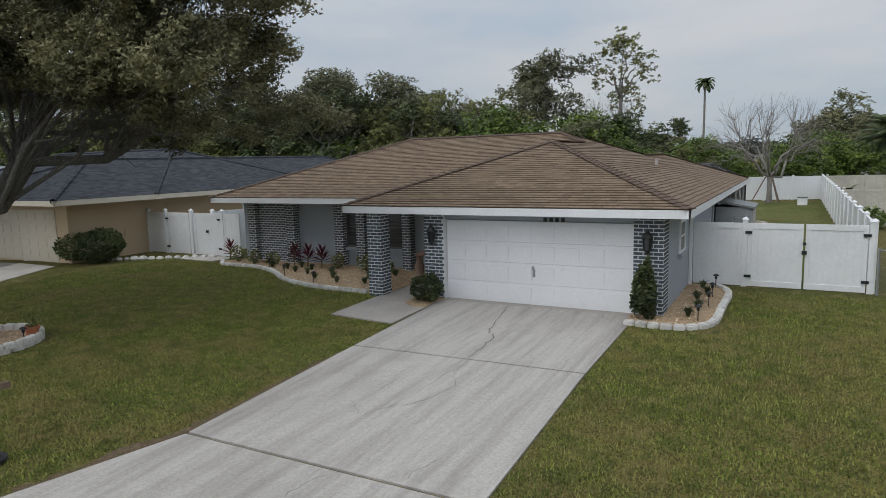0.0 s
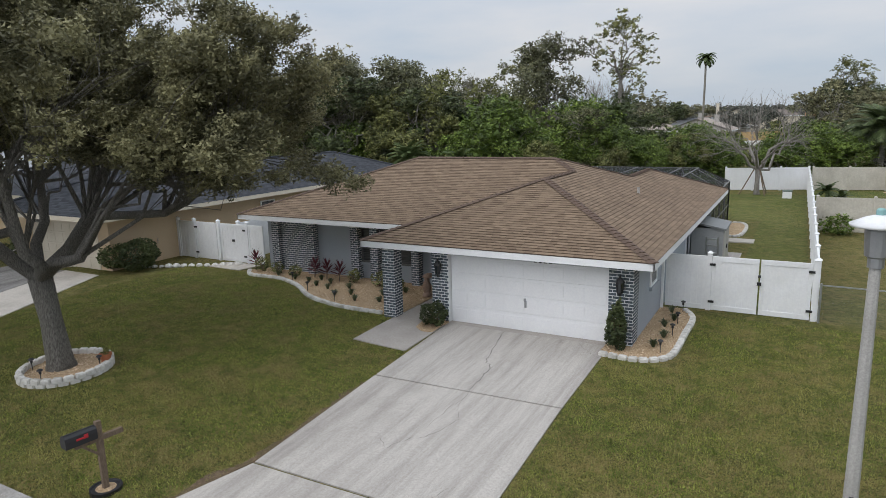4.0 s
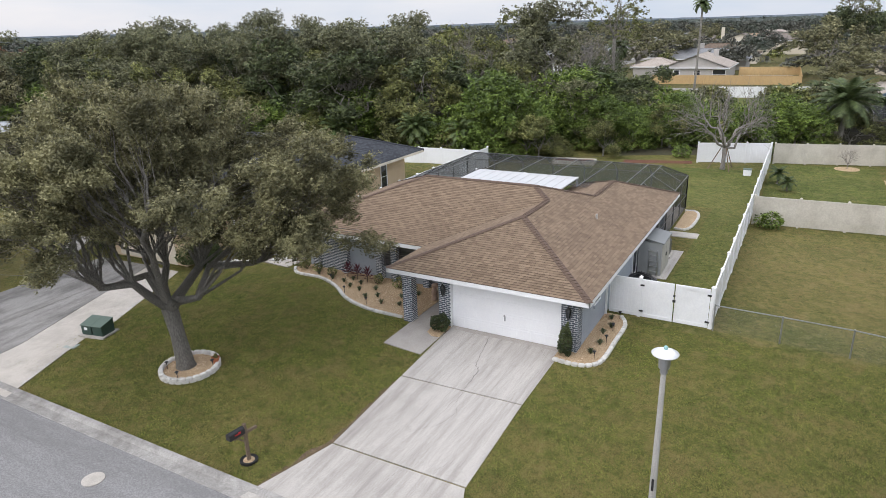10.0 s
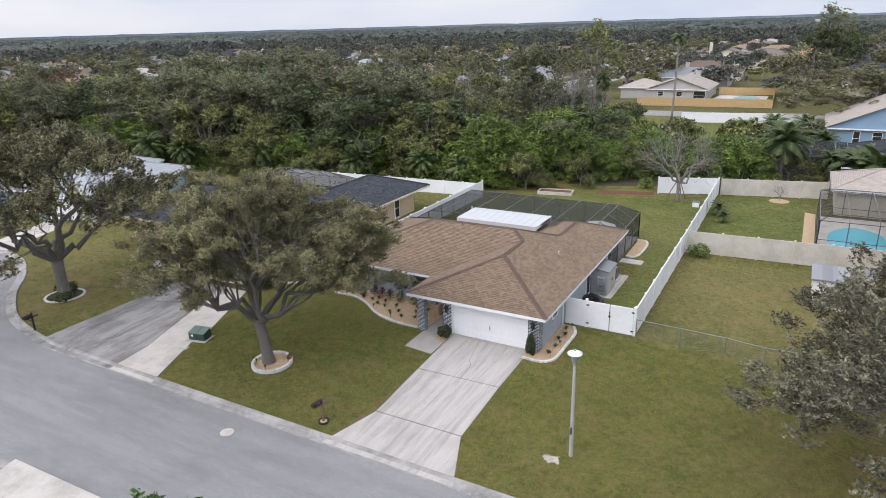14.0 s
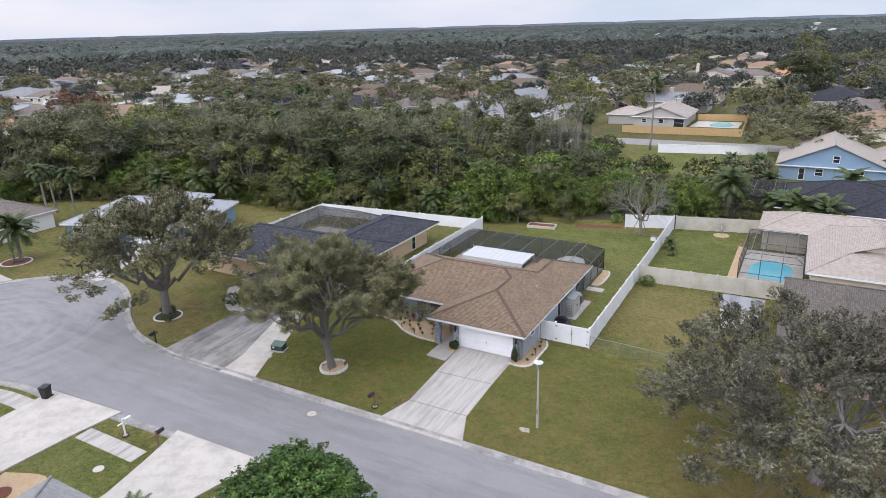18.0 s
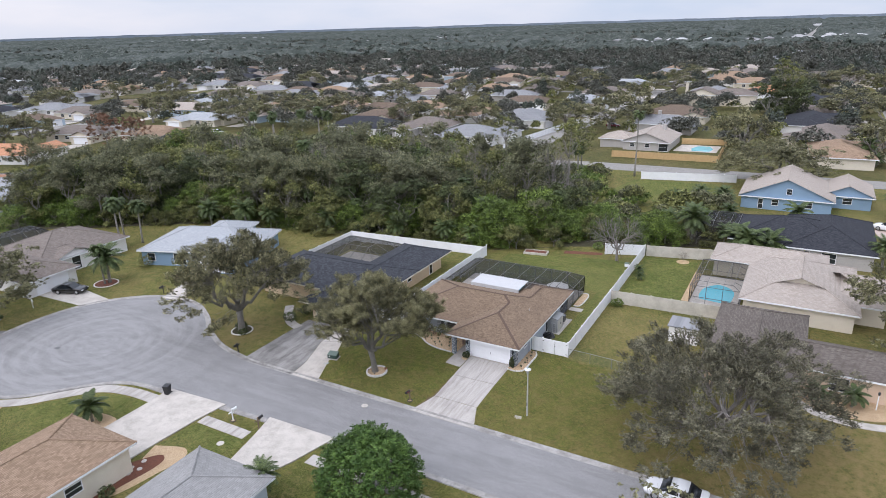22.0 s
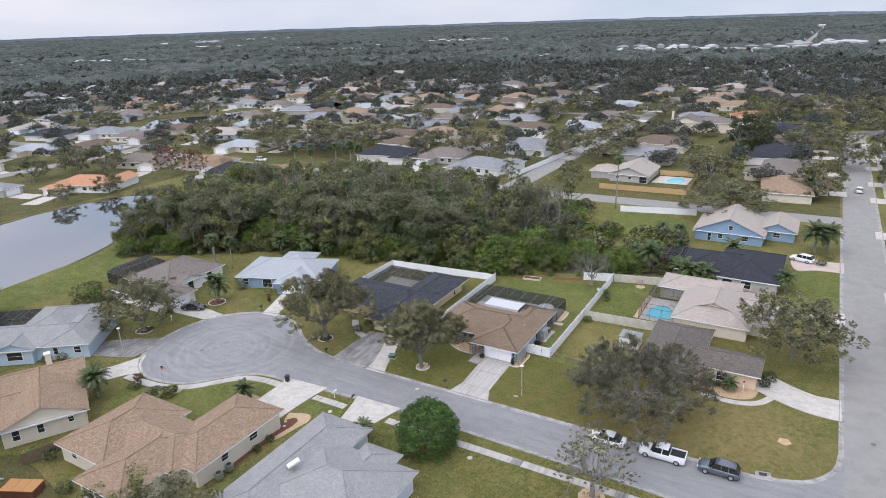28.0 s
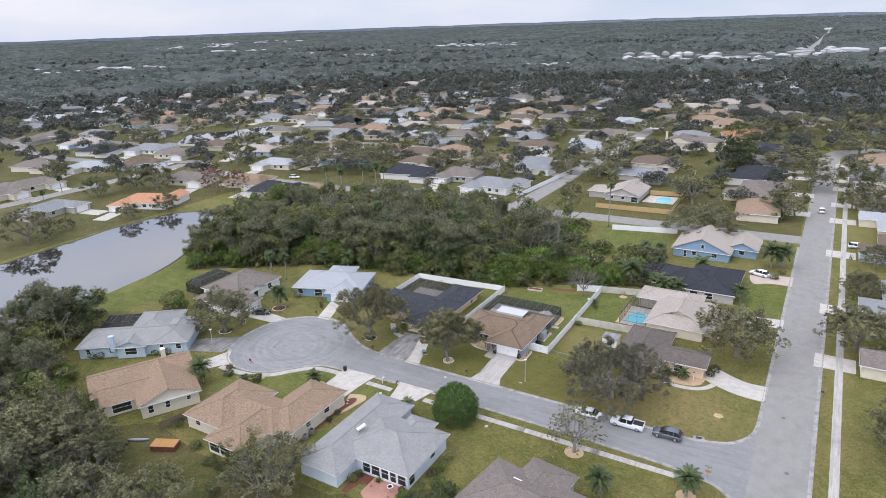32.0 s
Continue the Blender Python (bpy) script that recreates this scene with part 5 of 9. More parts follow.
# Dark cut edges also paint in the shadow line under each course.
TAB_EDGE = plain("cut_shingle_edge", (0.100, 0.071, 0.050), 0.95)
field_ob = part("shingle_field", field, TAB_FIELD, roof, "weathered brown shingles", kind="stuff")
field_ob.data.materials.append(TAB_EDGE)
field_ob.data.polygons.foreach_set("material_index", [1, 0] * (len(field_ob.data.polygons) // 2))
cap = Shape()
for a, b in ((A_, P_), (B_, P_), (P_, Q_), (Q_, R_), (R_, L_), (L_, D_), (L_, E_), (R_, U_), (U_, T_), (T_, C_), (T_, X_)):
    a, b = Vector(a), Vector(b)
    d = (b - a).normalized()
    side = d.cross(Vector((0, 0, 1))).normalized()
    drop = side * 0.15 + Vector((0, 0, -0.052 if abs(d.z) < 0.01 else -0.035))
    drop2 = -side * 0.15 + Vector((0, 0, -0.052 if abs(d.z) < 0.01 else -0.035))
    n = int((b - a).length / 0.2)
    for i in range(n):
        q = a + d * (i * (b - a).length / n)
        e = q + d * 0.24
        z0, z1 = Vector((0, 0, 0.05)), Vector((0, 0, 0.028))
        cap.add([q + drop + z0, q + z0, q + drop2 + z0, e + drop + z1, e + z1, e + drop2 + z1], [(0, 1, 4, 3), (1, 2, 5, 4), (0, 2, 1)])
CAP = surface("dark_ridge_shingle", (0.085, 0.055, 0.04), (0.15, 0.10, 0.072), (0.07, 0.05, 0.04), 60, 3, 0.92, 0.4, 0.004)
part("ridge_cap", cap, CAP, roof, "dark brown ridge cap shingles", kind="stuff")
part("vent_pipe", Shape().lathe([(0.05, 0), (0.05, 0.3), (0.06, 0.31)], 10, -0.9, 7.5), STUCCO_GREY, home, m=pose(0, 0, up(2.2) - 0.08))

walls = Shape()
walls.prism([(-15.6, 3.5), (-5.42, 3.5), (-5.42, 0.16), (0.65, 0.16), (0.65, 16.8), (-4.5, 16.8), (-4.5, 12.9), (-15.6, 12.9)], -0.3, 2.32)
part("wall", walls, STUCCO_BLUE, home, "grey-blue stucco wall")
gd = garage_door(home, -2.44, 0.1, "s", 4.86, 2.1)
part("handle", Shape().box(-0.03, -0.05, 0.72, 0.03, -0.02, 0.92).box(-0.05, -0.045, 0.9, 0.01, -0.03, 0.99), STEEL, gd)
part("door_header", Shape().box(-4.88, 0.0, 2.13, 0.0, 0.16, 2.31), STUCCO_BLUE, home)
part("threshold", Shape().box(-4.9, -0.28, -0.1, 0.02, 0.1, 0.012), PAD, home, "brown concrete threshold")
number = Shape()
for i in range(4):
    number.box(-2.15 + i * 0.15, -0.03, 2.115, -2.15 + i * 0.15 + 0.08, 0.0, 2.215)
part("number_bars", number, BLACK, home)



def brick_face(x, y, side, width, z0, z1, parent, as_parts, rest):
    """Running-bond bricks on one face of a column or wall: parts of their own or joined into rest."""
    rows = int((z1 - z0) / 0.089)
    rot = pose(x, y, 0, 0, 0, facing(side))
    for r in range(rows):
        z = z0 + (r + 0.5) * 0.089
        u = -width / 2 - (0.11 if r % 2 else 0.0)
        while u < width / 2 - 0.02:
            a, b = max(u, -width / 2), min(u + 0.199, width / 2)
            if b - a > 0.03:
                L = round(b - a, 2)
                if as_parts:
                    if L not in BRICKS:
                        BRICKS[L] = Shape().box(-L / 2, -0.011, -0.032, L / 2, 0.004, 0.032).mesh("brick", BRICK, bevel=0.002)
                    part("brick", BRICKS[L], BRICK, parent, m=rot @ pose((a + b) / 2, 0, z))
                else:
                    p = [rot @ Vector((xx, yy, zz)) for zz in (z - 0.0325, z + 0.0325) for xx, yy in ((a, -0.005), (b, -0.005), (b, 0.004), (a, 0.004))]
                    rest.add(p, [(4, 5, 6, 7), (0, 1, 5, 4), (1, 2, 6, 5), (3, 0, 4, 7), (3, 2, 1, 0)])
            u += 0.222


BRICKS = {}
brick_jobs = []


def brick_column(x0, y0, x1, y1, sides, near):
    c = part("brick_column", Shape().box(x0, y0, -0.3, x1, y1, 2.31), MORTAR, home, "dark grey brick column with white joints")
    brick_jobs.append((c, x0, y0, x1, y1, sides, near))


brick_column(0.02, -0.1, 0.68, 0.5, "se", "s")
brick_column(-5.46, -0.1, -4.89, 0.5, "sw", "s")
brick_column(-7.08, -0.42, -6.64, 0.02, "sew", "s")
brick_column(-11.02, 3.2, -10.68, 3.55, "sew", "")
brick_column(-10.1, 3.2, -9.76, 3.55, "sew", "")
brick_column(-8.24, 3.2, -7.92, 3.55, "sew", "")
brick_column(-15.12, 3.2, -14.76, 3.55, "sew", "")
brick_column(-13.24, 3.2, -12.88, 3.55, "sew", "")
brick_column(-14.76, 3.4, -13.24, 3.55, "s", "")
for x, w in ((-10.39, 0.58), (-9.0, 1.5)):
    window(home, x, 3.49, "s", w, 0.72, 2.15, DARK_ALU, GLASS_BLIND, 1)
    part("sill", Shape().box(x - w / 2 - 0.03, 3.36, 0.62, x + w / 2 + 0.03, 3.5, 0.72), STUCCO_BLUE, home)
window(home, -6.2, 3.49, "s", 0.95, 0.05, 2.1, DARK_ALU, GLASS, 0)
window(home, 0.65, 2.6, "e", 0.9, 1.15, 2.0, TRIM_WHITE, GLASS, 1)
part("sill", Shape().box(0.64, 2.1, 1.05, 0.74, 3.1, 1.15), STUCCO_BLUE, home)
window(home, 0.65, 9.2, "e", 0.9, 0.05, 2.05, TRIM_WHITE, GLASS, 0)
window(home, 0.65, 14.5, "e", 1.2, 0.9, 2.0, TRIM_WHITE, GLASS, 1)
part("downspout", Shape().box(0.66, 3.95, 0.0, 0.74, 4.03, 2.3), TRIM_WHITE, home)


def wall_lantern(x, y, z):
    """A black carriage lantern with a cap, a cage of bars and a hanging tail."""
    t = thing("wall_lantern", "black metal carriage lantern on a brick column", "lamp", "wall lanterns", pose(x, y, z))
    part("bracket", Shape().box(-0.04, -0.03, -0.1, 0.04, 0.0, 0.12).tube([(0, -0.02, 0.1), (0, -0.1, 0.2), (0, -0.15, 0.17)], [0.015] * 3, 6), BLACK, t)
    part("cap", Shape().lathe([(0.13, 0.08), (0.09, 0.16), (0.03, 0.22), (0.015, 0.28)], 8), BLACK, t, m=pose(0, -0.15, 0))
    part("glass", Shape().lathe([(0.07, -0.2), (0.1, 0.07)], 6), GLASS, t, m=pose(0, -0.15, 0))
    for i in range(6):
        a = i * math.pi / 3
        part("bar", Shape().tube([(0.075 * math.cos(a), 0.075 * math.sin(a), -0.2), (0.108 * math.cos(a), 0.108 * math.sin(a), 0.08)], [0.011, 0.011], 4), BLACK, t, m=pose(0, -0.15, 0))
    part("finial", Shape().lathe([(0.02, -0.3), (0.05, -0.25), (0.085, -0.2)], 8), BLACK, t, m=pose(0, -0.15, 0))


wall_lantern(0.35, -0.1, 1.75)
wall_lantern(-5.17, -0.1, 1.75)

# lanai and screened pool behind the house
lanai = thing("lanai_roof", "flat white panel roof over the back patio", "roof", m=pose(0, 0, 0))
part("panel_roof", Shape().box(-11.4, 13.0, 3.13, -4.6, 16.3, 3.2), PANEL_ROOF, lanai)
part("fascia", Shape().box(-11.4, 12.97, 2.5, -4.6, 13.0, 3.2), PANEL_ROOF, lanai)
for k in range(1, 11):
    part("panel_seam", Shape().box(-11.4 + 0.62 * k - 0.02, 13.0, 3.2, -11.4 + 0.62 * k + 0.02, 16.3, 3.225), PANEL_ROOF, lanai)
for x in (-11.7, -8.2, -4.7):
    part("post", Shape().box(x - 0.05, 16.3, 0, x + 0.05, 16.4, 3.2), TRIM_WHITE, lanai)
slab("pool_patio", [(-16, 13), (0.8, 13), (0.8, 23.4), (-16, 23.4)], CONCRETE_PALE, 0.02, "pale patio under the pool cage", "patio")
slab("pool", smooth_line([(-12, 18), (-8, 17.6), (-4.5, 18.2), (-4, 20.5), (-6, 21.9), (-10, 21.7), (-12.6, 20.4), (-12, 18)], 5)[:-1], POOL_WATER, 0.035, "swimming pool with turquoise water", "pool")


def bar(shape, a, b, t=0.05):
    shape.tube([a, b], [t * 0.7, t * 0.7], 4)


def cage(name, label, x0, y0, x1, y1, wall, top, inset, bay, m=None, open_side="s", side_mesh=SCREEN, roof_mesh=SCREEN_TOP):
    """A screened pool enclosure: bronze posts and beams, screens on the walls and a raised screened roof."""
    c = thing(name, label, "pool cage", m=m)
    i0, j0, i1, j1 = x0 + inset, y0 + (inset if open_side != "s" else 0), x1 - inset, y1 - inset
    ring, inner = [(x0, y0), (x1, y0), (x1, y1), (x0, y1)], [(i0, j0), (i1, j0), (i1, j1), (i0, j1)]
    for k in range(4):
        (ax, ay), (bx, by) = ring[k], ring[(k + 1) % 4]
        if k == 0 and open_side == "s":
            continue
        n = max(2, round(math.hypot(bx - ax, by - ay) / bay))
        (cx, cy), (dx, dy) = inner[k], inner[(k + 1) % 4]
        for i in range(n + 1):
            t = i / n
            px, py = ax + (bx - ax) * t, ay + (by - ay) * t
            part("post", Shape().box(px - 0.035, py - 0.035, 0, px + 0.035, py + 0.035, wall), DARK_ALU, c)
            qx, qy = min(max(px, i0), i1), min(max(py, j0), j1)
            s = Shape()
            bar(s, (px, py, wall), (qx, qy, top))
            part("rafter", s, DARK_ALU, c)
        for z in (0.05, 0.95, wall):
            s = Shape()
            bar(s, (ax, ay, z), (bx, by, z))
            part("rail", s, DARK_ALU, c)
        part("screen", Shape().add([(ax, ay, 0.05), (bx, by, 0.05), (bx, by, wall), (ax, ay, wall)], [(0, 1, 2, 3)]), side_mesh, c)
        part("screen", Shape().add([(ax, ay, wall), (bx, by, wall), (dx, dy, top), (cx, cy, top)], [(0, 1, 2, 3)]), roof_mesh, c)
        s = Shape()
        bar(s, (cx, cy, top), (dx, dy, top))
        part("beam", s, DARK_ALU, c)
    n = max(2, round((x1 - x0) / bay))
    for i in range(1, n):
        px = x0 + (x1 - x0) * i / n
        if i0 < px < i1:
            s = Shape()
            bar(s, (px, j0, top), (px, j1, top))
            part("beam", s, DARK_ALU, c)
    part("screen", Shape().add([(i0, j0, top), (i1, j0, top), (i1, j1, top), (i0, j1, top)], [(0, 1, 2, 3)]), roof_mesh, c)
    return c


cage("pool_cage", "bronze screened pool cage behind the house", -16, 14.0, 0.8, 23.4, 2.3, 3.15, 1.5, 2.4)
cage("pool_cage", "bronze screened pool cage in the corner of a slate roof", -40, 15.2, -28.8, 24.2, 2.4, 3.6, 2.6, 2.3, open_side="")
slab("neighbour_patio", [(-40, 15), (-28.7, 15), (-28.7, 24.2), (-40, 24.2)], CONCRETE_PALE, 0.02, "pale patio under a pool cage", "patio")
slab("neighbour_pool", smooth_line([(-36, 17.5), (-31, 17.2), (-30.4, 19.5), (-33, 21.6), (-37, 20.8), (-36, 17.5)], 5)[:-1], POOL_WATER, 0.035, "turquoise swimming pool", "pool")
cage("pool_cage", "bronze screened pool cage beside a beige roof", 14.2, 25.8, 20.2, 36.6, 2.5, 2.9, 0.9, 2.2, open_side="", side_mesh=SCREEN_OPEN, roof_mesh=SCREEN_OPEN)
slab("east_patio", [(14.2, 25.8), (20.2, 25.8), (20.2, 36.6), (14.2, 36.6)], CONCRETE_PALE, 0.02, "pale concrete pool deck", "patio")
slab("east_pool", smooth_line([(15.2, 27.6), (18.6, 27.3), (19.2, 29.6), (18.9, 32.2), (17, 33.6), (15.4, 31.8), (15.0, 29.4), (15.2, 27.6)], 5)[:-1], POOL_WATER, 0.035, "swimming pool with bright turquoise water", "pool")
cage("pool_cage", "bronze screened pool cage behind a charcoal roof", 10.5, 54, 18, 63, 2.4, 3.0, 1.2, 2.3, open_side="")
cage("pool_cage", "bronze screened pool cage beside a taupe roof", -96.3, -7.2, -90.2, 3.8, 2.7, 3.7, 1.4, 2.3, m=pose(0, 0, -0.25), open_side="", side_mesh=SCREEN_DENSE, roof_mesh=SCREEN_DENSE)
cage("pool_cage", "bronze screened pool cage behind a pale blue house", -12, 6.2, -4.2, 13.5, 2.4, 3.0, 1.5, 2.3, m=pose(-78, -34, 0, 0, 0, 36), open_side="", side_mesh=SCREEN_DENSE, roof_mesh=SCREEN_DENSE)

umb = thing("patio_umbrella", "grey-white patio umbrella open under the pool cage", "umbrella", m=pose(-1.7, 19.6, 0.03))
part("pole", Shape().tube([(0, 0, 0), (0, 0, 2.2)], [0.03, 0.03], 8), STEEL, umb)
canopy = Shape()
canopy.lathe([(1.55, 1.72), (1.5, 1.78), (0.8, 2.02), (0.05, 2.2)], 8)
part("canopy", canopy, STUCCO_WHITE, umb)
part("base", Shape().lathe([(0.3, 0), (0.28, 0.08), (0.06, 0.12)], 12), BLACK, umb)


# ---- beds and planting round the house ----
def edging(name, label, line, closed=False, rows=1, length=0.26, mat=None):
    """A row of tumbled edging blocks along a line, each a block of its own."""
    t = thing(name, label, "edging", m=pose(0, 0, 0))
    pts = [Vector(p) for p in line] + ([Vector(line[0])] if closed else [])
    blocks = [Shape().box(-length / 2 + 0.012, -0.085, -0.05, length / 2 - 0.012, 0.085, 0.105).mesh("block", mat or EDGING, bevel=0.026) for _ in range(2)]
    for r in range(rows):
        run, k = length / 2 * (1 + r % 2), 0
        for a, b in zip(pts, pts[1:]):
            d = (b - a).length
            while run < d:
                q = a + (b - a) * (run / d)
                part("block", blocks[k % 2], EDGING, t, m=pose(q.x, q.y, slope(q.x, q.y) + 0.005 + 0.11 * r, 0, random.uniform(-2, 2), math.degrees(math.atan2(b.y - a.y, b.x - a.x)) + random.uniform(-3, 3)))
                run += length
                k += 1
            run -= d
    return t


BED = smooth_line([(-16.1, 2.75), (-15.4, 2.15), (-13.8, 2.1), (-12.3, 1.45), (-10.9, 0.45), (-9.2, -0.12), (-7.4, -0.22)], 8)
BED2 = smooth_line([(0.0, -0.92), (0.9, -1.0), (1.5, -0.75), (1.76, -0.15), (1.78, 1.6), (1.76, 3.2), (1.35, 4.1)], 8)
RING = [(-12.6 + 1.08 * math.cos(k * math.pi / 24), -7.5 + 1.08 * math.sin(k * math.pi / 24)) for k in range(48)]
slab("gravel_bed", BED + [(-6.71, -0.3), (-6.71, 3.5), (-15.6, 3.5)], GRAVEL, 0.05, "tan gravel planting bed before the front wall", "bed")
slab("gravel_bed_side", BED2 + [(0.66, 4.1), (0.66, -0.1), (0.0, -0.12)], GRAVEL, 0.05, "tan gravel bed beside the garage", "bed")
slab("gravel_bed_tree", RING, GRAVEL, 0.08, "tan gravel bed round the tree", "bed")
slab("gravel_bed_porch", [(-5.7, -0.2), (-5.55, -1.0), (-5.2, -1.25), (-4.87, -1.2), (-4.87, -0.14), (-5.5, -0.14)], GRAVEL, 0.05, "small tan gravel bed by the porch walk", "bed")
edging("bed_edging", "white concrete edging blocks round the front bed", BED)
edging("bed_edging", "white concrete edging blocks round the side bed", BED2)
edging("tree_edging", "two courses of white edging blocks round the oak", RING, True, 2)
stones = Shape()
for poly, n in ((BED + [(-6.71, -0.3), (-6.71, 3.5), (-15.6, 3.5)], 2600), (BED2 + [(0.66, 4.1), (0.66, -0.1), (0.0, -0.12)], 900), (RING, 700)):
    xs, ys = [p[0] for p in poly], [p[1] for p in poly]
    k = 0
    while k < n:
        x, y = random.uniform(min(xs), max(xs)), random.uniform(min(ys), max(ys))
        hit = False
        for i in range(len(poly)):
            (ax, ay), (bx, by) = poly[i - 1], poly[i]
            if (ay > y) != (by > y) and x < (bx - ax) * (y - ay) / (by - ay) + ax:
                hit = not hit
        k += 1
        if not hit:
            continue
        r, z = random.uniform(0.014, 0.04), slope(x, y) + (0.085 if poly is RING else 0.055)
        a = random.uniform(0, 6.3)
        stones.add([(x + r * math.cos(a + i * 2.1) * random.uniform(0.7, 1.3), y + r * math.sin(a + i * 2.1), z) for i in range(3)] + [(x, y, z + r * 0.8)], [(0, 1, 3), (1, 2, 3), (2, 0, 3)])
m_, nt_, s_ = nodes_of("tan_pebble")
nt_.links.new(mixed(nt_, nt_.nodes.new("ShaderNodeNewGeometry").outputs["Random Per Island"], (0.30, 0.18, 0.09), (0.76, 0.60, 0.42)), s_.inputs["Base Color"])
single("bed_pebbles", stones, m_, "loose tan and cream pebbles on the beds", "gravel", kind="stuff")


def shrub(name, label, x, y, w, h, leaf_mat, n, leaf, group="", seed=1, cone=0.0, z=0.0):
    """A small bush: stems and many leaves in an uneven dome or cone."""
    g = np.random.default_rng(seed)
    t = thing(name, label, "shrub", group, pose(x, y, slope(x, y) + z))
    st = Shape()
    for i in range(5):
        a = i * 1.26
        st.tube([(0, 0, 0), (w * 0.2 * math.cos(a), w * 0.2 * math.sin(a), h * 0.6)], [0.02, 0.008], 4)
    part("stem", st, WOOD, t)
    d = g.normal(size=(n, 3))
    d /= np.linalg.norm(d, axis=1)[:, None]
    d *= g.uniform(0.5, 1.0, (n, 1)) ** 0.5 * (1 + 0.15 * np.sin(5 * d[:, :1] + 3 * d[:, 1:2]))
    c = d * np.array([w / 2, w / 2, h / 2]) + np.array([0, 0, h / 2])
    if cone:
        k = 1 - cone * np.clip(c[:, 2] / h, 0, 1)
        c[:, 0] *= k
        c[:, 1] *= k
    c[:, 2] = np.maximum(c[:, 2], 0.03)
    part("foliage", leaf_mesh("foliage", c, leaf, leaf_mat, g), leaf_mat, t)
    return t


def tuft(name, label, x, y, n, h, spread, mat, group="", seed=1, z=0.05, wide=0.02):
    """A clump of arching blades."""
    g = random.Random(seed)
    t = Shape()
    for i in range(n):
        a, r = g.uniform(0, 6.3), g.uniform(0.25, 1) * spread
        hh = h * g.uniform(0.6, 1.1)
        b = Vector((0.03 * math.cos(a), 0.03 * math.sin(a), 0))
        mid, tip = Vector((r * 0.45 * math.cos(a), r * 0.45 * math.sin(a), hh * 0.8)), Vector((r * math.cos(a), r * math.sin(a), hh * g.uniform(0.55, 1.0)))
        sd = Vector((-math.sin(a), math.cos(a), 0)) * wide
        t.add([b - sd, b + sd, mid + sd, mid - sd, tip], [(0, 1, 2, 3), (3, 2, 4)])
    return single(name, t, mat, label, "plant", group, m=pose(x, y, slope(x, y) + z))


for i, (x, y) in enumerate(((-16.0, 3.0), (-12.55, 2.75), (-11.9, 2.7), (-11.2, 2.6))):
    t = thing("ti_plant", "ti plant with dark crimson strap leaves", "plant", "ti plants", pose(x, y, 0.05))
    part("stem", Shape().tube([(0, 0, 0), (0.03, 0.02, 0.4)], [0.025, 0.02], 5), WOOD, t)
    lv = Shape()
    for k in range(26):
        a, e = k * 2.4, 0.2 + 1.1 * (k / 26)
        hgt = 0.2 + 0.35 * k / 26
        d = Vector((math.cos(a) * math.cos(e), math.sin(a) * math.cos(e), math.sin(e)))
        sd = Vector((-math.sin(a), math.cos(a), 0)) * 0.045
        o = Vector((0.03, 0.02, hgt))
        lv.add([o, o + d * 0.22 + sd, o + d * 0.45 - Vector((0, 0, 0.05)), o + d * 0.22 - sd], [(0, 1, 2, 3)])
    part("leaves", lv, LEAF_RED, t)
for i, (x, y, w, h) in enumerate(((-15.4, 2.8, 0.6, 0.6), (-14.5, 2.75, 0.55, 0.5), (-13.4, 2.6, 0.55, 0.5), (-10.5, 2.65, 0.5, 0.55), (-9.3, 2.6, 0.6, 0.6), (-8.4, 2.5, 0.5, 0.5))):
    shrub("bed_shrub", "small green shrub in the gravel bed", x, y, w, h, LEAF_WOOD, 260, 0.05, "bed shrubs", i, z=0.05)
BLADE = leaves("grey_green_blade", (0.05, 0.065, 0.03), (0.1, 0.12, 0.06), (0.16, 0.18, 0.10))
for i, (x, y) in enumerate(((-14.2, 2.45), (-13.1, 2.2), (-12.3, 2.1), (-11.6, 1.7), (-10.9, 1.5), (-10.2, 1.9), (-9.6, 1.2), (-9.0, 0.6), (-8.5, 1.6), (-8.1, 0.8), (-10.1, 0.9), (-7.9, 2.2), (-8.8, 2.3), (-12.0, 2.5), (-11.3, 2.2), (1.2, 0.1), (1.3, 1.0), (1.15, 2.0), (1.3, 2.7), (1.1, 3.5))):
    tuft("bed_grass", "small grey-green grass tuft in gravel", x, y, 60, 0.23, 0.24, BLADE, "bed grasses", i, wide=0.016)
shrub("round_bush", "round dark green bush beside the porch column", -5.1, -0.62, 0.85, 0.72, LEAF_DARK, 1500, 0.05, seed=60, z=0.04)
shrub("cone_bush", "slim conical dark bush beside the garage column", 0.36, -0.45, 0.75, 1.35, LEAF_DARK, 1700, 0.055, seed=61, cone=0.6, z=0.04)


def path_light(x, y, z=0.05):
    t = thing("path_light", "small black solar path light on a stake", "lamp", "path lights", pose(x, y, slope(x, y) + z))
    part("stake", Shape().tube([(0, 0, 0), (0, 0, 0.28)], [0.012, 0.012], 6), BLACK, t)
    part("head", Shape().lathe([(0.03, 0.24), (0.035, 0.31), (0.08, 0.33), (0.06, 0.36), (0.01, 0.38)], 10), BLACK, t)


for x, y in ((-13.0, 1.95), (-11.4, 0.95), (-9.6, 0.25), (1.45, -0.3), (1.5, 1.2), (1.45, 2.4), (1.4, 3.7), (-13.3, -8.0), (-12.3, -8.35), (-11.75, -7.1)):
    path_light(x, y)

statue = Shape()
statue.lathe([(0.2, 0.0), (0.2, 0.1), (0.13, 0.14), (0.16, 0.3), (0.2, 0.5), (0.13, 0.68), (0.09, 0.74), (0.1, 0.82), (0.05, 0.92)], 12)
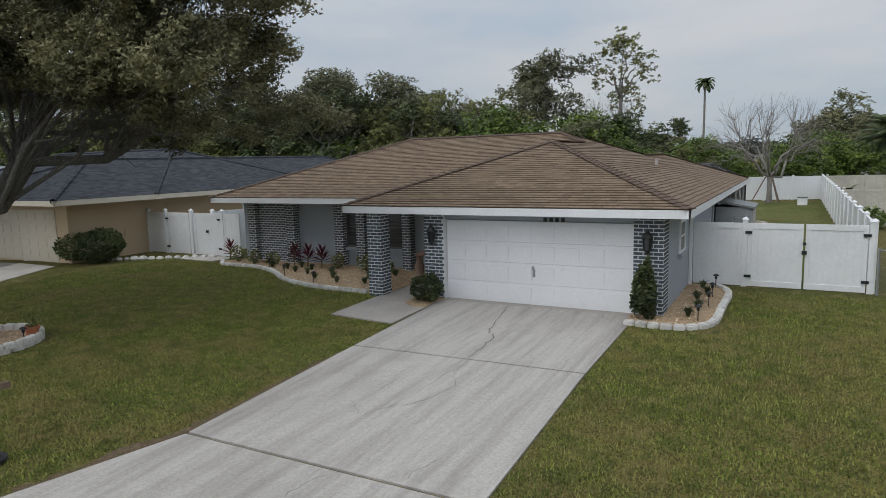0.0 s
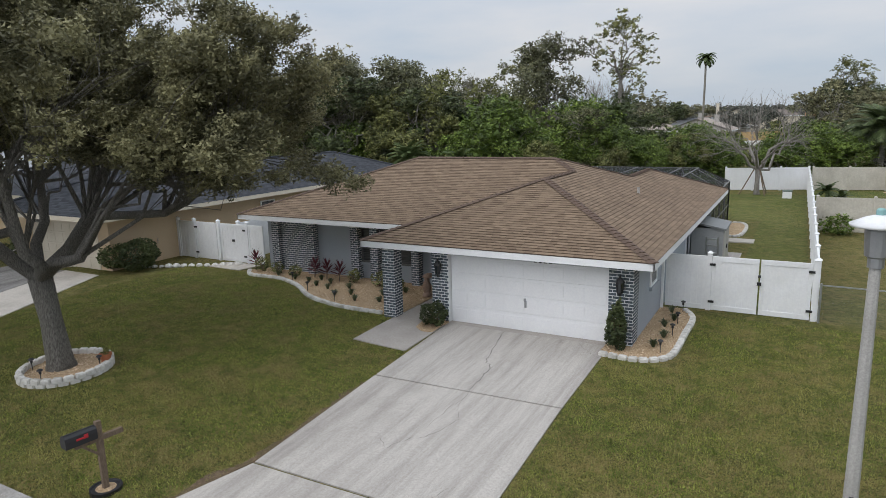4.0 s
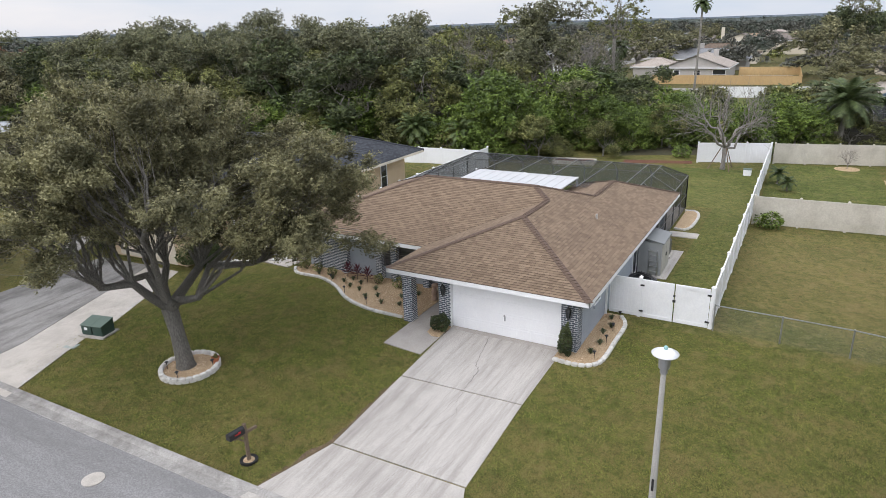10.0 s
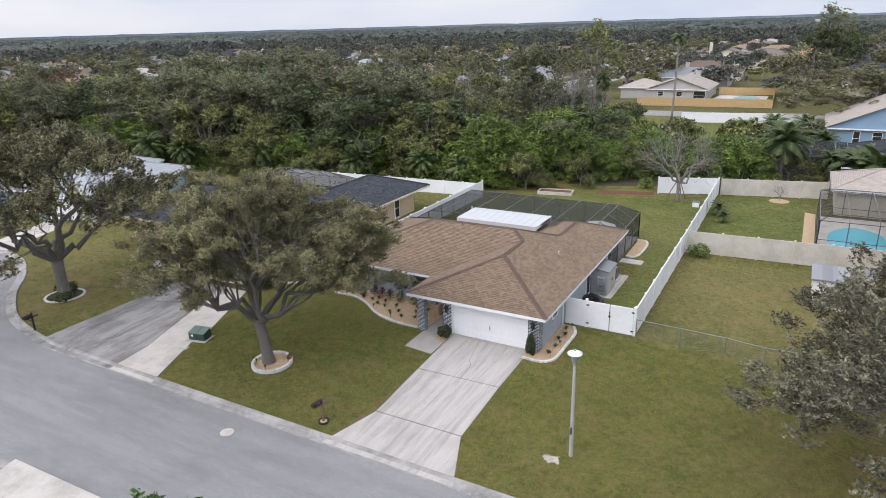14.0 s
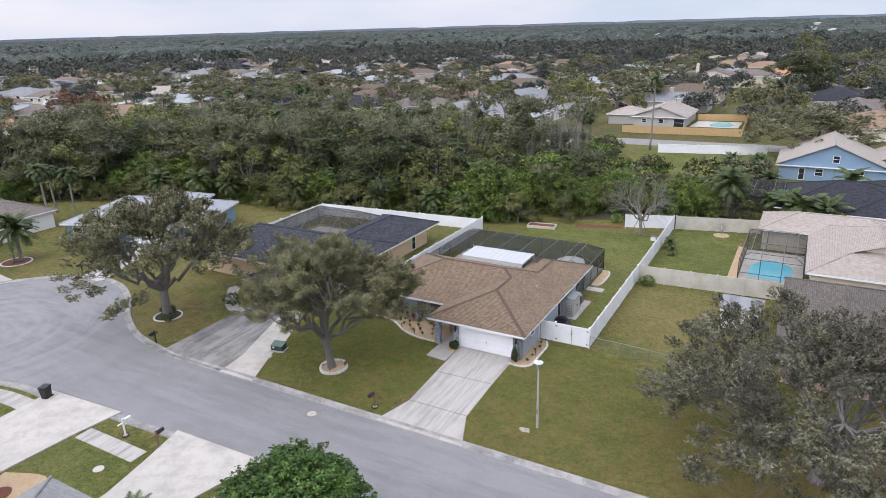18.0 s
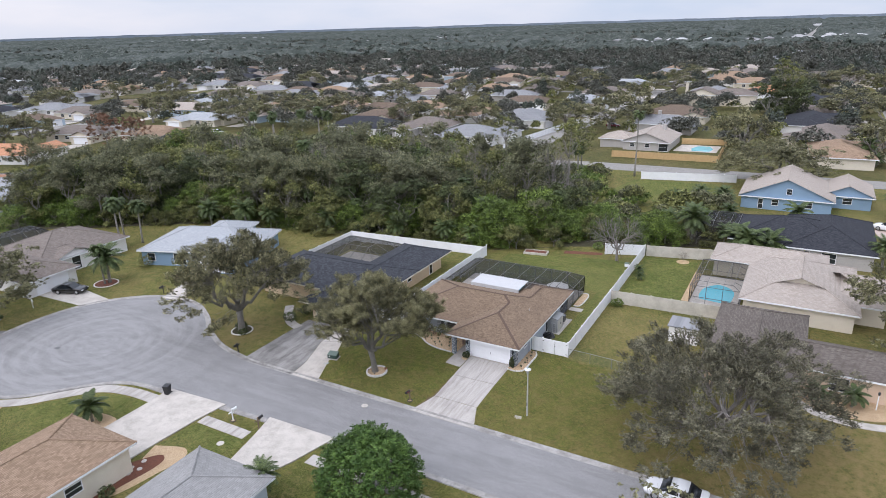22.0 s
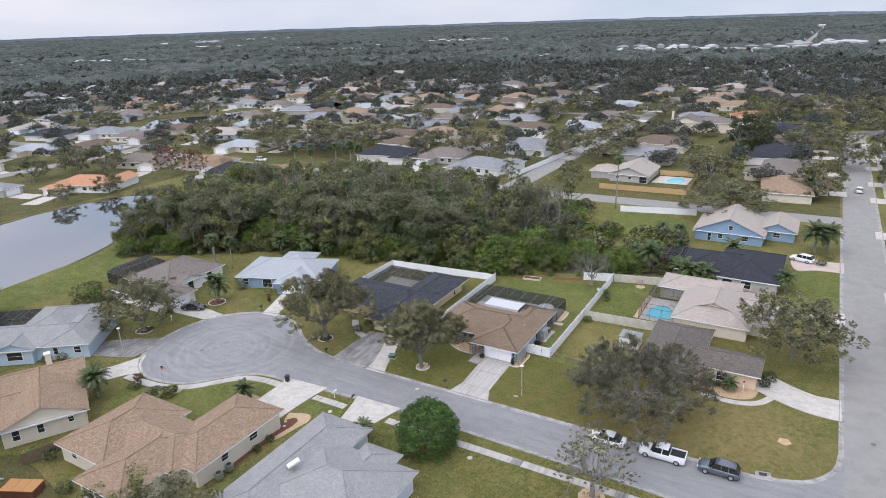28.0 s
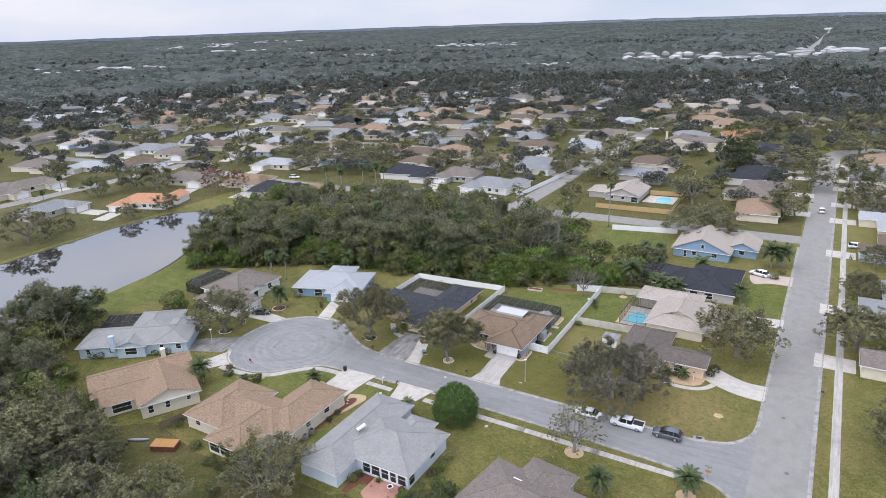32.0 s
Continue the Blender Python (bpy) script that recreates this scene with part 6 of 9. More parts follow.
statue.lathe([(0.03, 0.5), (0.03, 0.95), (0.3, 0.93), (0.26, 1.0), (0.1, 1.08), (0.02, 1.1)], 12, 0.12, 0)
single("garden_statue", statue, surface("aged_terracotta", (0.34, 0.22, 0.16), (0.44, 0.31, 0.24), (0.2, 0.14, 0.11), 20, 3, 0.9, 0.4), "weathered terracotta garden statue under a parasol", "statue", smooth=True, m=pose(-6.95, 2.1, 0.05) @ Matrix.Diagonal((0.8, 0.8, 0.78, 1)))
single("yellow_ornament", Shape().lathe([(0.08, 0), (0.1, 0.1), (0.06, 0.3), (0.09, 0.42), (0.03, 0.55)], 10), plain("yellow_enamel", (0.6, 0.36, 0.03), 0.4), "small yellow garden ornament", "ornament", smooth=True, m=pose(-7.55, 0.75, 0.05))
pot = thing("flower_pot", "terracotta flower pot on the gravel by the oak", "pot", m=pose(-11.85, -6.85, slope(-12, -6.9) + 0.1))
part("pot", Shape().lathe([(0.1, 0), (0.15, 0.22), (0.17, 0.22), (0.17, 0.27), (0.14, 0.27), (0.12, 0.2)], 14), plain("terracotta", (0.42, 0.15, 0.07), 0.8), pot)
part("plant", leaf_mesh("plant", np.random.default_rng(4).normal(size=(60, 3)) * 0.06 + np.array([0, 0, 0.3]), 0.05, LEAF_WOOD, np.random.default_rng(4)), LEAF_WOOD, pot)


# ---- gates ----
def gate(name, label, x, y, spans, posts, hinge, height=1.75):
    """A run of vinyl gate leaves and fixed panels between posts, with black hinges and a latch."""
    g = thing(name, label, "gate", m=pose(x, y, 0))
    for px in posts:
        part("post", Shape().box(px - 0.065, -0.065, -0.15, px + 0.065, 0.065, height + 0.1).add([(px - 0.085, -0.085, height + 0.1), (px + 0.085, -0.085, height + 0.1), (px + 0.085, 0.085, height + 0.1), (px - 0.085, 0.085, height + 0.1), (px, 0, height + 0.18)], [(0, 1, 4), (1, 2, 4), (2, 3, 4), (3, 0, 4), (3, 2, 1, 0)]), VINYL, g)
    for a, b in spans:
        leaf_ = part("gate_leaf", Shape().box(a, -0.03, 0.02, b, 0.03, 0.17), VINYL, g)
        part("top_rail", Shape().box(a, -0.03, height - 0.15, b, 0.03, height), VINYL, leaf_)
        part("stile", Shape().box(a, -0.03, 0.17, a + 0.1, 0.03, height - 0.15), VINYL, leaf_)
        part("stile", Shape().box(b - 0.1, -0.03, 0.17, b, 0.03, height - 0.15), VINYL, leaf_)
        k = max(3, round((b - a - 0.2) / 0.17))
        w = (b - a - 0.2) / k
        plan = [(b - 0.1, 0.015), (a + 0.1, 0.015)]
        for i in range(k):
            u = a + 0.1 + i * w
            plan += [(u, -0.006), (u + 0.006, -0.012), (u + w - 0.006, -0.012), (u + w - 0.001, -0.006)]
        part("board_panel", Shape().prism(plan, 0.17, height - 0.15), VINYL, leaf_)
    for px, z in hinge:
        part("hinge", Shape().box(px - 0.085, -0.085, z - 0.035, px + 0.085, -0.05, z + 0.035), BLACK, g, "black steel hinge")
    return g


gr = gate("side_gate", "white vinyl double gate between the house and the lawn fence", 0.0, 4.45, ((0.72, 1.96), (2.1, 3.43), (3.48, 4.86)), (2.03, 4.95), ((2.12, 0.3), (2.12, 1.5), (4.84, 0.3), (4.84, 1.5)))
part("latch", Shape().box(3.4, -0.09, 0.95, 3.52, -0.03, 1.05).box(3.42, -0.08, 1.2, 3.5, -0.03, 1.27), BLACK, gr)
gl = gate("side_gate", "white vinyl double gate beside the neighbour's wall", 0.0, 3.9, ((-21.7, -20.75), (-20.55, -19.2), (-18.9, -17.3), (-17.2, -16.3)), (-21.74, -20.65, -19.05, -17.25), ((-20.5, 0.3), (-20.5, 1.5), (-17.4, 0.3), (-17.4, 1.5)))
part("latch", Shape().box(-18.15, -0.09, 0.95, -18.05, -0.03, 1.05), BLACK, gl)

# side yard: shed, ladder, air conditioner
shed = thing("garden_shed", "grey resin garden shed with a sloping lid", "shed", m=pose(0.75, 9.6, 0.04))
shed_body = Shape().prism([(0, 0), (1.15, 0), (1.15, 1.9), (0, 1.9)], 0.0, 1.75)
part("body", shed_body, plain("grey_resin", (0.33, 0.34, 0.34), 0.6), shed)
lid = Shape()
lid.add([(-0.06, -0.08, 2.0), (1.25, -0.08, 1.76), (1.25, 2.0, 1.76), (-0.06, 2.0, 2.0), (-0.06, -0.08, 1.93), (1.25, -0.08, 1.69), (1.25, 2.0, 1.69), (-0.06, 2.0, 1.93)], [(0, 1, 2, 3), (7, 6, 5, 4), (0, 4, 5, 1), (1, 5, 6, 2), (2, 6, 7, 3), (3, 7, 4, 0)])
part("lid", lid, plain("dark_grey_resin", (0.2, 0.21, 0.21), 0.6), shed)
for y0 in (0.05, 0.97):
    part("door", Shape().box(1.15, y0, 0.08, 1.19, y0 + 0.88, 1.66), plain("beige_resin", (0.42, 0.40, 0.36), 0.6), shed)
part("handle", Shape().box(1.19, 0.86, 0.85, 1.23, 1.04, 1.0), BLACK, shed)
ladder = thing("step_ladder", "aluminium ladder leaning on the shed", "ladder", m=pose(1.35, 9.45, 0.04, 12, 0, 0))
for x in (0, 0.42):
    part("rail", Shape().box(x - 0.03, -0.02, 0, x + 0.03, 0.02, 1.55), ALU, ladder)
for z in (0.25, 0.55, 0.85, 1.15, 1.42):
    part("rung", Shape().box(0.03, -0.025, z, 0.39, 0.025, z + 0.05), ALU, ladder)
ac = thing("air_conditioner", "dark grey round-topped air conditioner unit beside the wall", "air conditioner", m=pose(1.35, 12.9, 0.06))
part("casing", Shape().box(-0.4, -0.4, 0.08, 0.4, 0.4, 0.9), DARK_ALU, ac, bevel=0.05)
part("fan_grille", Shape().lathe([(0.34, 0.9), (0.3, 0.95), (0.05, 0.97)], 16), STEEL, ac)
part("pad", Shape().box(-0.5, -0.5, -0.05, 0.5, 0.5, 0.08), CONCRETE_PALE, ac)
heap = Shape()
g_ = random.Random(2)
heap.lathe([(0.75, 0), (0.7, 0.22), (0.5, 0.42), (0.2, 0.55), (0.02, 0.58)], 12)
heap.v = [(x + g_.uniform(-0.1, 0.1), y * 0.7 + g_.uniform(-0.1, 0.1), max(0, z + g_.uniform(-0.07, 0.07))) for x, y, z in heap.v]
single("tarpaulin", heap, plain("black_plastic", (0.015, 0.015, 0.016), 0.3), "crumpled black tarpaulin heaped by the shed", "tarpaulin", m=pose(1.25, 8.3, 0.0))
slab("shed_pad", [(0.7, 9.3), (2.25, 9.3), (2.3, 14.0), (0.7, 14.0)], CONCRETE, 0.035, "concrete strip under the shed", "path")
slab("step_pad", [(0.9, 16.6), (2.6, 16.6), (2.6, 17.6), (0.9, 17.6)], CONCRETE_PALE, 0.05, "pale stepping slab by the pool cage", "path")
CBED = smooth_line([(1.0, 18.2), (1.7, 18.2), (1.95, 19.4), (1.95, 21.6), (1.6, 22.6), (1.0, 22.6)], 6)
slab("cage_bed", CBED, GRAVEL, 0.05, "narrow gravel bed along the pool cage", "bed")
edging("bed_edging", "white edging blocks along the pool cage bed", CBED)


# ---- things along the street ----
def street_lamp(x, y, label):
    """A concrete pole with a white disc lantern."""
    z = slope(x, y)
    t = thing("street_lamp", label, "street lamp", "street lamps", pose(x, y, z))
    part("pole", Shape().tube([(0, 0, -0.1), (0, 0, 4.55)], [0.1, 0.062], 8), LAMP_POLE, t)
    part("access_plate", Shape().box(-0.03, -0.118, 1.15, 0.03, -0.1, 1.5), BLACK, t)
    part("collar", Shape().lathe([(0.09, 4.5), (0.09, 4.62), (0.13, 4.64), (0.15, 4.95), (0.13, 4.99)], 14), STEEL, t)
    part("shade", Shape().lathe([(0.13, 4.97), (0.31, 5.0), (0.32, 5.03), (0.15, 5.11), (0.05, 5.14)], 22), ROOF_WHITE, t, smooth=True)
    part("photocell", Shape().lathe([(0.05, 5.12), (0.05, 5.2), (0.03, 5.22)], 10), plain("pale_teal_plastic", (0.25, 0.45, 0.45), 0.5), t)
    return t


street_lamp(5.2, -7.9, "concrete street lamp with a white disc shade on the lawn")
street_lamp(-62.7, -27.2, "concrete street lamp with a white disc shade by the circle")
street_lamp(-29.5, 104.5 + 5.2, "concrete street lamp by the far side street")
r_ = random.Random(4)
slab("pole_patch", [(4.55 + r_.uniform(0.22, 0.5) * math.cos(k * math.pi / 9), -8.5 + r_.uniform(0.15, 0.42) * math.sin(k * math.pi / 9)) for k in range(18)], CONCRETE_PALE, 0.012, "spilt pale concrete patch by the lamp pole", "patch", thick=0.03)


def post_mailbox(x, y, turn, box_mat, post_mat, label, flag=True, tray=True):
    """A post with an arm and a round-topped mailbox."""
    t = thing("mailbox", label, "mailbox", "mailboxes", pose(x, y, slope(x, y), 0, 0, turn))
    part("post", Shape().box(-0.05, -0.05, -0.1, 0.05, 0.05, 1.35), post_mat, t, bevel=0.008)
    part("arm", Shape().box(-0.04, -0.42, 0.98, 0.04, 0.42, 1.07), post_mat, t, bevel=0.006)
    part("brace", Shape().tube([(0, -0.03, 0.72), (0, -0.3, 0.98)], [0.03, 0.03], 4), post_mat, t)
    s = Shape()
    prof = [(-0.1, 0), (0.1, 0), (0.1, 0.13), (0.085, 0.185), (0.05, 0.22), (0, 0.232), (-0.05, 0.22), (-0.085, 0.185), (-0.1, 0.13)]
    n = len(prof)
    s.add([(a, -0.6, 1.07 + b) for a, b in prof] + [(a, -0.06, 1.07 + b) for a, b in prof], [tuple(range(n)), tuple(range(2 * n - 1, n - 1, -1))] + [(i, n + i, n + (i + 1) % n, (i + 1) % n) for i in range(n)])
    bx = part("box", s, box_mat, t)
    if flag:
        part("flag", Shape().box(0.1, -0.42, 1.17, 0.115, -0.25, 1.2).box(0.1, -0.29, 1.165, 0.115, -0.22, 1.235), RED, bx, "red signal flag")
    if tray:
        part("base_ring", Shape().lathe([(0.28, 0.0), (0.28, 0.07), (0.25, 0.07), (0.24, 0.05)], 18), BLACK, t)
        part("base_gravel", Shape().lathe([(0.24, 0.0), (0.24, 0.045), (0.05, 0.06)], 18), GRAVEL, t)
    return t


post_mailbox(-6.35, -10.65, -8, BLACK, WOOD, "black mailbox with a red flag on a wooden post")
post_mailbox(-29.9, -11.0, 10, BLACK, BLACK, "black mailbox on a slim black post", False, False)
post_mailbox(-19.9, -21.4, 180, ROOF_WHITE, ROOF_WHITE, "white mailbox on a white post", False)
post_mailbox(-16.6, -21.3, 180, BLACK, WOOD, "black mailbox on a leaning wooden post", False, False)
post_mailbox(-53.5, -2.6, 10, BLACK, BLACK, "black mailbox beside the turning circle", False, False)
post_mailbox(-66.2, -14.2, 70, ROOF_WHITE, ROOF_WHITE, "white mailbox on a post by the circle", False, False)
post_mailbox(56.3, 44, -90, BLACK, WOOD, "black mailbox beside the straight street", False, False)
post_mailbox(56.3, 12, -90, BLACK, WOOD, "black mailbox beside the straight street", False, False)

bin_ = thing("wheelie_bin", "black wheeled rubbish bin at the kerb", "bin", m=pose(-29.8, -21.0, -0.3, 0, 0, 20))
bs = Shape()
bs.add([(-0.24, -0.28, 0.05), (0.24, -0.28, 0.05), (0.24, 0.28, 0.05), (-0.24, 0.28, 0.05), (-0.3, -0.36, 0.98), (0.3, -0.36, 0.98), (0.3, 0.36, 0.98), (-0.3, 0.36, 0.98)], [(3, 2, 1, 0), (4, 5, 6, 7), (0, 1, 5, 4), (1, 2, 6, 5), (2, 3, 7, 6), (3, 0, 4, 7)])
part("body", bs, BLACK, bin_, bevel=0.03)
part("lid", Shape().box(-0.33, -0.4, 0.98, 0.33, 0.38, 1.06), BLACK, bin_, bevel=0.02)
for x in (-0.27, 0.27):
    part("wheel", Shape().tube([(x - 0.03, 0.3, 0.1), (x + 0.03, 0.3, 0.1)], [0.1, 0.1], 12), BLACK, bin_)

ub = thing("utility_box", "green steel transformer box on a concrete pad", "utility box", m=pose(-18.9, -7.1, slope(-18.9, -7.1), 0, 0, 12) @ Matrix.Diagonal((0.8, 0.8, 0.85, 1)))
part("pad", Shape().box(-0.85, -0.62, -0.05, 0.85, 0.62, 0.08), CONCRETE, ub)
for x in (-0.36, 0.36):
    b = Shape()
    b.add([(x - 0.34, -0.45, 0.08), (x + 0.34, -0.45, 0.08), (x + 0.34, 0.45, 0.08), (x - 0.34, 0.45, 0.08), (x - 0.34, -0.45, 0.62), (x + 0.34, -0.45, 0.62), (x + 0.34, 0.45, 0.8), (x - 0.34, 0.45, 0.8)], [(3, 2, 1, 0), (4, 5, 6, 7), (0, 1, 5, 4), (1, 2, 6, 5), (2, 3, 7, 6), (3, 0, 4, 7)])
    part("cabinet", b, TEAL, ub, bevel=0.02)
    part("cover", Shape().add([(x - 0.35, -0.5, 0.63), (x + 0.35, -0.5, 0.63), (x + 0.35, 0.47, 0.815), (x - 0.35, 0.47, 0.815), (x - 0.35, -0.5, 0.60), (x + 0.35, -0.5, 0.60), (x + 0.35, 0.47, 0.785), (x - 0.35, 0.47, 0.785)], [(0, 1, 2, 3), (7, 6, 5, 4), (0, 4, 5, 1), (1, 5, 6, 2), (2, 6, 7, 3), (3, 7, 4, 0)]), TEAL_TOP, ub)
part("label_plate", Shape().box(-0.48, -0.462, 0.35, -0.28, -0.452, 0.5), ROOF_WHITE, ub)
single("meter_lid", Shape().box(-0.3, -0.22, -0.02, 0.3, 0.22, 0.03), plain("grey_green_lid", (0.33, 0.38, 0.36), 0.6), "grey-green valve box lid set in the lawn", "lid", bevel=0.02, m=pose(-18.9, -8.4, slope(-18.9, -8.4), 0, 0, 15))
for x, y, r in ((-9.95, -13.45, 0.33), (-51, -20, 0.33), (50.5, 2, 0.35), (52.2, -14, 0.35)):
    single("manhole_cover", Shape().lathe([(r, -0.02), (r, 0.006), (r - 0.04, 0.01), (0.03, 0.01)], 20), CONCRETE_PALE if x == -9.95 else plain("cast_iron", (0.12, 0.12, 0.12), 0.6), "pale worn patch over a street cover" if x == -9.95 else "round iron street cover in the asphalt", "cover", m=pose(x, y, slope(x, y) + (0.03 if x < 40 else 0.06)))
inlet = thing("storm_drain", "concrete storm drain inlet with an iron grate at the kerb", "drain", m=pose(38.6, -10.9, slope(38, -10.9), 0, 0, 12))
part("box", Shape().box(-0.9, -0.55, -0.1, 0.9, 0.55, 0.09), CURB, inlet)
part("grate", Shape().box(-0.45, -0.3, 0.09, 0.45, 0.3, 0.11), BLACK, inlet)

# flagpole by the circle
fp = thing("flagpole", "slim flagpole with a striped flag by the turning circle", "flag", m=pose(-46.1, -31.6, -0.32))
part("pole", Shape().tube([(0, 0, 0), (0, 0, 4.2)], [0.03, 0.02], 8), ALU, fp)
for i in range(7):
    fl = Shape()
    for k in range(7):
        x = 0.02 + k * 0.16
        y = 0.1 * math.sin(k * 1.1)
        fl.v += [(x, y, 4.05 - i * 0.1), (x, y, 3.95 - i * 0.1)]
    fl.f = [(2 * k, 2 * k + 1, 2 * k + 3, 2 * k + 2) for k in range(6)]
    part("stripe", fl, RED if i % 2 == 0 else ROOF_WHITE, fp)
part("canton", Shape().add([(0.02, -0.012, 4.06), (0.5, 0.04, 4.06), (0.5, 0.04, 3.68), (0.02, -0.012, 3.68)], [(3, 2, 1, 0)]).add([(0.02, 0.03, 4.06), (0.5, 0.1, 4.06), (0.5, 0.1, 3.68), (0.02, 0.03, 3.68)], [(0, 1, 2, 3)]), plain("navy_cloth", (0.02, 0.03, 0.12), 0.8), fp)

sg = thing("street_sign", "green street name sign with an orange board on a post", "sign", m=pose(41.7, -21.6, -0.32))
part("post", Shape().tube([(0, 0, 0), (0, 0, 2.9)], [0.035, 0.035], 8), STEEL, sg)
p1 = part("name_plate", Shape().box(-0.45, -0.01, 2.65, 0.45, 0.01, 2.85), plain("sign_green", (0.01, 0.16, 0.08), 0.4), sg)
part("letter_bars", Shape().box(-0.35, -0.016, 2.71, 0.35, -0.01, 2.79), ROOF_WHITE, p1)
p2 = part("name_plate", Shape().box(-0.01, -0.45, 2.87, 0.01, 0.45, 3.07), plain("sign_green_2", (0.01, 0.16, 0.08), 0.4), sg)
part("letter_bars", Shape().box(0.01, -0.35, 2.93, 0.016, 0.35, 3.01), ROOF_WHITE, p2)
part("notice_board", Shape().box(-0.4, -0.02, 1.7, 0.4, 0.0, 2.05), plain("sign_orange", (0.6, 0.22, 0.02), 0.5), sg)


# ---- cars ----
TYRE = plain("tyre_rubber", (0.02, 0.02, 0.021), 0.85)
CAR_GLASS = glass_dark("car_glass", (0.012, 0.014, 0.016))
LAMP_RED = plain("tail_lamp", (0.35, 0.01, 0.015), 0.25)
LAMP_CLEAR = plain("head_lamp", (0.7, 0.72, 0.74), 0.15)


def paint(name, col, metal=0.0):
    m, nt, s = nodes_of(name)
    s.inputs["Base Color"].default_value, s.inputs["Roughness"].default_value, s.inputs["Metallic"].default_value = (*col, 1), 0.25, metal
    s.inputs["Coat Weight"].default_value = 0.6
    return m


def loft(sections):
    """A closed skin over cross sections of equal length."""
    s, n = Shape(), len(sections[0])
    for c in sections:
        s.v += c
    for i in range(len(sections) - 1):
        for j in range(n):
            a, b = i * n + j, i * n + (j + 1) % n
            s.f.append((a, b, b + n, a + n))
    s.f += [tuple(range(n - 1, -1, -1)), tuple((len(sections) - 1) * n + j for j in range(n))]
    return s


def car(name, label, kind, mat, x, y, turn, z=None, group="parked cars"):
    """A car facing along +x: lofted body, glass cabin, roof, wheels with rims, lamps and mirrors."""
    L, wid, ht = {"sedan": (4.8, 1.84, 1.44), "suv": (4.9, 1.95, 1.75), "pickup": (5.8, 2.0, 1.85)}[kind]
    t = thing(name, label, "car", group, pose(x, y, slope(x, y) + 0.03 if z is None else z, 0, 0, turn))
    w, belt = wid / 2, 0.62 * ht
    nose = 0.52 * ht

    def ring(px, hw, zb, zt):
        return [(px, -hw * 0.9, zb), (px, -hw, zb + 0.18), (px, -hw, zt - 0.16), (px, -hw * 0.93, zt - 0.03), (px, -hw * 0.7, zt), (px, hw * 0.7, zt), (px, hw * 0.93, zt - 0.03), (px, hw, zt - 0.16), (px, hw, zb + 0.18), (px, hw * 0.9, zb)]
    f, r = L / 2, -L / 2
    rear_z = belt if kind != "sedan" else belt * 1.02
    part("body", loft([ring(f, w * 0.72, 0.32, nose * 0.82), ring(f - 0.12, w * 0.9, 0.24, nose * 0.97), ring(f - 0.5, w, 0.22, nose * 1.06), ring(f - 1.25, w, 0.22, belt), ring(0, w, 0.22, belt), ring(r + 0.9, w, 0.22, rear_z), ring(r + 0.2, w * 0.97, 0.25, rear_z * 0.99), ring(r, w * 0.88, 0.34, rear_z * 0.92)]), mat, t, smooth=True)

    def top(px, hw, zt):
        return [(px, -hw, belt - 0.03), (px, -hw * 0.86, zt - 0.05), (px, -hw * 0.7, zt), (px, hw * 0.7, zt), (px, hw * 0.86, zt - 0.05), (px, hw, belt - 0.03)]
    if kind == "sedan":
        st = [(f - 1.25, 0.03, 0), (f - 2.0, ht - belt - 0.08, 1), (f - 2.6, ht - belt, 1), (r + 1.45, ht - belt - 0.04, 1), (r + 0.6, 0.03, 0)]
    elif kind == "suv":
        st = [(f - 1.25, 0.03, 0), (f - 1.95, ht - belt - 0.08, 1), (f - 2.6, ht - belt, 1), (r + 0.55, ht - belt - 0.05, 1), (r + 0.12, 0.03, 0)]
    else:
        st = [(f - 1.5, 0.03, 0), (f - 2.1, ht - belt - 0.06, 1), (f - 2.5, ht - belt, 1), (r + 2.1, ht - belt - 0.03, 1), (r + 1.95, 0.03, 0)]
    part("glasshouse", loft([top(px, w * 0.95, belt + h) for px, h, _ in st]), CAR_GLASS, t, "dark tinted car windows", smooth=False)
    hi = [(px, h) for px, h, k in st if k]
    part("roof_panel", loft([[(px, -w * 0.8, belt + h - 0.03), (px, -w * 0.66, belt + h + 0.012), (px, w * 0.66, belt + h + 0.012), (px, w * 0.8, belt + h - 0.03)] for px, h in hi]), mat, t, smooth=True)
    for px in ([f - 2.75] if kind != "pickup" else [f - 3.0]) + ([r + 1.3] if kind == "suv" else []):
        for sg_ in (-1, 1):
            part("pillar", Shape().add([(px, sg_ * w * 0.955, belt - 0.02), (px + 0.09, sg_ * w * 0.955, belt - 0.02), (px + 0.07, sg_ * w * 0.83, ht - 0.04), (px - 0.02, sg_ * w * 0.83, ht - 0.04)], [(0, 1, 2, 3)]), mat, t)
    if kind == "pickup":
        bed = Shape().box(r + 0.1, -w * 0.82, belt - 0.02, r + 1.9, w * 0.82, belt + 0.008)
        part("cargo_bed", bed, BLACK, t)
        for q in ((r + 0.02, -w * 0.95, r + 1.95, -w * 0.82), (r + 0.02, w * 0.82, r + 1.95, w * 0.95), (r, -w * 0.82, r + 0.1, w * 0.82)):
            part("bed_rail", Shape().box(q[0], q[1], belt - 0.05, q[2], q[3], belt + 0.14), mat, t)
    wr = 0.34 if kind == "sedan" else 0.38
    for px in (f - 0.95, r + 1.0):
        for sg_ in (-1, 1):
            wh = part("wheel", Shape().tube([(px, sg_ * (w - 0.2), wr), (px, sg_ * (w + 0.012), wr)], [wr, wr * 0.97], 18), TYRE, t)
            part("rim", Shape().tube([(px, sg_ * (w - 0.05), wr), (px, sg_ * (w + 0.02), wr)], [wr * 0.66, wr * 0.6], 14), ALU, wh)
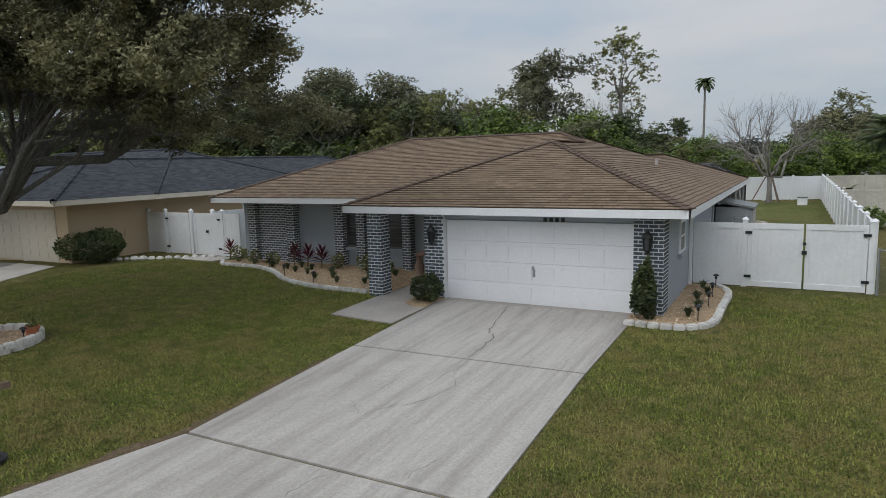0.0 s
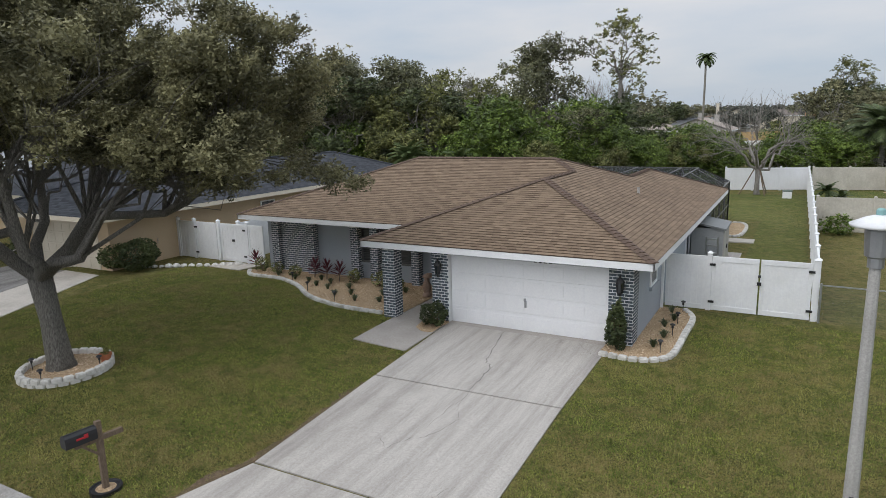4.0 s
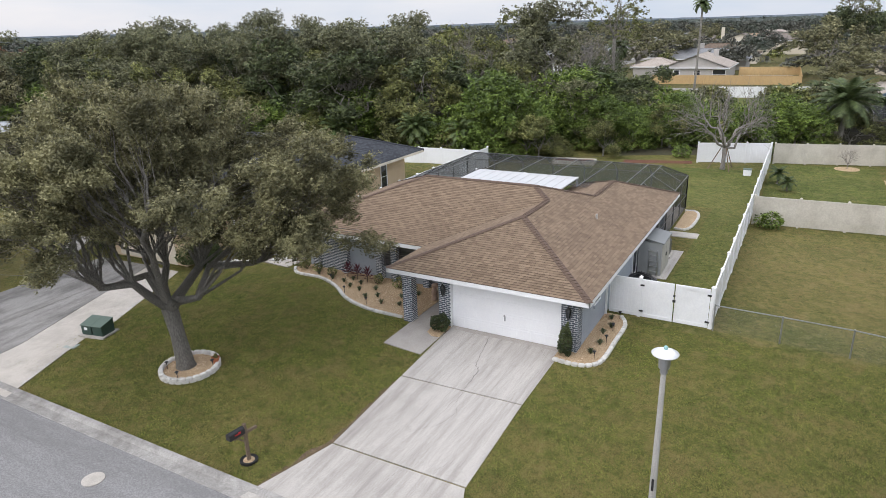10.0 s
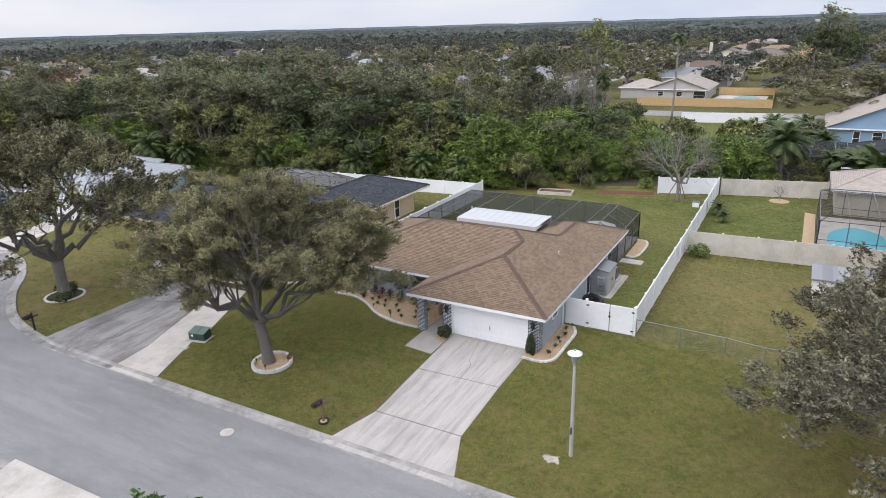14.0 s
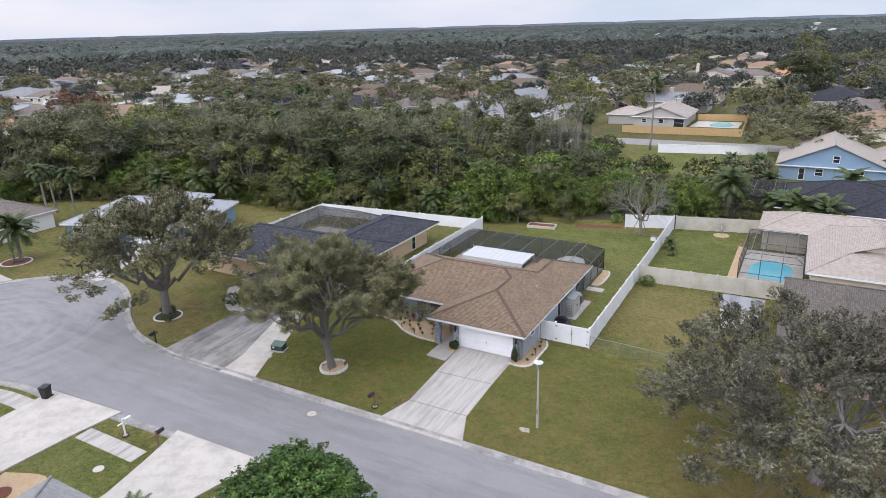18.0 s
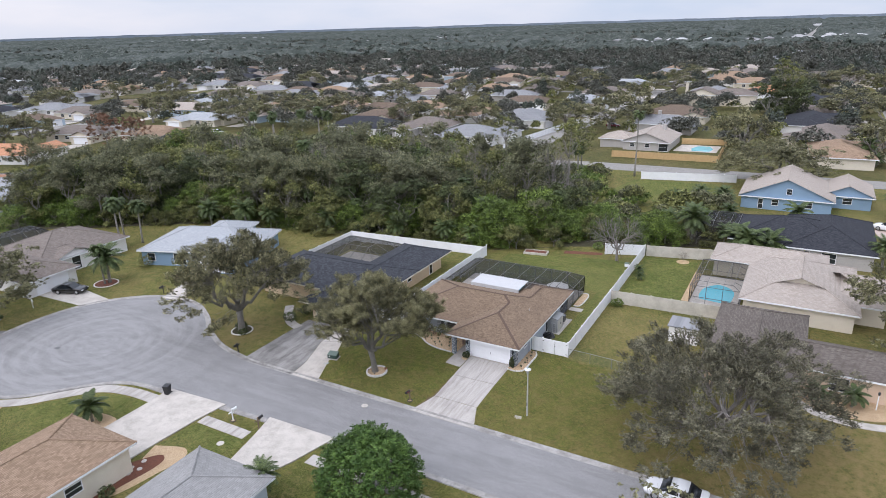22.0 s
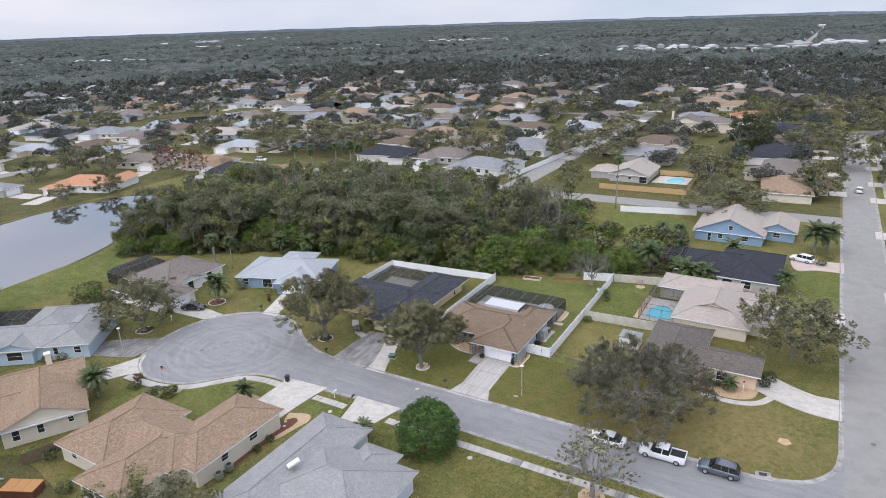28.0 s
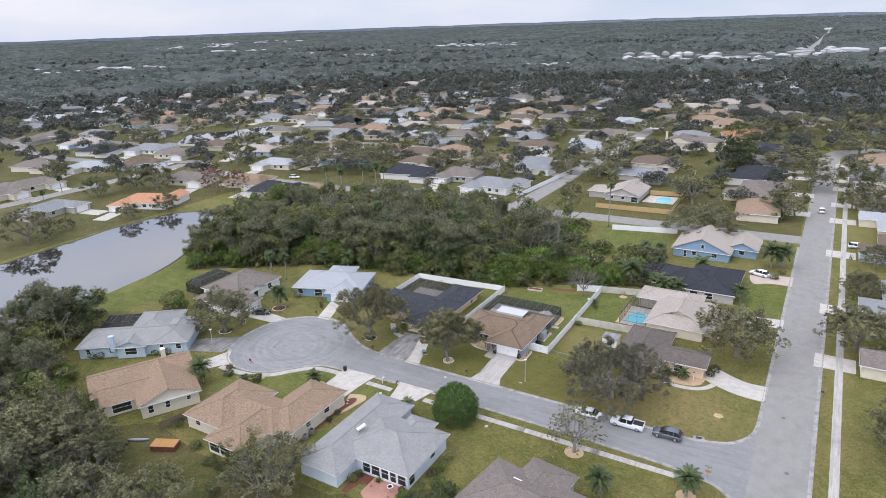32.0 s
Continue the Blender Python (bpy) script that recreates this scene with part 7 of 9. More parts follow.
    for sg_ in (-1, 1):
        part("headlight", Shape().box(f - 0.2, sg_ * w * 0.72 - 0.18, nose * 0.72, f - 0.01, sg_ * w * 0.72 + 0.12, nose * 0.9), LAMP_CLEAR, t)
        part("tail_light", Shape().box(r - 0.005, sg_ * w * 0.74 - 0.12, belt * 0.66, r + 0.14, sg_ * w * 0.74 + 0.12, belt * 0.9), LAMP_RED, t)
        part("mirror", Shape().box(f - 1.75, sg_ * (w + 0.08) - 0.09, belt - 0.02, f - 1.6, sg_ * (w + 0.08) + 0.09, belt + 0.13), mat, t)
    part("grille", Shape().box(f - 0.06, -w * 0.45, nose * 0.5, f + 0.012, w * 0.45, nose * 0.74), BLACK, t)
    return t


CAR_WHITE = paint("white_car_paint", (0.75, 0.76, 0.77))
CAR_GREY = paint("grey_car_paint", (0.12, 0.14, 0.16), 0.4)
CAR_BLACK = paint("black_car_paint", (0.012, 0.012, 0.013))
CAR_RED = paint("maroon_car_paint", (0.12, 0.01, 0.02))
car("parked_sedan", "white sedan parked at the kerb", "sedan", CAR_WHITE, 19.9, -13.1, 180)
car("parked_pickup", "white pickup truck parked at the kerb", "pickup", CAR_WHITE, 27.0, -13.1, 180)
car("parked_suv", "dark grey estate car parked at the kerb", "suv", CAR_GREY, 33.8, -13.0, 180)
car("black_sedan", "black sedan parked on a driveway by the circle", "sedan", CAR_BLACK, -66.8, -8.3, 25)
car("white_suv", "white off-road car parked on a paved driveway", "suv", CAR_WHITE, 39.2, 71.0, 160)
for i, (kind, mat, x, y, tr, lb) in enumerate((("suv", CAR_WHITE, 51.5, 143, 90, "white car driving on the straight street"), ("suv", CAR_WHITE, 62, 106, 5, "white car on a driveway"), ("sedan", CAR_RED, 37, 140, 5, "maroon car on a driveway"),
                                           ("sedan", CAR_WHITE, -63, 113, 10, "pale car parked in the side street"), ("suv", CAR_BLACK, -152, 99, 20, "dark car in a side street"), ("suv", CAR_WHITE, -165, 110, 15, "white pickup parked by a distant house"),
                                           ("sedan", CAR_RED, -36, 172, 0, "maroon car on a driveway"), ("sedan", CAR_GREY, -48, 205, 95, "grey car in the north street"))):
    car("distant_car", lb, kind, mat, x, y, tr, group="distant cars")

# back yard of the tan-roof house: skip box and kayaks
skip = thing("hot_tub_box", "red wooden box with a split orange board lid", "box", m=pose(-41.2, -56.3, -0.32, 0, 0, 25))
part("box", Shape().box(-2.2, -1.1, 0, 2.2, 1.1, 1.0), RED_MULCH, skip)
for i in range(3):
    part("lid_board", Shape().box(-2.25 + i * 1.5, -1.15, 1.0, -0.8 + i * 1.5, 1.15, 1.08), plain("orange_board_%s" % "abc"[i], (0.42, 0.2, 0.06), 0.6), skip)
wf_ = thing("board_fence", "dark weathered board fence behind the tan house", "fence")
fence_run = [(-46.2, -53.6), (-45.3, -51.2), (-44.7, -48.8), (-44.3, -46.6)]
for (ax, ay), (bx, by) in zip(fence_run, fence_run[1:]):
    for k in range(16):
        u = k / 16
        part("board", Shape().box(-0.07, -0.012, 0, 0.07, 0.012, 1.75), WOOD, wf_, m=pose(ax + (bx - ax) * u, ay + (by - ay) * u, -0.02, 0, 0, math.degrees(math.atan2(by - ay, bx - ax))))
for x, y in ((-20.9, -41.4), (-20.8, -43.2)):
    unit = thing("air_conditioner", "grey air conditioner unit beside the tan house", "air conditioner", "air conditioners", pose(x, y, 0))
    part("casing", Shape().box(-0.42, -0.42, 0.05, 0.42, 0.42, 0.95), STEEL, unit, bevel=0.05)
    part("fan_grille", Shape().lathe([(0.34, 0.95), (0.3, 0.99), (0.05, 1.0)], 14), BLACK, unit)
for x, y in ((-22.3, -29.6), (-21.7, -30.5), (-22.0, -31.4), (-22.5, -30.7)):
    single("stepping_stone", Shape().lathe([(0.24, -0.02), (0.23, 0.03), (0.02, 0.035)], 10), CONCRETE_PALE, "round pale stepping stone in red mulch", "stone", "stepping stones", m=pose(x, y, slope(x, y) + 0.03))
for x, y in ((5.1, -24.6), (-5.6, -24.6), (-18.2, -24.6)):
    single("access_lid", Shape().lathe([(0.36, -0.02), (0.35, 0.025), (0.02, 0.03)], 14), CONCRETE_PALE, "round pale concrete lid in the lawn", "lid", "lawn lids", m=pose(x, y, slope(x, y) + 0.01))
SKY_FRAME = plain("skylight_frame", (0.62, 0.62, 0.6), 0.5)
for x, y, z, turn in ((18.0, -40.1, 3.85, -8), (20.1, -42.4, 4.3, -8)):
    sk = thing("skylight", "domed white skylight on a brown-grey roof", "skylight", "skylights", pose(x, y, z, 16, 0, turn))
    part("frame", Shape().box(-0.75, -0.45, -0.1, 0.75, 0.45, 0.1), SKY_FRAME, sk, bevel=0.02)
    part("dome", Shape().box(-0.66, -0.36, 0.1, 0.66, 0.36, 0.17), STUCCO_WHITE, sk, bevel=0.05)
sk = thing("skylight", "flat white skylight on a weathered silver roof", "skylight", "skylights", pose(-10.2, -40.6, 4.35, 0, -19, 60))
part("frame", Shape().box(-0.8, -0.4, -0.1, 0.8, 0.4, 0.1), SKY_FRAME, sk, bevel=0.02)
part("dome", Shape().box(-0.7, -0.3, 0.1, 0.7, 0.3, 0.16), STUCCO_WHITE, sk, bevel=0.04)
for x, y, r in ((21.3, -24.4, 1.6), (39.6, -26.6, 1.5), (10.8, 41.0, 0.95)):
    slab("gravel_ring", [(x + r * math.cos(k * math.pi / 10), y + r * math.sin(k * math.pi / 10)) for k in range(20)], GRAVEL, 0.03, "pale gravel ring round a street tree", "bed")
slab("paver_patio", smooth_line([(-4.3, -45.3), (-4.3, -47.5), (-4.1, -49.4), (-1.5, -50.2), (0.6, -49.2), (1.6, -47.2), (1.4, -45.3)], 3), PAVER_RED, 0.03, "red paver patio before a screened porch", "patio")
slab("porch_bed", [(-7.2, -45.3), (-4.4, -45.3), (-4.4, -47.2), (-5.6, -47.4), (-6.2, -50.4), (-7.2, -50.4)], RED_MULCH, 0.025, "dark mulch bed round a porch corner", "bed", thick=0.05)
table_ = thing("garden_table", "round white wrought-iron table on a paver patio", "table", m=pose(-0.2, -46.9, 0.03))
part("tabletop", Shape().lathe([(0.5, 0.7), (0.5, 0.73), (0.36, 0.73), (0.34, 0.7)], 18), TRIM_WHITE, table_)
for k in range(3):
    a = k * 2.09
    part("leg", Shape().tube([(0.42 * math.cos(a), 0.42 * math.sin(a), 0.7), (0.12 * math.cos(a), 0.12 * math.sin(a), 0.4), (0.38 * math.cos(a), 0.38 * math.sin(a), 0)], [0.02, 0.02, 0.02], 5), TRIM_WHITE, table_)
for k, (x, y) in enumerate(((0.4, -48.4), (-3.6, -46.2), (-3.3, -47.6))):
    pot_ = thing("plant_pot", "clay plant pot with a small plant on a patio", "plant pot", "patio pots", pose(x, y, 0.03))
    part("pot", Shape().lathe([(0.14, 0), (0.22, 0.34), (0.2, 0.34), (0.18, 0.28), (0.02, 0.28)], 12), PAVER_RED, pot_)
# Darkened sheet of grass paints in the shade behind the houses.
slab("shaded_yard", [(-60, -60), (-50, -52.5), (-44, -53), (-35.6, -54.6), (-26, -54.6), (-24.6, -47), (-17, -52), (-8, -52), (-6.5, -50.6), (-3, -51), (3, -48), (4, -44), (9, -41), (9, -60), (-8, -84), (-20, -75), (-48, -71), (-60, -67)], LAWN_SHADED, 0.011, "thin grass behind the houses, darkened for tree shade", "lawn", thick=0.04)
slab("side_yard_lawn", smooth_line([(-20.2, -45), (-17.2, -47), (-16.7, -38), (-17.3, -31.5), (-19, -31.8), (-18.6, -36), (-20, -40)], 3), LAWN_GREEN, 0.013, "green lawn strip between two houses", "lawn", thick=0.04)
kay = thing("kayak", "grey kayak lying on the grass", "kayak", m=pose(-47.5, -57.2, -0.3, 0, 0, 30))
part("hull", loft([[(x, -w, 0.22), (x, -w * 0.7, 0.02), (x, w * 0.7, 0.02), (x, w, 0.22), (x, 0, 0.3)] for x, w in ((-2, 0.03), (-1.4, 0.26), (0, 0.38), (1.4, 0.26), (2, 0.03))]), plain("grey_hull", (0.3, 0.33, 0.36), 0.4), kay, smooth=True)

# chain-link fence between two yards
ch = thing("chain_link_fence", "galvanised chain-link fence between two lawns", "fence")
run = [(5.1, 4.3), (7.6, 4.2), (10.0, 4.05), (12.0, 3.7), (14.5, 3.9), (17.5, 4.4)]
MESHWIRE = screen("chain_link_mesh", (0.24, 0.25, 0.25), 0.9)
for (a, b), (c, d) in zip(run, run[1:]):
    s = Shape()
    bar(s, (a, b, 1.15), (c, d, 1.15), 0.035)
    part("top_rail", s, STEEL, ch)
    part("mesh", Shape().add([(a, b, 0.03), (c, d, 0.03), (c, d, 1.15), (a, b, 1.15)], [(0, 1, 2, 3)]), MESHWIRE, ch)
for a, b in run:
    part("post", Shape().tube([(a, b, -0.1), (a, b, 1.2)], [0.03, 0.03], 8), STEEL, ch)

# beds on other lots
def mulch_ring(x, y, r, mat, label):
    pts = [(x + r * math.cos(k * math.pi / 10), y + r * math.sin(k * math.pi / 10)) for k in range(20)]
    slab("mulch_bed", pts, mat, 0.045, label, "bed", kind="structure")
    edging("mulch_edging", "pale stone edging round a tree bed", pts, True, 1, 0.34)


mulch_ring(-34, -6.4, 1.3, EARTH, "dark mulch bed round an oak")
mulch_ring(-65.2, -3.7, 1.7, RED_MULCH, "mulch bed round a palm")
mulch_ring(-67.5, -19.4, 1.5, EARTH, "dark mulch bed round an oak")
slab("hedge_bed", smooth_line([(-45.9, -33.4), (-43.5, -32.6), (-43.1, -30.8), (-44.4, -30.3), (-46.6, -31.8), (-48.6, -33), (-47.6, -34), (-45.9, -33.4)], 4)[:-1], GRAVEL, 0.03, "gravel bed with clipped hedges by the sidewalk", "bed")
for hx, hy, hr in ((-46.4, -32.9, 0.9), (-45.2, -32.8, 0.9), (-44.1, -31.4, 0.8)):
    shrub("low_hedge", "low clipped dark hedge in a gravel bed", hx, hy, 1.9 * hr, 1.0, LEAF_DARK, 900, 0.07, "low hedges", int(hr * 90))
slab("pale_gravel_bed", smooth_line([(-33.9, -28.6), (-34, -27.4), (-33, -26.6), (-31.4, -26.4), (-30.3, -26.8), (-30.3, -29.6), (-32.4, -30.2), (-33.9, -28.6)], 5)[:-1], GRAVEL, 0.03, "pale gravel bed round a small palm", "bed")
slab("garage_gravel", smooth_line([(-23.4, -27.6), (-20.6, -26.6), (-19.4, -27.8), (-19.8, -30), (-20.3, -32.6), (-20.8, -34), (-21.2, -34)], 4), GRAVEL, 0.018, "tan gravel round a mulch bed", "bed")
slab("red_mulch_bed", smooth_line([(-23.4, -30.6), (-21.9, -28.4), (-20.9, -28.6), (-20.7, -30), (-21.0, -32), (-21.2, -34), (-21.3, -40), (-21.4, -42)], 5), RED_MULCH, 0.025, "red mulch bed beside a garage", "bed")
slab("corner_gravel_bed", smooth_line([(27.2, 6.6), (29.5, 5.2), (33, 4.9), (35.6, 6.2), (36.2, 9.2), (35.4, 10.6), (33, 8.2), (27.2, 8.2)], 5), GRAVEL, 0.03, "tan gravel bed before the peach house", "bed")
ribbon("corner_walk", smooth_line([(26.6, 6.8), (29.4, 4.4), (33.2, 4.0), (36.4, 5.2), (38.4, 8.4)], 6), [(-0.55, 0), (-0.55, 0.035), (0.55, 0.035), (0.55, 0)], CONCRETE_PALE, "curving pale concrete walk", "path")
slab("paved_drive", smooth_line([(47.4, 66.5), (42, 66), (38.5, 64.5), (37, 70), (38.5, 73.6), (43, 72.8), (47.4, 73.2)], 4), PAVER, 0.03, "pinkish paved driveway", "driveway")
slab("drive_i", [(47.4, 39), (47.4, 44), (36, 42.5), (36, 39)], CONCRETE_PALE, 0.03, "pale concrete driveway", "driveway")
slab("drive_f", [(-52.5, -3.6), (-49, -3.4), (-52, 4.5), (-56, 6)], CONCRETE_PALE, 0.03, "pale concrete driveway to the circle", "driveway")
slab("drive_e", [(-58.4, -7.6), (-60.6, -10.8), (-77, -11.5), (-79.5, -7.5), (-69, -6.4)], CONCRETE_PALE, 0.03, "pale concrete driveway with a parked car", "driveway")
slab("drive_d", [(-61.4, -19.8), (-60.2, -24.6), (-59.8, -27.2), (-68, -30.7), (-72.1, -26.8), (-66, -22.4)][::-1], CONCRETE_DARK, 0.03, "stained concrete driveway", "driveway")
slab("drive_c", [(-58.6, -25.6), (-56.6, -28.2), (-53.8, -30.2), (-55.2, -31.2), (-57.6, -35), (-57.6, -38), (-62.8, -36), (-60, -30)][::-1], CONCRETE_PALE, 0.035, "pale concrete driveway", "driveway")
slab("garden_bed_red", [(-7, 37.2), (-1.2, 38.9), (-1.4, 40), (-7.2, 38.6)], RED_MULCH, 0.02, "red mulch bed before the woods", "bed")
box_ = thing("raised_bed", "raised timber planting bed before the woods", "planter", m=pose(-11, 35.4, 0, 0, 0, 8))
for q in ((-1.9, -0.8, 1.9, -0.65), (-1.9, 0.65, 1.9, 0.8), (-1.9, -0.65, -1.75, 0.65), (1.75, -0.65, 1.9, 0.65)):
    part("board", Shape().box(q[0], q[1], 0, q[2], q[3], 0.35), VINYL_BEIGE, box_)
part("soil", Shape().box(-1.75, -0.65, 0, 1.75, 0.65, 0.28), RED_MULCH, box_)
slab("stump_patch", [(39.6, -3.1), (40.6, -3.5), (41.3, -2.7), (40.8, -1.9), (39.8, -2.1)], GRAVEL, 0.012, "bare sandy patch in the lawn", "patch")
slab("sand_strip", [(13.2, 26), (14.1, 26), (14.1, 37), (13.2, 37.4)], GRAVEL, 0.03, "tan gravel strip beside the pool cage", "bed")
lp_ = thing("post_lamp", "slim white garden post lamp in a gravel bed", "lamp", m=pose(34.2, 7.4, 0.02))
part("post", Shape().tube([(0, 0, 0), (0, 0, 1.6)], [0.05, 0.045], 8), TRIM_WHITE, lp_)
part("lantern", Shape().lathe([(0.07, 1.6), (0.11, 1.65), (0.12, 1.85), (0.03, 1.95)], 8), GLASS, lp_)
sh = thing("small_outhouse", "low grey flat-roofed shed behind the peach house", "shed", m=pose(15.6, 14.8, 0))
part("body", Shape().box(-1.6, -1.4, 0, 1.6, 1.4, 1.9), STUCCO_WHITE, sh)
part("roof", Shape().box(-1.75, -1.55, 1.9, 1.75, 1.55, 2.02), SHINGLE_GREY, sh)
stones_ = thing("rock_border", "row of pale field stones along a wall", "rocks")
for i in range(26):
    u = i / 25
    x, y = -28.0 + 7.3 * u, -0.2 + 3.2 * u ** 1.6 + 0.5
    r = random.uniform(0.12, 0.2)
    s = Shape().lathe([(r * 0.8, -0.02), (r, r * 0.3), (r * 0.7, r * 0.75), (r * 0.2, r * 0.9)], 7)
    s.v = [(a * random.uniform(0.85, 1.2), b * random.uniform(0.8, 1.1), c) for a, b, c in s.v]
    part("rock", s, EDGING, stones_, m=pose(x + 3.2, y, slope(x, y), 0, 0, random.uniform(0, 360)))
shrub("clipped_hedge", "clipped box-shaped dark green hedge before the tan wall", -21.3, 1.0, 2.5, 1.3, LEAF_DARK, 5200, 0.07, seed=70)
wf = thing("metal_flower", "metal flower ornament on a stake", "ornament", m=pose(-21.9, 2.7, 0))
part("stake", Shape().tube([(0, 0, 0), (0, 0, 0.9)], [0.012, 0.012], 5), STEEL, wf)
fl = Shape()
for k in range(12):
    a = k * math.pi / 6
    fl.add([(0, 0, 0.95), (0.12 * math.cos(a - 0.2), -0.02, 0.95 + 0.12 * math.sin(a - 0.2)), (0.3 * math.cos(a), -0.03, 0.95 + 0.3 * math.sin(a)), (0.12 * math.cos(a + 0.2), -0.02, 0.95 + 0.12 * math.sin(a + 0.2))], [(0, 1, 2, 3)])
part("petals", fl, STEEL, wf)


# ---- trees ----
rnd = random.Random(5)
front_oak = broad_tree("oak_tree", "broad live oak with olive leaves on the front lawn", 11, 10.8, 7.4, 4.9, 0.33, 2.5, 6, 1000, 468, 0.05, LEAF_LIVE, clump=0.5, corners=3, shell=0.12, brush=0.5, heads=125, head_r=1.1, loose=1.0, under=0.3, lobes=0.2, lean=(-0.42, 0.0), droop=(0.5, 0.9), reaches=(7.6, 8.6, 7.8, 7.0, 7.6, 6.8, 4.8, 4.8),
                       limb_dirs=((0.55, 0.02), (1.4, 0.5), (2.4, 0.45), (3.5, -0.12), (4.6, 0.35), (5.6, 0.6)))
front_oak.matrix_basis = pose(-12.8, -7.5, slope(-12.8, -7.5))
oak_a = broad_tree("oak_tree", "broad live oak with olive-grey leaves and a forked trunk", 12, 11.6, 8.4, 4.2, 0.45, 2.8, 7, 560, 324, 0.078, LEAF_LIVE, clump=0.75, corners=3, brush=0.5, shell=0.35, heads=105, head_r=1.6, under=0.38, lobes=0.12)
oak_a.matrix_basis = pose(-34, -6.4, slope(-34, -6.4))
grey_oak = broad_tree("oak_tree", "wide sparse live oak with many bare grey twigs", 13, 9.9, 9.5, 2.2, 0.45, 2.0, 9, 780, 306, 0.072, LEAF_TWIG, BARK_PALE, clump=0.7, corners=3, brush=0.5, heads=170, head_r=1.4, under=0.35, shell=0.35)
grey_oak.matrix_basis = pose(21.9, -5.6, slope(21.9, -5.6))
round_tree = broad_tree("round_tree", "dense dark green tree clipped to a ball", 14, 6.4, 3.8, 0.3, 0.2, 0.9, 6, 560, 135, 0.088, LEAF_ROUND, clump=0.8, under=0.45, lobes=0.05, shell=0.75)
round_tree.matrix_basis = pose(-0.9, -25.2, -0.32)
bare = broad_tree("bare_tree", "leafless pale grey tree behind the back lawn", 15, 7.8, 5.4, 2.4, 0.19, 1.9, 7, 300, 0, 0.2, LEAF_OAK, BARK_PALE, twig=0.13, under=0.4)
bare.matrix_basis = pose(1.5, 37.4, 0)
sparse = broad_tree("sparse_tree", "grey street tree with few ragged leaves", 17, 8.0, 5.2, 2.2, 0.32, 2.2, 7, 300, 9, 0.16, LEAF_OAK, BARK_PALE, clump=0.7, twig=0.12, under=0.4)
sparse.matrix_basis = pose(21.3, -24.2, -0.32)
oak_b = broad_tree("oak_tree", "broad dark oak beside houses", 16, 10.2, 8.4, 2.8, 0.42, 2.2, 7, 520, 144, 0.1, LEAF_OAK, twigs=False, clump=0.8, lobes=0.13, under=0.35, corners=3, heads=110, head_r=1.5, shell=0.35)
oak_b.matrix_basis = pose(40.0, 21.5, 0)
oak_d = broad_tree("oak_tree", "grey-green oak with many pale bare limbs", 29, 10.4, 8.6, 1.6, 0.4, 2.0, 9, 460, 108, 0.11, LEAF_OAK, BARK_PALE, clump=0.75, under=0.35, corners=3, heads=84, head_r=1.5, shell=0.3, twig=0.15)
oak_d.matrix_basis = pose(-50.5, -68, -0.32)
oak_c = broad_tree("oak_tree", "broad grey-green oak between distant houses", 19, 10.5, 7.6, 2.2, 0.42, 2.2, 6, 260, 45, 0.215, LEAF_OAK, twigs=False, clump=1.0, under=0.35, corners=3, heads=46, head_r=1.6)
oak_c.matrix_basis = pose(-58, -70, -0.32)
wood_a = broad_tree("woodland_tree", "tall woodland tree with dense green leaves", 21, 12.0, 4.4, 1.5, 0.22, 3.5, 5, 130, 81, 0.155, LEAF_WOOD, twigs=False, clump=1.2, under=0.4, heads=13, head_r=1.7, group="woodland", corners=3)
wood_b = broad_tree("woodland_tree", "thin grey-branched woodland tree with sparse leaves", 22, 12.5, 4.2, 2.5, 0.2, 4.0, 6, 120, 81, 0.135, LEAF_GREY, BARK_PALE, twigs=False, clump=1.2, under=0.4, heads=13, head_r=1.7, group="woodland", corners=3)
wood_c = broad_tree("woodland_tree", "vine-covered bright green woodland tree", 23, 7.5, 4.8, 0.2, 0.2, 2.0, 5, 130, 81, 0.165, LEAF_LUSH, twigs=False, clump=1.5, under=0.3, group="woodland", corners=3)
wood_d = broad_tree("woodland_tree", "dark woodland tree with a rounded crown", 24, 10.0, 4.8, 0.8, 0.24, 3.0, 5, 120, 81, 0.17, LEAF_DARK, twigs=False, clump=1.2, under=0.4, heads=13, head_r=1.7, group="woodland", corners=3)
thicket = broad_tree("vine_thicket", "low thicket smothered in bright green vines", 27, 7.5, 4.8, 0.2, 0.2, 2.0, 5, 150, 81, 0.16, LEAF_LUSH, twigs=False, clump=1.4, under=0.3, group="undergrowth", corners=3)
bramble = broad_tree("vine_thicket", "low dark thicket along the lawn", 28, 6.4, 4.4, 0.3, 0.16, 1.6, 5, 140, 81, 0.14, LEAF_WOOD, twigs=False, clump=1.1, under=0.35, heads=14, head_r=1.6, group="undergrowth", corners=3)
rusty = broad_tree("rusty_tree", "tree with rusty brown winter leaves", 25, 11, 6.0, 2.0, 0.24, 3.0, 6, 150, 16, 0.4, LEAF_BROWN, BARK_PALE, clump=1.4, under=0.4, corners=3)
rusty.matrix_basis = pose(-180, 76, -0.32)
put(rusty, -170, 80, 0.9, 70)
pine = broad_tree("pine_tree", "tall slash pine with tufted crown above bare trunk", 26, 19.0, 3.6, 11.0, 0.24, 11.0, 7, 60, 54, 0.17, LEAF_WOOD, BARK, clump=1.0, under=0.4, corners=3)
pine.matrix_basis = pose(-15.1, 62.5, 0) @ Matrix.Diagonal((0.95, 0.95, 0.93, 1))
put(wood_b, -21.5, 56.4, 1.18, 30)
put(wood_b, -24.5, 58, 1.12, 130)
put(wood_a, -29, 38.5, 0.92, 10)
put(pine, -38, 84, 0.8, 120)
put(pine, -20, 86, 0.75, 40)
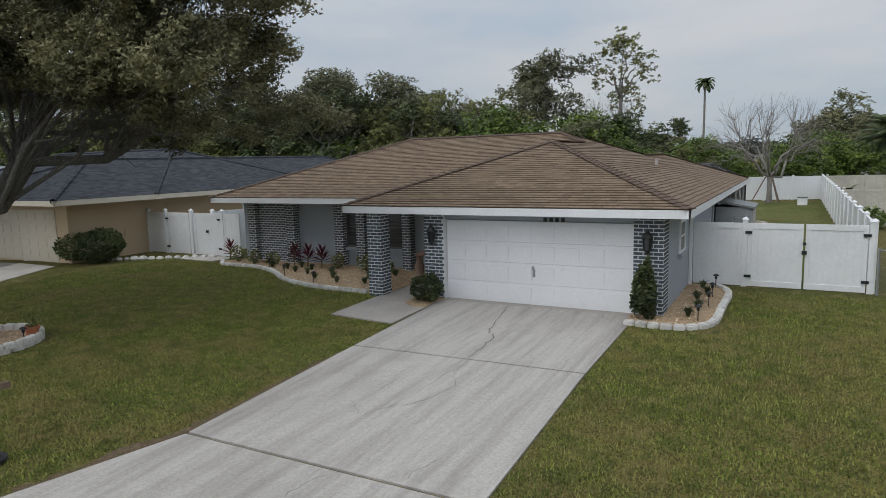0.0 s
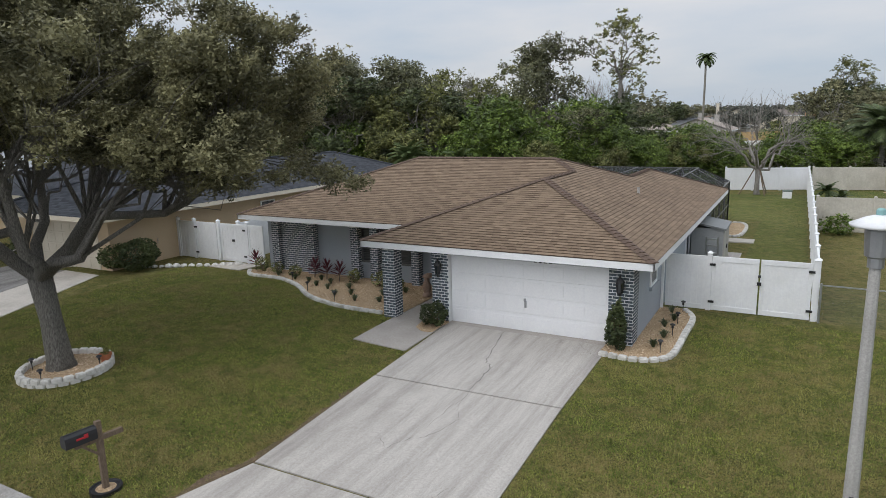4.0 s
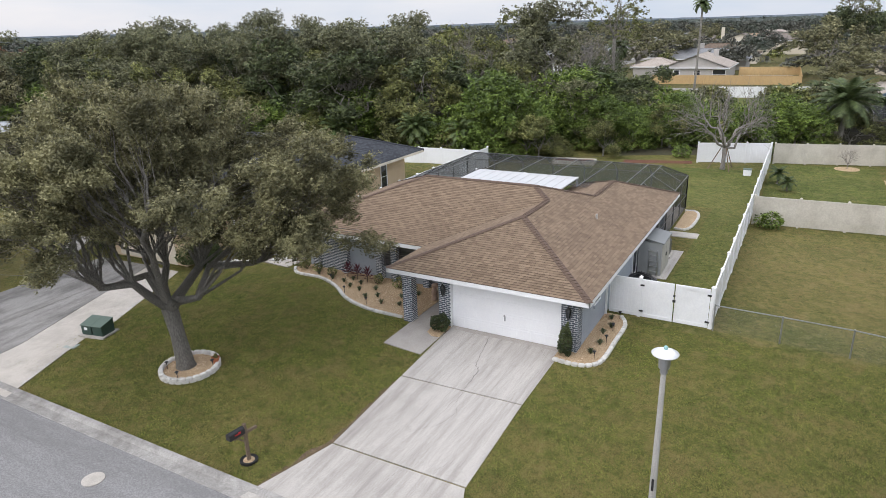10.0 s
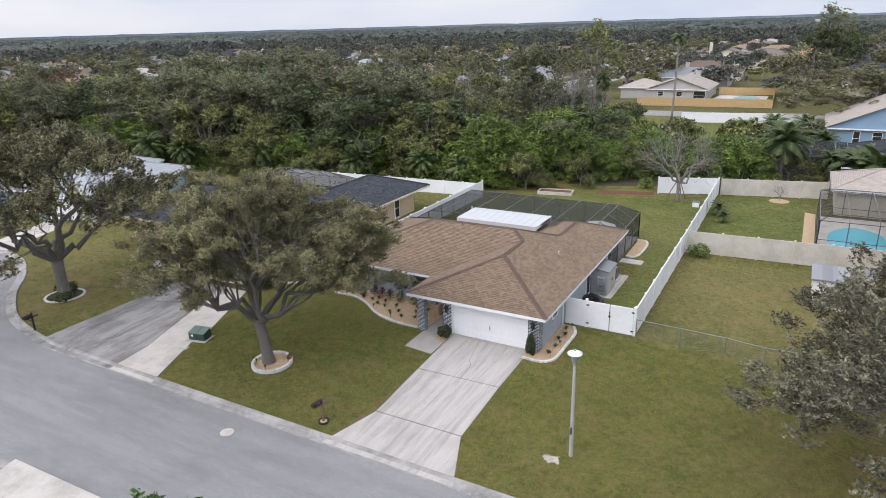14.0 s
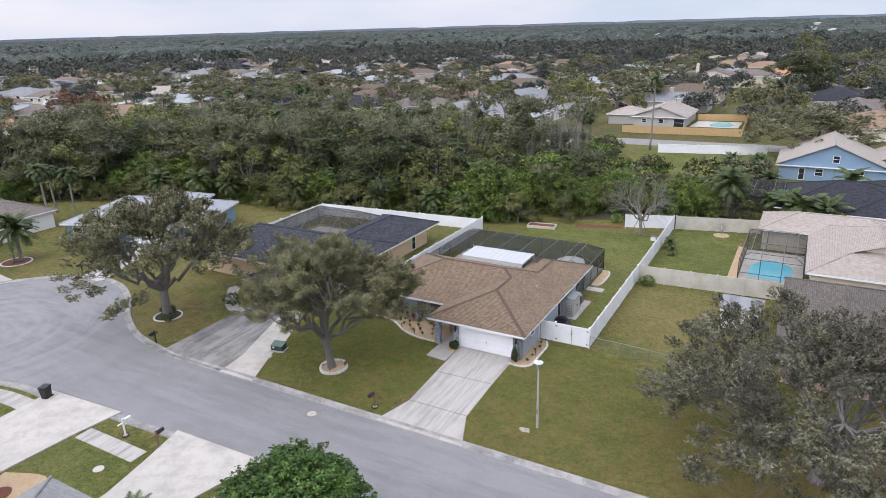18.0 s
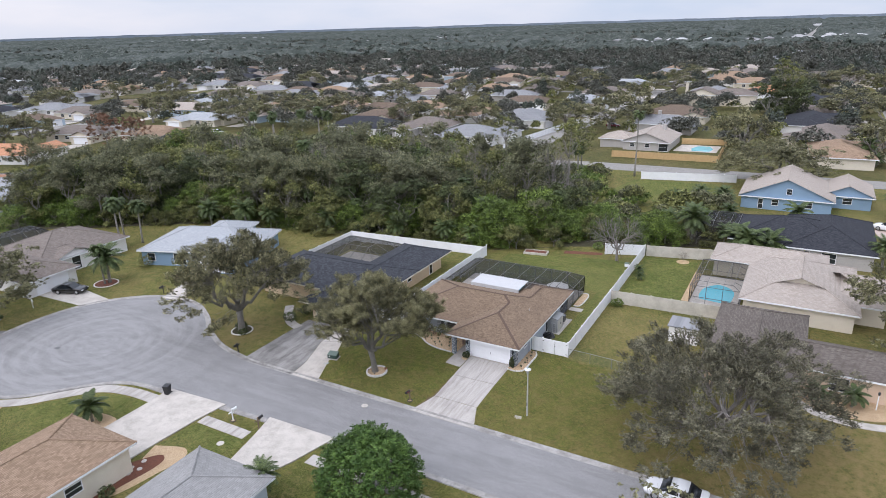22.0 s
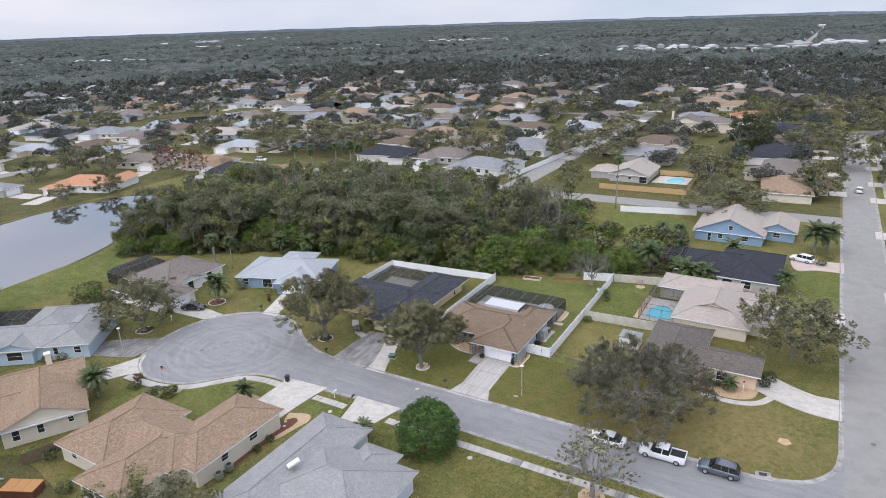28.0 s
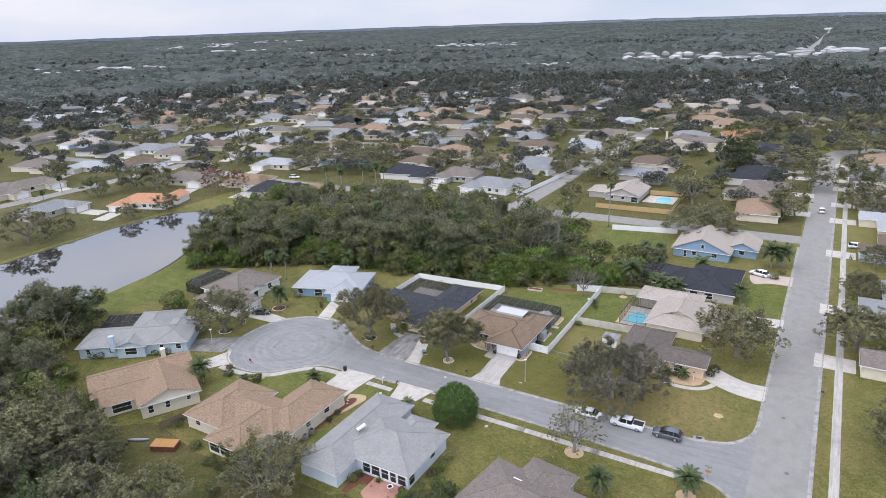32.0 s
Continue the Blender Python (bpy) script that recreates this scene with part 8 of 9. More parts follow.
stakes_ = thing("tree_stakes", "three wooden stakes leaning against a bare tree", "stakes", m=pose(1.5, 37.4, 0))
for a in (200, 300, 60):
    c_, s_ = math.cos(radians(a)), math.sin(radians(a))
    part("stake", Shape().tube([(1.25 * c_, 1.25 * s_, 0), (0.28 * c_, 0.28 * s_, 1.9)], [0.045, 0.045], 6), WOOD, stakes_)
pb = thing("pump_box", "small pale green plastic box on the back lawn", "box", m=pose(3.6, 35.6, 0))
part("body", Shape().box(-0.3, -0.25, 0, 0.3, 0.25, 0.5), VINYL, pb, bevel=0.03)
part("lid", Shape().box(-0.33, -0.28, 0.5, 0.33, 0.28, 0.56), TEAL_TOP, pb, bevel=0.01)
palm_tall = palm("palm_tree", "tall thin fan palm with a small crown", 31, 14.6, 0.2, 26, 1.9, LEAF_PALM, droop=1.5)
palm_tall.matrix_basis = pose(-10.2, 96.5, 0)
palm_mid = palm("palm_tree", "date palm with long arching fronds", 32, 4.6, 0.26, 44, 3.4, LEAF_PALM)
palm_mid.matrix_basis = pose(10.2, 50.5, 0)
palm_low = palm("palm_tree", "small palm with feathery fronds", 33, 1.4, 0.12, 18, 1.5, LEAF_PALM)
palm_low.matrix_basis = pose(5.9, 33.3, 0) @ Matrix.Diagonal((0.62, 0.62, 0.62, 1))
palm_cab = palm("palm_tree", "cabbage palm with a round head", 34, 7.0, 0.17, 34, 1.9, LEAF_PALM, droop=1.6)
palm_cab.matrix_basis = pose(-77.5, 12, -0.32)
for src, x, y, sz in ((palm_cab, -80, 9.5, 1.1), (palm_cab, -84, 13, 0.95), (palm_cab, -65.2, -3.9, 0.8), (palm_mid, -65, -3.2, 0.9), (palm_low, 6.7, 31.0, 0.5), (palm_low, -32.4, -27.8, 1.3), (palm_mid, -9.4, -28.2, 0.5), (palm_mid, -53.2, -38.2, 0.8),
                      (palm_mid, 39.6, -26.6, 0.72), (palm_mid, 28.2, -32.6, 0.7), (palm_low, 29.2, 6.7, 0.85), (palm_low, 32.2, 7.0, 0.95), (palm_mid, 41.5, 78, 1.1), (palm_mid, 44, 80, 1.0), (palm_mid, 37, 50.5, 0.7), (palm_mid, 4.5, 69, 0.65), (palm_mid, 8, 73, 0.7), (palm_mid, 15.2, 52.0, 0.55), (palm_mid, 5.5, 56, 0.6), (palm_mid, 12, 74, 0.7), (palm_mid, 14.5, 64, 0.6), (palm_mid, 13, 70, 0.65), (palm_cab, 9, 58, 0.6),
                      (palm_low, 17.2, 49, 2.0), (palm_low, 19.5, 47.8, 2.2), (palm_low, 22, 47.6, 2.0), (palm_low, 25, 67.5, 2.0), (palm_mid, 38, 133, 0.9), (palm_low, 40, 128, 1.4), (palm_cab, -50, 38, 0.9), (palm_cab, -62, 36, 0.85), (palm_cab, -35, 38, 0.8), (palm_cab, -42, 37, 1.0), (palm_cab, -97, 22, 1.0),
                      (palm_cab, -140, 104, 1.2), (palm_cab, -135, 108, 1.2), (palm_cab, -131, 103, 1.1), (palm_cab, -70, 40, 1.1), (palm_cab, -26, 42, 0.9)):
    put(src, x, y, sz, rnd.uniform(0, 360))
for src, x, y, sz in ((oak_b, -67.5, -19.4, 0.95), (oak_b, 61.5, 35.5, 0.9), (oak_b, 69.5, -1.5, 0.95), (pine, 14, 210, 1.1), (pine, 17.5, 201, 1.0), (oak_c, 62, 66, 0.5), (oak_c, 66, 90, 0.6), (oak_c, 63, 186, 1.0), (oak_c, 70, 150, 1.0), (wood_d, 62, 168, 1.1),
                      (oak_d, -16.5, -57.5, 0.84), (wood_a, -22.6, -54.4, 0.72), (wood_d, 9, -47, 0.5), (oak_b, -26, -71.5, 0.9), (oak_d, -35.5, -74.5, 0.9), (oak_d, -43.5, -69, 0.8), (wood_a, -54, -66, 0.9), (wood_d, -50.5, -64.5, 0.7), (oak_d, -61.5, -63.8, 0.85), (wood_a, -70, -60, 0.85), (wood_c, -72.5, -57.5, 0.6), (wood_b, -77, -56.5, 0.95), (oak_d, -84, -54.5, 0.75), (wood_a, -90, -49, 0.85),
                      (wood_d, -39, -77, 0.95), (wood_c, -30.5, -70, 0.7), (oak_d, -54, -78, 0.95), (wood_a, -66, -72, 1.0), (oak_d, -77, -68, 0.9), (oak_b, -93, -62, 0.9), (oak_d, -101, -54, 0.85), (oak_b, -28, -82, 0.9), (wood_c, -33, -69, 0.6), (wood_c, -49, -63.5, 0.5), (wood_c, -65, -57, 0.5), (wood_c, -80, -51.5, 0.5), (oak_d, -108, -47, 0.8),
                      (wood_c, -88, -16, 0.45), (wood_d, 5.6, -48, 0.4), (wood_c, 3.4, -48.6, 0.32), (palm_cab, -90, -53, 0.75), (palm_cab, -79, -58, 0.7), (palm_cab, -60, -66, 0.8), (palm_cab, -96, -47, 0.7)):
    put(src, x, y, sz, rnd.uniform(0, 360))

# woodland behind the houses: the front trees one by one, the rest as one canopy
WOODS = [(-111, 6), (-96, 17), (-78, 28), (-43, 34), (-18, 36.5), (-6, 44), (6, 47), (14, 66), (6, 92), (-46, 95), (-95, 100), (-136, 78), (-144, 66), (-142, 54), (-133, 40), (-119, 16)]


def inside(x, y, poly):
    hit = False
    for i in range(len(poly)):
        (x0, y0), (x1, y1) = poly[i - 1], poly[i]
        if (y0 > y) != (y1 > y) and x < (x1 - x0) * (y - y0) / (y1 - y0) + x0:
            hit = not hit
    return hit


back, count = [], 0
for j in range(32):
    for i in range(46):
        x, y = -150 + i * 3.7 + rnd.uniform(-1.8, 1.8), 3 + j * 3.2 + rnd.uniform(-1.8, 1.8)
        if not inside(x, y, WOODS) or rnd.random() < 0.3 or (x > -14 and y > 72):
            continue
        front = y < 58 + 0.12 * x
        k, lush = rnd.random(), x > -28
        if front and count < 190:
            count += 1
            src = (wood_c if k < (0.72 if lush else 0.34) else wood_b if k < (0.8 if lush else 0.56) else wood_a if k < 0.85 else wood_d)
            low = 0.55 if x > -24 and y > 52 else 0.75 if x > -24 else 1
            put(src, x, y, rnd.uniform(0.62, 0.92) * low * (1.2 if x < -32 and src is not wood_c else 1) * (0.8 if lush and src is not wood_c else 1), rnd.uniform(0, 360), rnd.uniform(0.9, 1.15))
        else:
            back.append((x, y))
for x, y, sz in ((-104, 16, 1.0), (-98, 24, 1.15), (-90, 24, 1.05), (-86, 34, 1.2), (-78, 31, 1.0), (-74, 44, 1.2), (-69, 34, 1.1), (-62, 50, 1.25), (-58, 36, 1.05), (-53, 42, 1.2), (-47, 38, 1.05), (-45, 52, 1.3), (-40, 40, 1.1), (-36, 56, 1.25), (-34, 44, 1.05), (-31, 62, 1.1), (-28, 40, 0.95), (-84, 52, 1.2), (-96, 44, 1.2), (-106, 36, 1.15), (-66, 66, 1.2), (-50, 70, 1.2), (-112, 58, 1.1), (-90, 70, 1.15), (-24, 46, 0.9), (-13, 50, 0.8), (-9, 57, 0.75), (-19, 70, 0.8), (-39, 74, 1.0)):
    put(rnd.choice((wood_b, wood_b, wood_a, wood_d)), x, y, sz * 0.97, rnd.uniform(0, 360), rnd.uniform(0.85, 1.1))
for src, x, y in ((wood_a, -60, 45), (wood_b, -50, 48), (wood_c, -15, 47), (wood_d, -75, 42), (thicket, -20, 38), (bramble, -52, 33)):
    src.matrix_basis = pose(x, y, slope(x, y))

rng = np.random.default_rng(3)


def canopy_mesh(name, label, spots, mat, per, leaf, lo, hi, r0=3.2, r1=6.0):
    """Many trees in one mesh: each a dome of uneven boughs, whose leaves face outwards."""
    c, o = [], []
    for x, y in spots:
        h, r = rng.uniform(lo, hi) * (0.6 if x > -26 and y < 120 else rng.choice([0.8, 1.0, 1.3]) if x > -150 and y < 100 else 1), rng.uniform(r0, r1)
        k = int(rng.integers(6, 11))
        az, out = rng.uniform(0, 6.28, k), np.sqrt(rng.uniform(0, 1, k)) * 0.68
        cen = np.column_stack([np.cos(az) * out * r, np.sin(az) * out * r, h * (0.74 - 0.75 * out ** 2 + rng.uniform(-0.06, 0.06, k))])
        d = rng.normal(size=(per, 3))
        d /= np.linalg.norm(d, axis=1)[:, None]
        d[:, 2] = np.abs(d[:, 2]) * 1.25 - 0.3
        q = cen[rng.integers(0, k, per)] + d * rng.uniform(0.7, 1.05, (per, 1)) * np.array([r * 0.42, r * 0.42, h * 0.22])
        q[:, 2] = np.maximum(q[:, 2], 0.6)
        o.append(d + (q - np.array([0, 0, h * 0.45])) / r * 0.5)
        c.append(q + np.array([x, y, -0.2]))
    return single(name, leaf_mesh(name, np.concatenate(c), leaf, mat, rng, 0.8, 1.5, 3, None, 1.0, np.concatenate(o), 0.5), mat, label, "trees", kind="stuff")


canopy_mesh("woodland_canopy", "dense mixed woodland canopy behind the front trees", [s for s in back if rnd.random() < 0.5], LEAF_WOOD, 900, 0.32, 5.0, 9.0, 2.8, 4.4)
canopy_mesh("woodland_canopy_green", "bright green vine-covered woodland canopy", [s for s in back if rnd.random() < 0.35], LEAF_LUSH, 800, 0.32, 4.5, 8.0, 2.8, 4.4)
for x, y in [(-38, 36.5), (-33, 37.5), (-47, 36), (-57, 34.5), (-29, 38), (-22, 39), (-52, 36)]:
    put(palm_cab, x, y, rnd.uniform(0.7, 0.95), rnd.uniform(0, 360))
canopy_mesh("woodland_canopy_grey", "grey-green woodland canopy", [s for s in back if rnd.random() < 0.35], LEAF_GREY, 800, 0.30, 5.5, 9.5, 2.8, 4.4)

# the edge of the woods: a wall of vines and low growth down to the lawn, palms, pale dead snags and the wood by the pond
edge_line = [(-111, 7), (-96, 18), (-78, 29), (-60, 32.5), (-43, 35), (-18, 37.5), (-6, 45), (6, 48), (13, 52)]
for (ax, ay), (bx, by) in zip(edge_line, edge_line[1:]):
    n = int(math.hypot(bx - ax, by - ay) / 2.7)
    for i in range(n):
        u = (i + rnd.random()) / n
        src = rnd.choice((thicket, thicket, bramble))
        put(src, ax + (bx - ax) * u + rnd.uniform(-0.6, 0.6), ay + (by - ay) * u + rnd.uniform(0, 2.2), rnd.uniform(0.32, 0.6) * 1.0, rnd.uniform(0, 360), rnd.uniform(0.9, 1.3))
near_edge = [(-97, 13.5), (-79, 24.5), (-70, 28), (-58, 30.5), (-43, 32.2), (-18, 34.2), (-9, 39.5)]
for (ax, ay), (bx, by) in zip(near_edge, near_edge[1:]):
    n = int(math.hypot(bx - ax, by - ay) / 2.4)
    for i in range(n):
        u = (i + rnd.random()) / n
        put(rnd.choice((thicket, bramble, bramble)), ax + (bx - ax) * u, ay + (by - ay) * u + rnd.uniform(-0.4, 1.4), rnd.uniform(0.3, 0.55), rnd.uniform(0, 360), rnd.uniform(0.9, 1.2))
for x, y, sz in ((-67, 27, 0.8), (-62, 28.5, 0.7), (-50, 31, 0.65), (-36, 32.5, 0.6), (-27, 33.5, 0.65), (-22, 34, 0.55), (-74, 25, 0.75)):
    put(palm_mid, x, y, sz, rnd.uniform(0, 360))
for x, y, sz in ((10.8, 41.0, 0.24), (-92, 40, 1.5), (-70, 56, 1.6), (-55, 60, 1.5), (-38, 62, 1.7), (-30, 52, 1.4), (-17, 62, 1.4), (-101, 60, 1.5), (-60, 80, 1.6), (-24, 78, 1.5), (-84, 82, 1.5), (-46, 44, 1.3), (-64, -68, 1.2), (-84, -70, 1.2), (-52, -74, 1.2)):
    put(bare, x, y, sz, rnd.uniform(0, 360), 0.75)
for x, y, sz in ((-66, 38, 1.35), (-58, 41, 1.2), (-73, 33, 1.1), (-69, 35, 1.25), (-30, 46, 1.1), (-12, 49, 0.9), (-92, 28, 1.2), (-48, 62, 1.3), (-80, 60, 1.35), (-20, 84, 1.2)):
    put(palm_cab, x, y, sz, rnd.uniform(0, 360))
for src, x, y, sz in ((wood_d, -98, -37.5, 1.15), (wood_b, -104, -40, 1.1), (wood_a, -101, -32, 0.95), (wood_b, -95, -42, 1.05), (oak_c, -108, -41, 1.0), (wood_d, -102, -44, 1.1), (wood_a, -107, -35, 0.9)):
    put(src, x, y, sz, rnd.uniform(0, 360), 1.1)
POND_WOOD = [(-120, -46), (-106, -41), (-97, -41), (-87, -53), (-75, -60), (-62, -66), (-48, -69.5), (-38, -73), (-20, -74), (-8, -84), (-60, -108), (-108, -90), (-135, -55)]
for j in range(15):
    for i in range(25):
        x, y = -134 + 5.2 * i + rnd.uniform(-1.8, 1.8), -106 + 5.0 * j + rnd.uniform(-1.8, 1.8)
        if inside(x, y - 4, POND_WOOD) and rnd.random() < 0.5:
            put(rnd.choice((wood_a, wood_b, wood_b, wood_d, wood_c)), x, y - 4, rnd.uniform(0.6, 0.82), rnd.uniform(0, 360), rnd.uniform(0.95, 1.2))
slab("pond_bank", [(-132, 26.5), (-117.6, 5), (-117.2, -6), (-115.6, -21), (-110, -30), (-101, -24), (-97, -8), (-101, 2), (-112, 6.5), (-119, 14)], LAWN_GREEN, 0.011, "green grass bank beside the pond", "lawn", thick=0.04)
slab("pond_wood_floor", POND_WOOD[::-1], EARTH, 0.012, "dark leaf litter under the wood by the pond", "ground")


# ---- the far neighbourhood: streets of houses among trees, then woods to the horizon ----
WALLS = [STUCCO_CREAM, STUCCO_WHITE, STUCCO_GREY, STUCCO_CREAM, SIDING_SKY, STUCCO_WHITE]
kinds, garage, drives = {}, {}, Shape()
for i, (key, rf) in enumerate((("B", SHINGLE_BROWN), ("G", SHINGLE_GREY), ("T", SHINGLE_TAUPE), ("P", SHINGLE_PALE), ("E", SHINGLE_BEIGE), ("K", SHINGLE_BLACK), ("N", SHINGLE_TAN), ("O", SHINGLE_ORANGE), ("G", SHINGLE_GREY), ("T", SHINGLE_TAUPE), ("B", SHINGLE_BROWN), ("N", SHINGLE_TAN))):
    w, d = rnd.uniform(17, 22), rnd.uniform(11, 14)
    g = rnd.choice((-1, 1))
    bl = [(-w / 2, -d / 2, w / 2, d / 2, "x", True, True), ((w / 2 - 8) if g > 0 else -w / 2, -d / 2 - 4.5, (w / 2) if g > 0 else (8 - w / 2), 2, "y", i % 3 != 0, False)]
    if i % 2:
        bl.append((-g * w * 0.36 - 4, -2, -g * w * 0.36 + 4, d / 2 + 4, "y", True, i % 4 == 1))
    gx = (w / 2 - 4) if g > 0 else (4 - w / 2)
    ob = house("distant_house", "single-storey house with a %s roof in a distant street" % rf.name.replace("_", " ").replace(" shingle", ""), None, bl, WALLS[i % 6], rf,
               windows=[(-gx * 0.3, -d / 2 + 0.55, "s", 1.6, 0.8, 2.0), (-gx * 0.9, -d / 2 + 0.55, "s", 1.4, 0.8, 2.0)], doors=[(gx, -d / 2 - 4.5 + 0.52, "s", 4.8)], group="distant houses")
    kinds.setdefault(key, []).append(ob)
    garage[ob.name] = (gx, -d / 2 - 4.6)
WEST_LOTS = [(-188.4, 48.6, "O", 20), (-215.8, 21.9, "G", 100), (-268, 43.9, "T", 85), (-263, 24, "T", 95), (-280.6, 82.3, "P", 20), (-312, 70.4, "T", 200), (-262, 97, "B", 80), (-355.3, 125.8, "E", 20), (-402.9, 114.5, "T", 190), (-384, 152, "G", 15), (-514.4, 181.1, "G", 10), (-466.2, 152.6, "G", 200),
             (-408, 136, "T", 10), (-320, 112, "K", 200), (-295, 128, "G", 20), (-267, 124.3, "T", 15), (-343, 166, "G", 200), (-263.4, 150, "B", 195), (-236, 176, "P", 15), (-262, 206, "T", 200), (-316.2, 252, "G", 10), (-345, 234, "G", 190), (-386.7, 285.9, "B", 15), (-390.8, 323.7, "G", 200)]
MID_LOTS = [(-343.5, 302.2, "K", 10), (-254, 233, "G", 200), (-302, 290, "B", 10), (-283, 318, "T", 200), (-256, 304, "B", 10), (-228.9, 310, "G", 195), (-216.3, 258.3, "P", 15), (-189, 252.3, "E", 200), (-216, 211.2, "G", 10), (-189, 216, "T", 20), (-166, 224, "P", 195), (-188.8, 178, "N", 15), (-160, 180, "N", 190),
            (-136, 176, "B", 10), (-205.2, 84, "T", 20), (-175, 92, "N", 15), (-150, 84, "K", 15), (-127, 84, "N", 10), (-116, 134, "K", 190), (-190.6, 126, "P", 10)]
NORTH_LOTS = [(-69, 128.4, "G", -5), (-92, 140, "T", 5), (-68, 170, "G", 85), (-93, 172.3, "N", 95), (-86.1, 216, "B", 10), (-62, 224, "P", 90), (-64, 262, "T", 85), (-61.7, 309.6, "P", 95), (-113.1, 313.3, "T", 10), (-137, 305.6, "B", 15), (-140, 232, "T", 190), (-145, 258, "G", 15), (-170, 268, "B", 190), (25.2, 185.2, "K", 95),
              (19.6, 212, "T", 90), (24, 240, "K", 95), (29, 158.7, "T", 90), (32.1, 131.4, "N", 95), (-4.4, 321.7, "N", 10), (8.8, 282, "O", 20), (40.4, 343.5, "T", 15), (-15.4, 268, "G", 90)]
EAST_LOTS = [(70, 202, "G", 270), (73, 172.7, "E", 270), (73, 128, "P", 270), (73, 104, "B", 270), (74, 150, "T", 270), (73, 62, "G", 270), (73, 34, "T", 270), (72, 232, "N", 270), (76, 330, "B", 200)]
far_spots = [(-15, 138), (-19, 168), (-19, 195), (-12, 243)]
used = set()


def lot(x, y, key, turn):
    far_spots.append((x, y))
    src = rnd.choice(kinds[key])
    m = pose(x, y, slope(x, y), 0, 0, turn) @ Matrix.Diagonal((1.1, 1.1, 1.1, 1))
    gx, gy = garage[src.name]
    low = [m @ Vector(q) for q in ((gx - 2.9, gy - 9.5, 0.03), (gx + 2.9, gy - 9.5, 0.03), (gx + 2.7, gy, 0.03), (gx - 2.7, gy, 0.03))]
    drives.add([tuple(q - Vector((0, 0, 0.12))) for q in low] + [tuple(q) for q in low], [(4, 5, 6, 7), (0, 1, 5, 4), (1, 2, 6, 5), (2, 3, 7, 6), (3, 0, 4, 7)])
    if src.name in used:
        copy_thing(src, m).matrix_basis = m
    else:
        used.add(src.name)
        src.matrix_basis = m


for row in (WEST_LOTS, MID_LOTS, NORTH_LOTS, EAST_LOTS):
    for q in row:
        lot(*q)
for row in range(-4, 8):
    y = 350 + row * 52
    for k in range(-26, 8):
        for side in (0, 1):
            x = k * 21 + rnd.uniform(-2, 2) - 60
            yy = y + (14 if side else -14) + rnd.uniform(-1.5, 1.5) + 8 * math.sin(x * 0.02 + row)
            if x > 40 or (yy < 325 and (x > -95 or yy < 125 - 0.2 * x - 30)) or (-335 < x < -265 and 135 < yy < 240) or math.hypot(x, yy) > 640 or rnd.random() < (0.2 if yy < 440 else 0.7):
                continue
            if min(abs(x - a) + abs(yy - b) for a, b in far_spots) > 23:
                lot(x, yy, rnd.choice("BGTPEKNGTTBN"), (180 if not side else 0) + rnd.uniform(-12, 12))
for name_, line, half in (("west_street", [(-250, -60), (-248.5, 10), (-246, 40), (-245, 80), (-244.5, 112)], 4.0), ("pond_street", [(-140, 101.5), (-176, 102.5), (-218, 106), (-246, 118), (-300, 98), (-360, 96), (-440, 118), (-540, 140)], 3.9), ("canal_street", [(-49, 196), (-110, 196), (-165, 199), (-220, 190), (-300, 150), (-370, 140), (-430, 132)], 3.4),
                          ("north_street", [(-45, 286), (-110, 283), (-180, 284), (-240, 283), (-320, 272), (-400, 304)], 3.4), ("far_street", [(-46, 336), (-120, 340), (-240, 350), (-420, 352)], 3.4)):
    ribbon("far_road", smooth_line(line, 5), [(-half, 0.034), (half, 0.034)], ASPHALT, "pale street between distant houses", "street")
slab("road_end", smooth_line([(47.2, 238), (50, 255), (57, 266), (75, 276), (79, 269), (63, 259), (57.5, 250), (55.2, 238)], 4), ASPHALT, 0.03, "bend at the end of the straight street", "street")
# Darkened ground sheets paint in the shade among the far trees.
slab("far_lawn_west", [(-480, -100), (-173.5, -100), (-173.5, 108), (-173.5, 440), (-480, 440)], LAWN_SHADED, 0.005, "thin grass between distant houses, darkened for tree shade", "lawn", thick=0.04)
for x0, x1 in ((-173.4, -34), (-34, -24), (-24, 46.6)):
    slab("far_lawn_north", [(x0, 108), (x1, 108), (x1, 440), (x0, 440)], LAWN_SHADED, 0.005, "thin grass between houses in the next street, darkened for tree shade", "lawn", thick=0.04)
single("far_driveways", drives, CONCRETE_PALE, "pale concrete driveways of the distant houses", "driveways", kind="stuff")
# canal between the far houses
slab("far_canal", smooth_line([(-296, 143), (-318, 170), (-324, 184), (-308, 205), (-300, 232), (-284, 226), (-274, 198), (-284, 180), (-292, 160)], 3)[::-1], POND_WATER, 0.03, "still canal between distant houses", "water")
slab("far_pond", [(-122, 330), (-84, 336), (-84, 346), (-124, 342)], POND_WATER, 0.03, "still pond behind distant houses", "water")
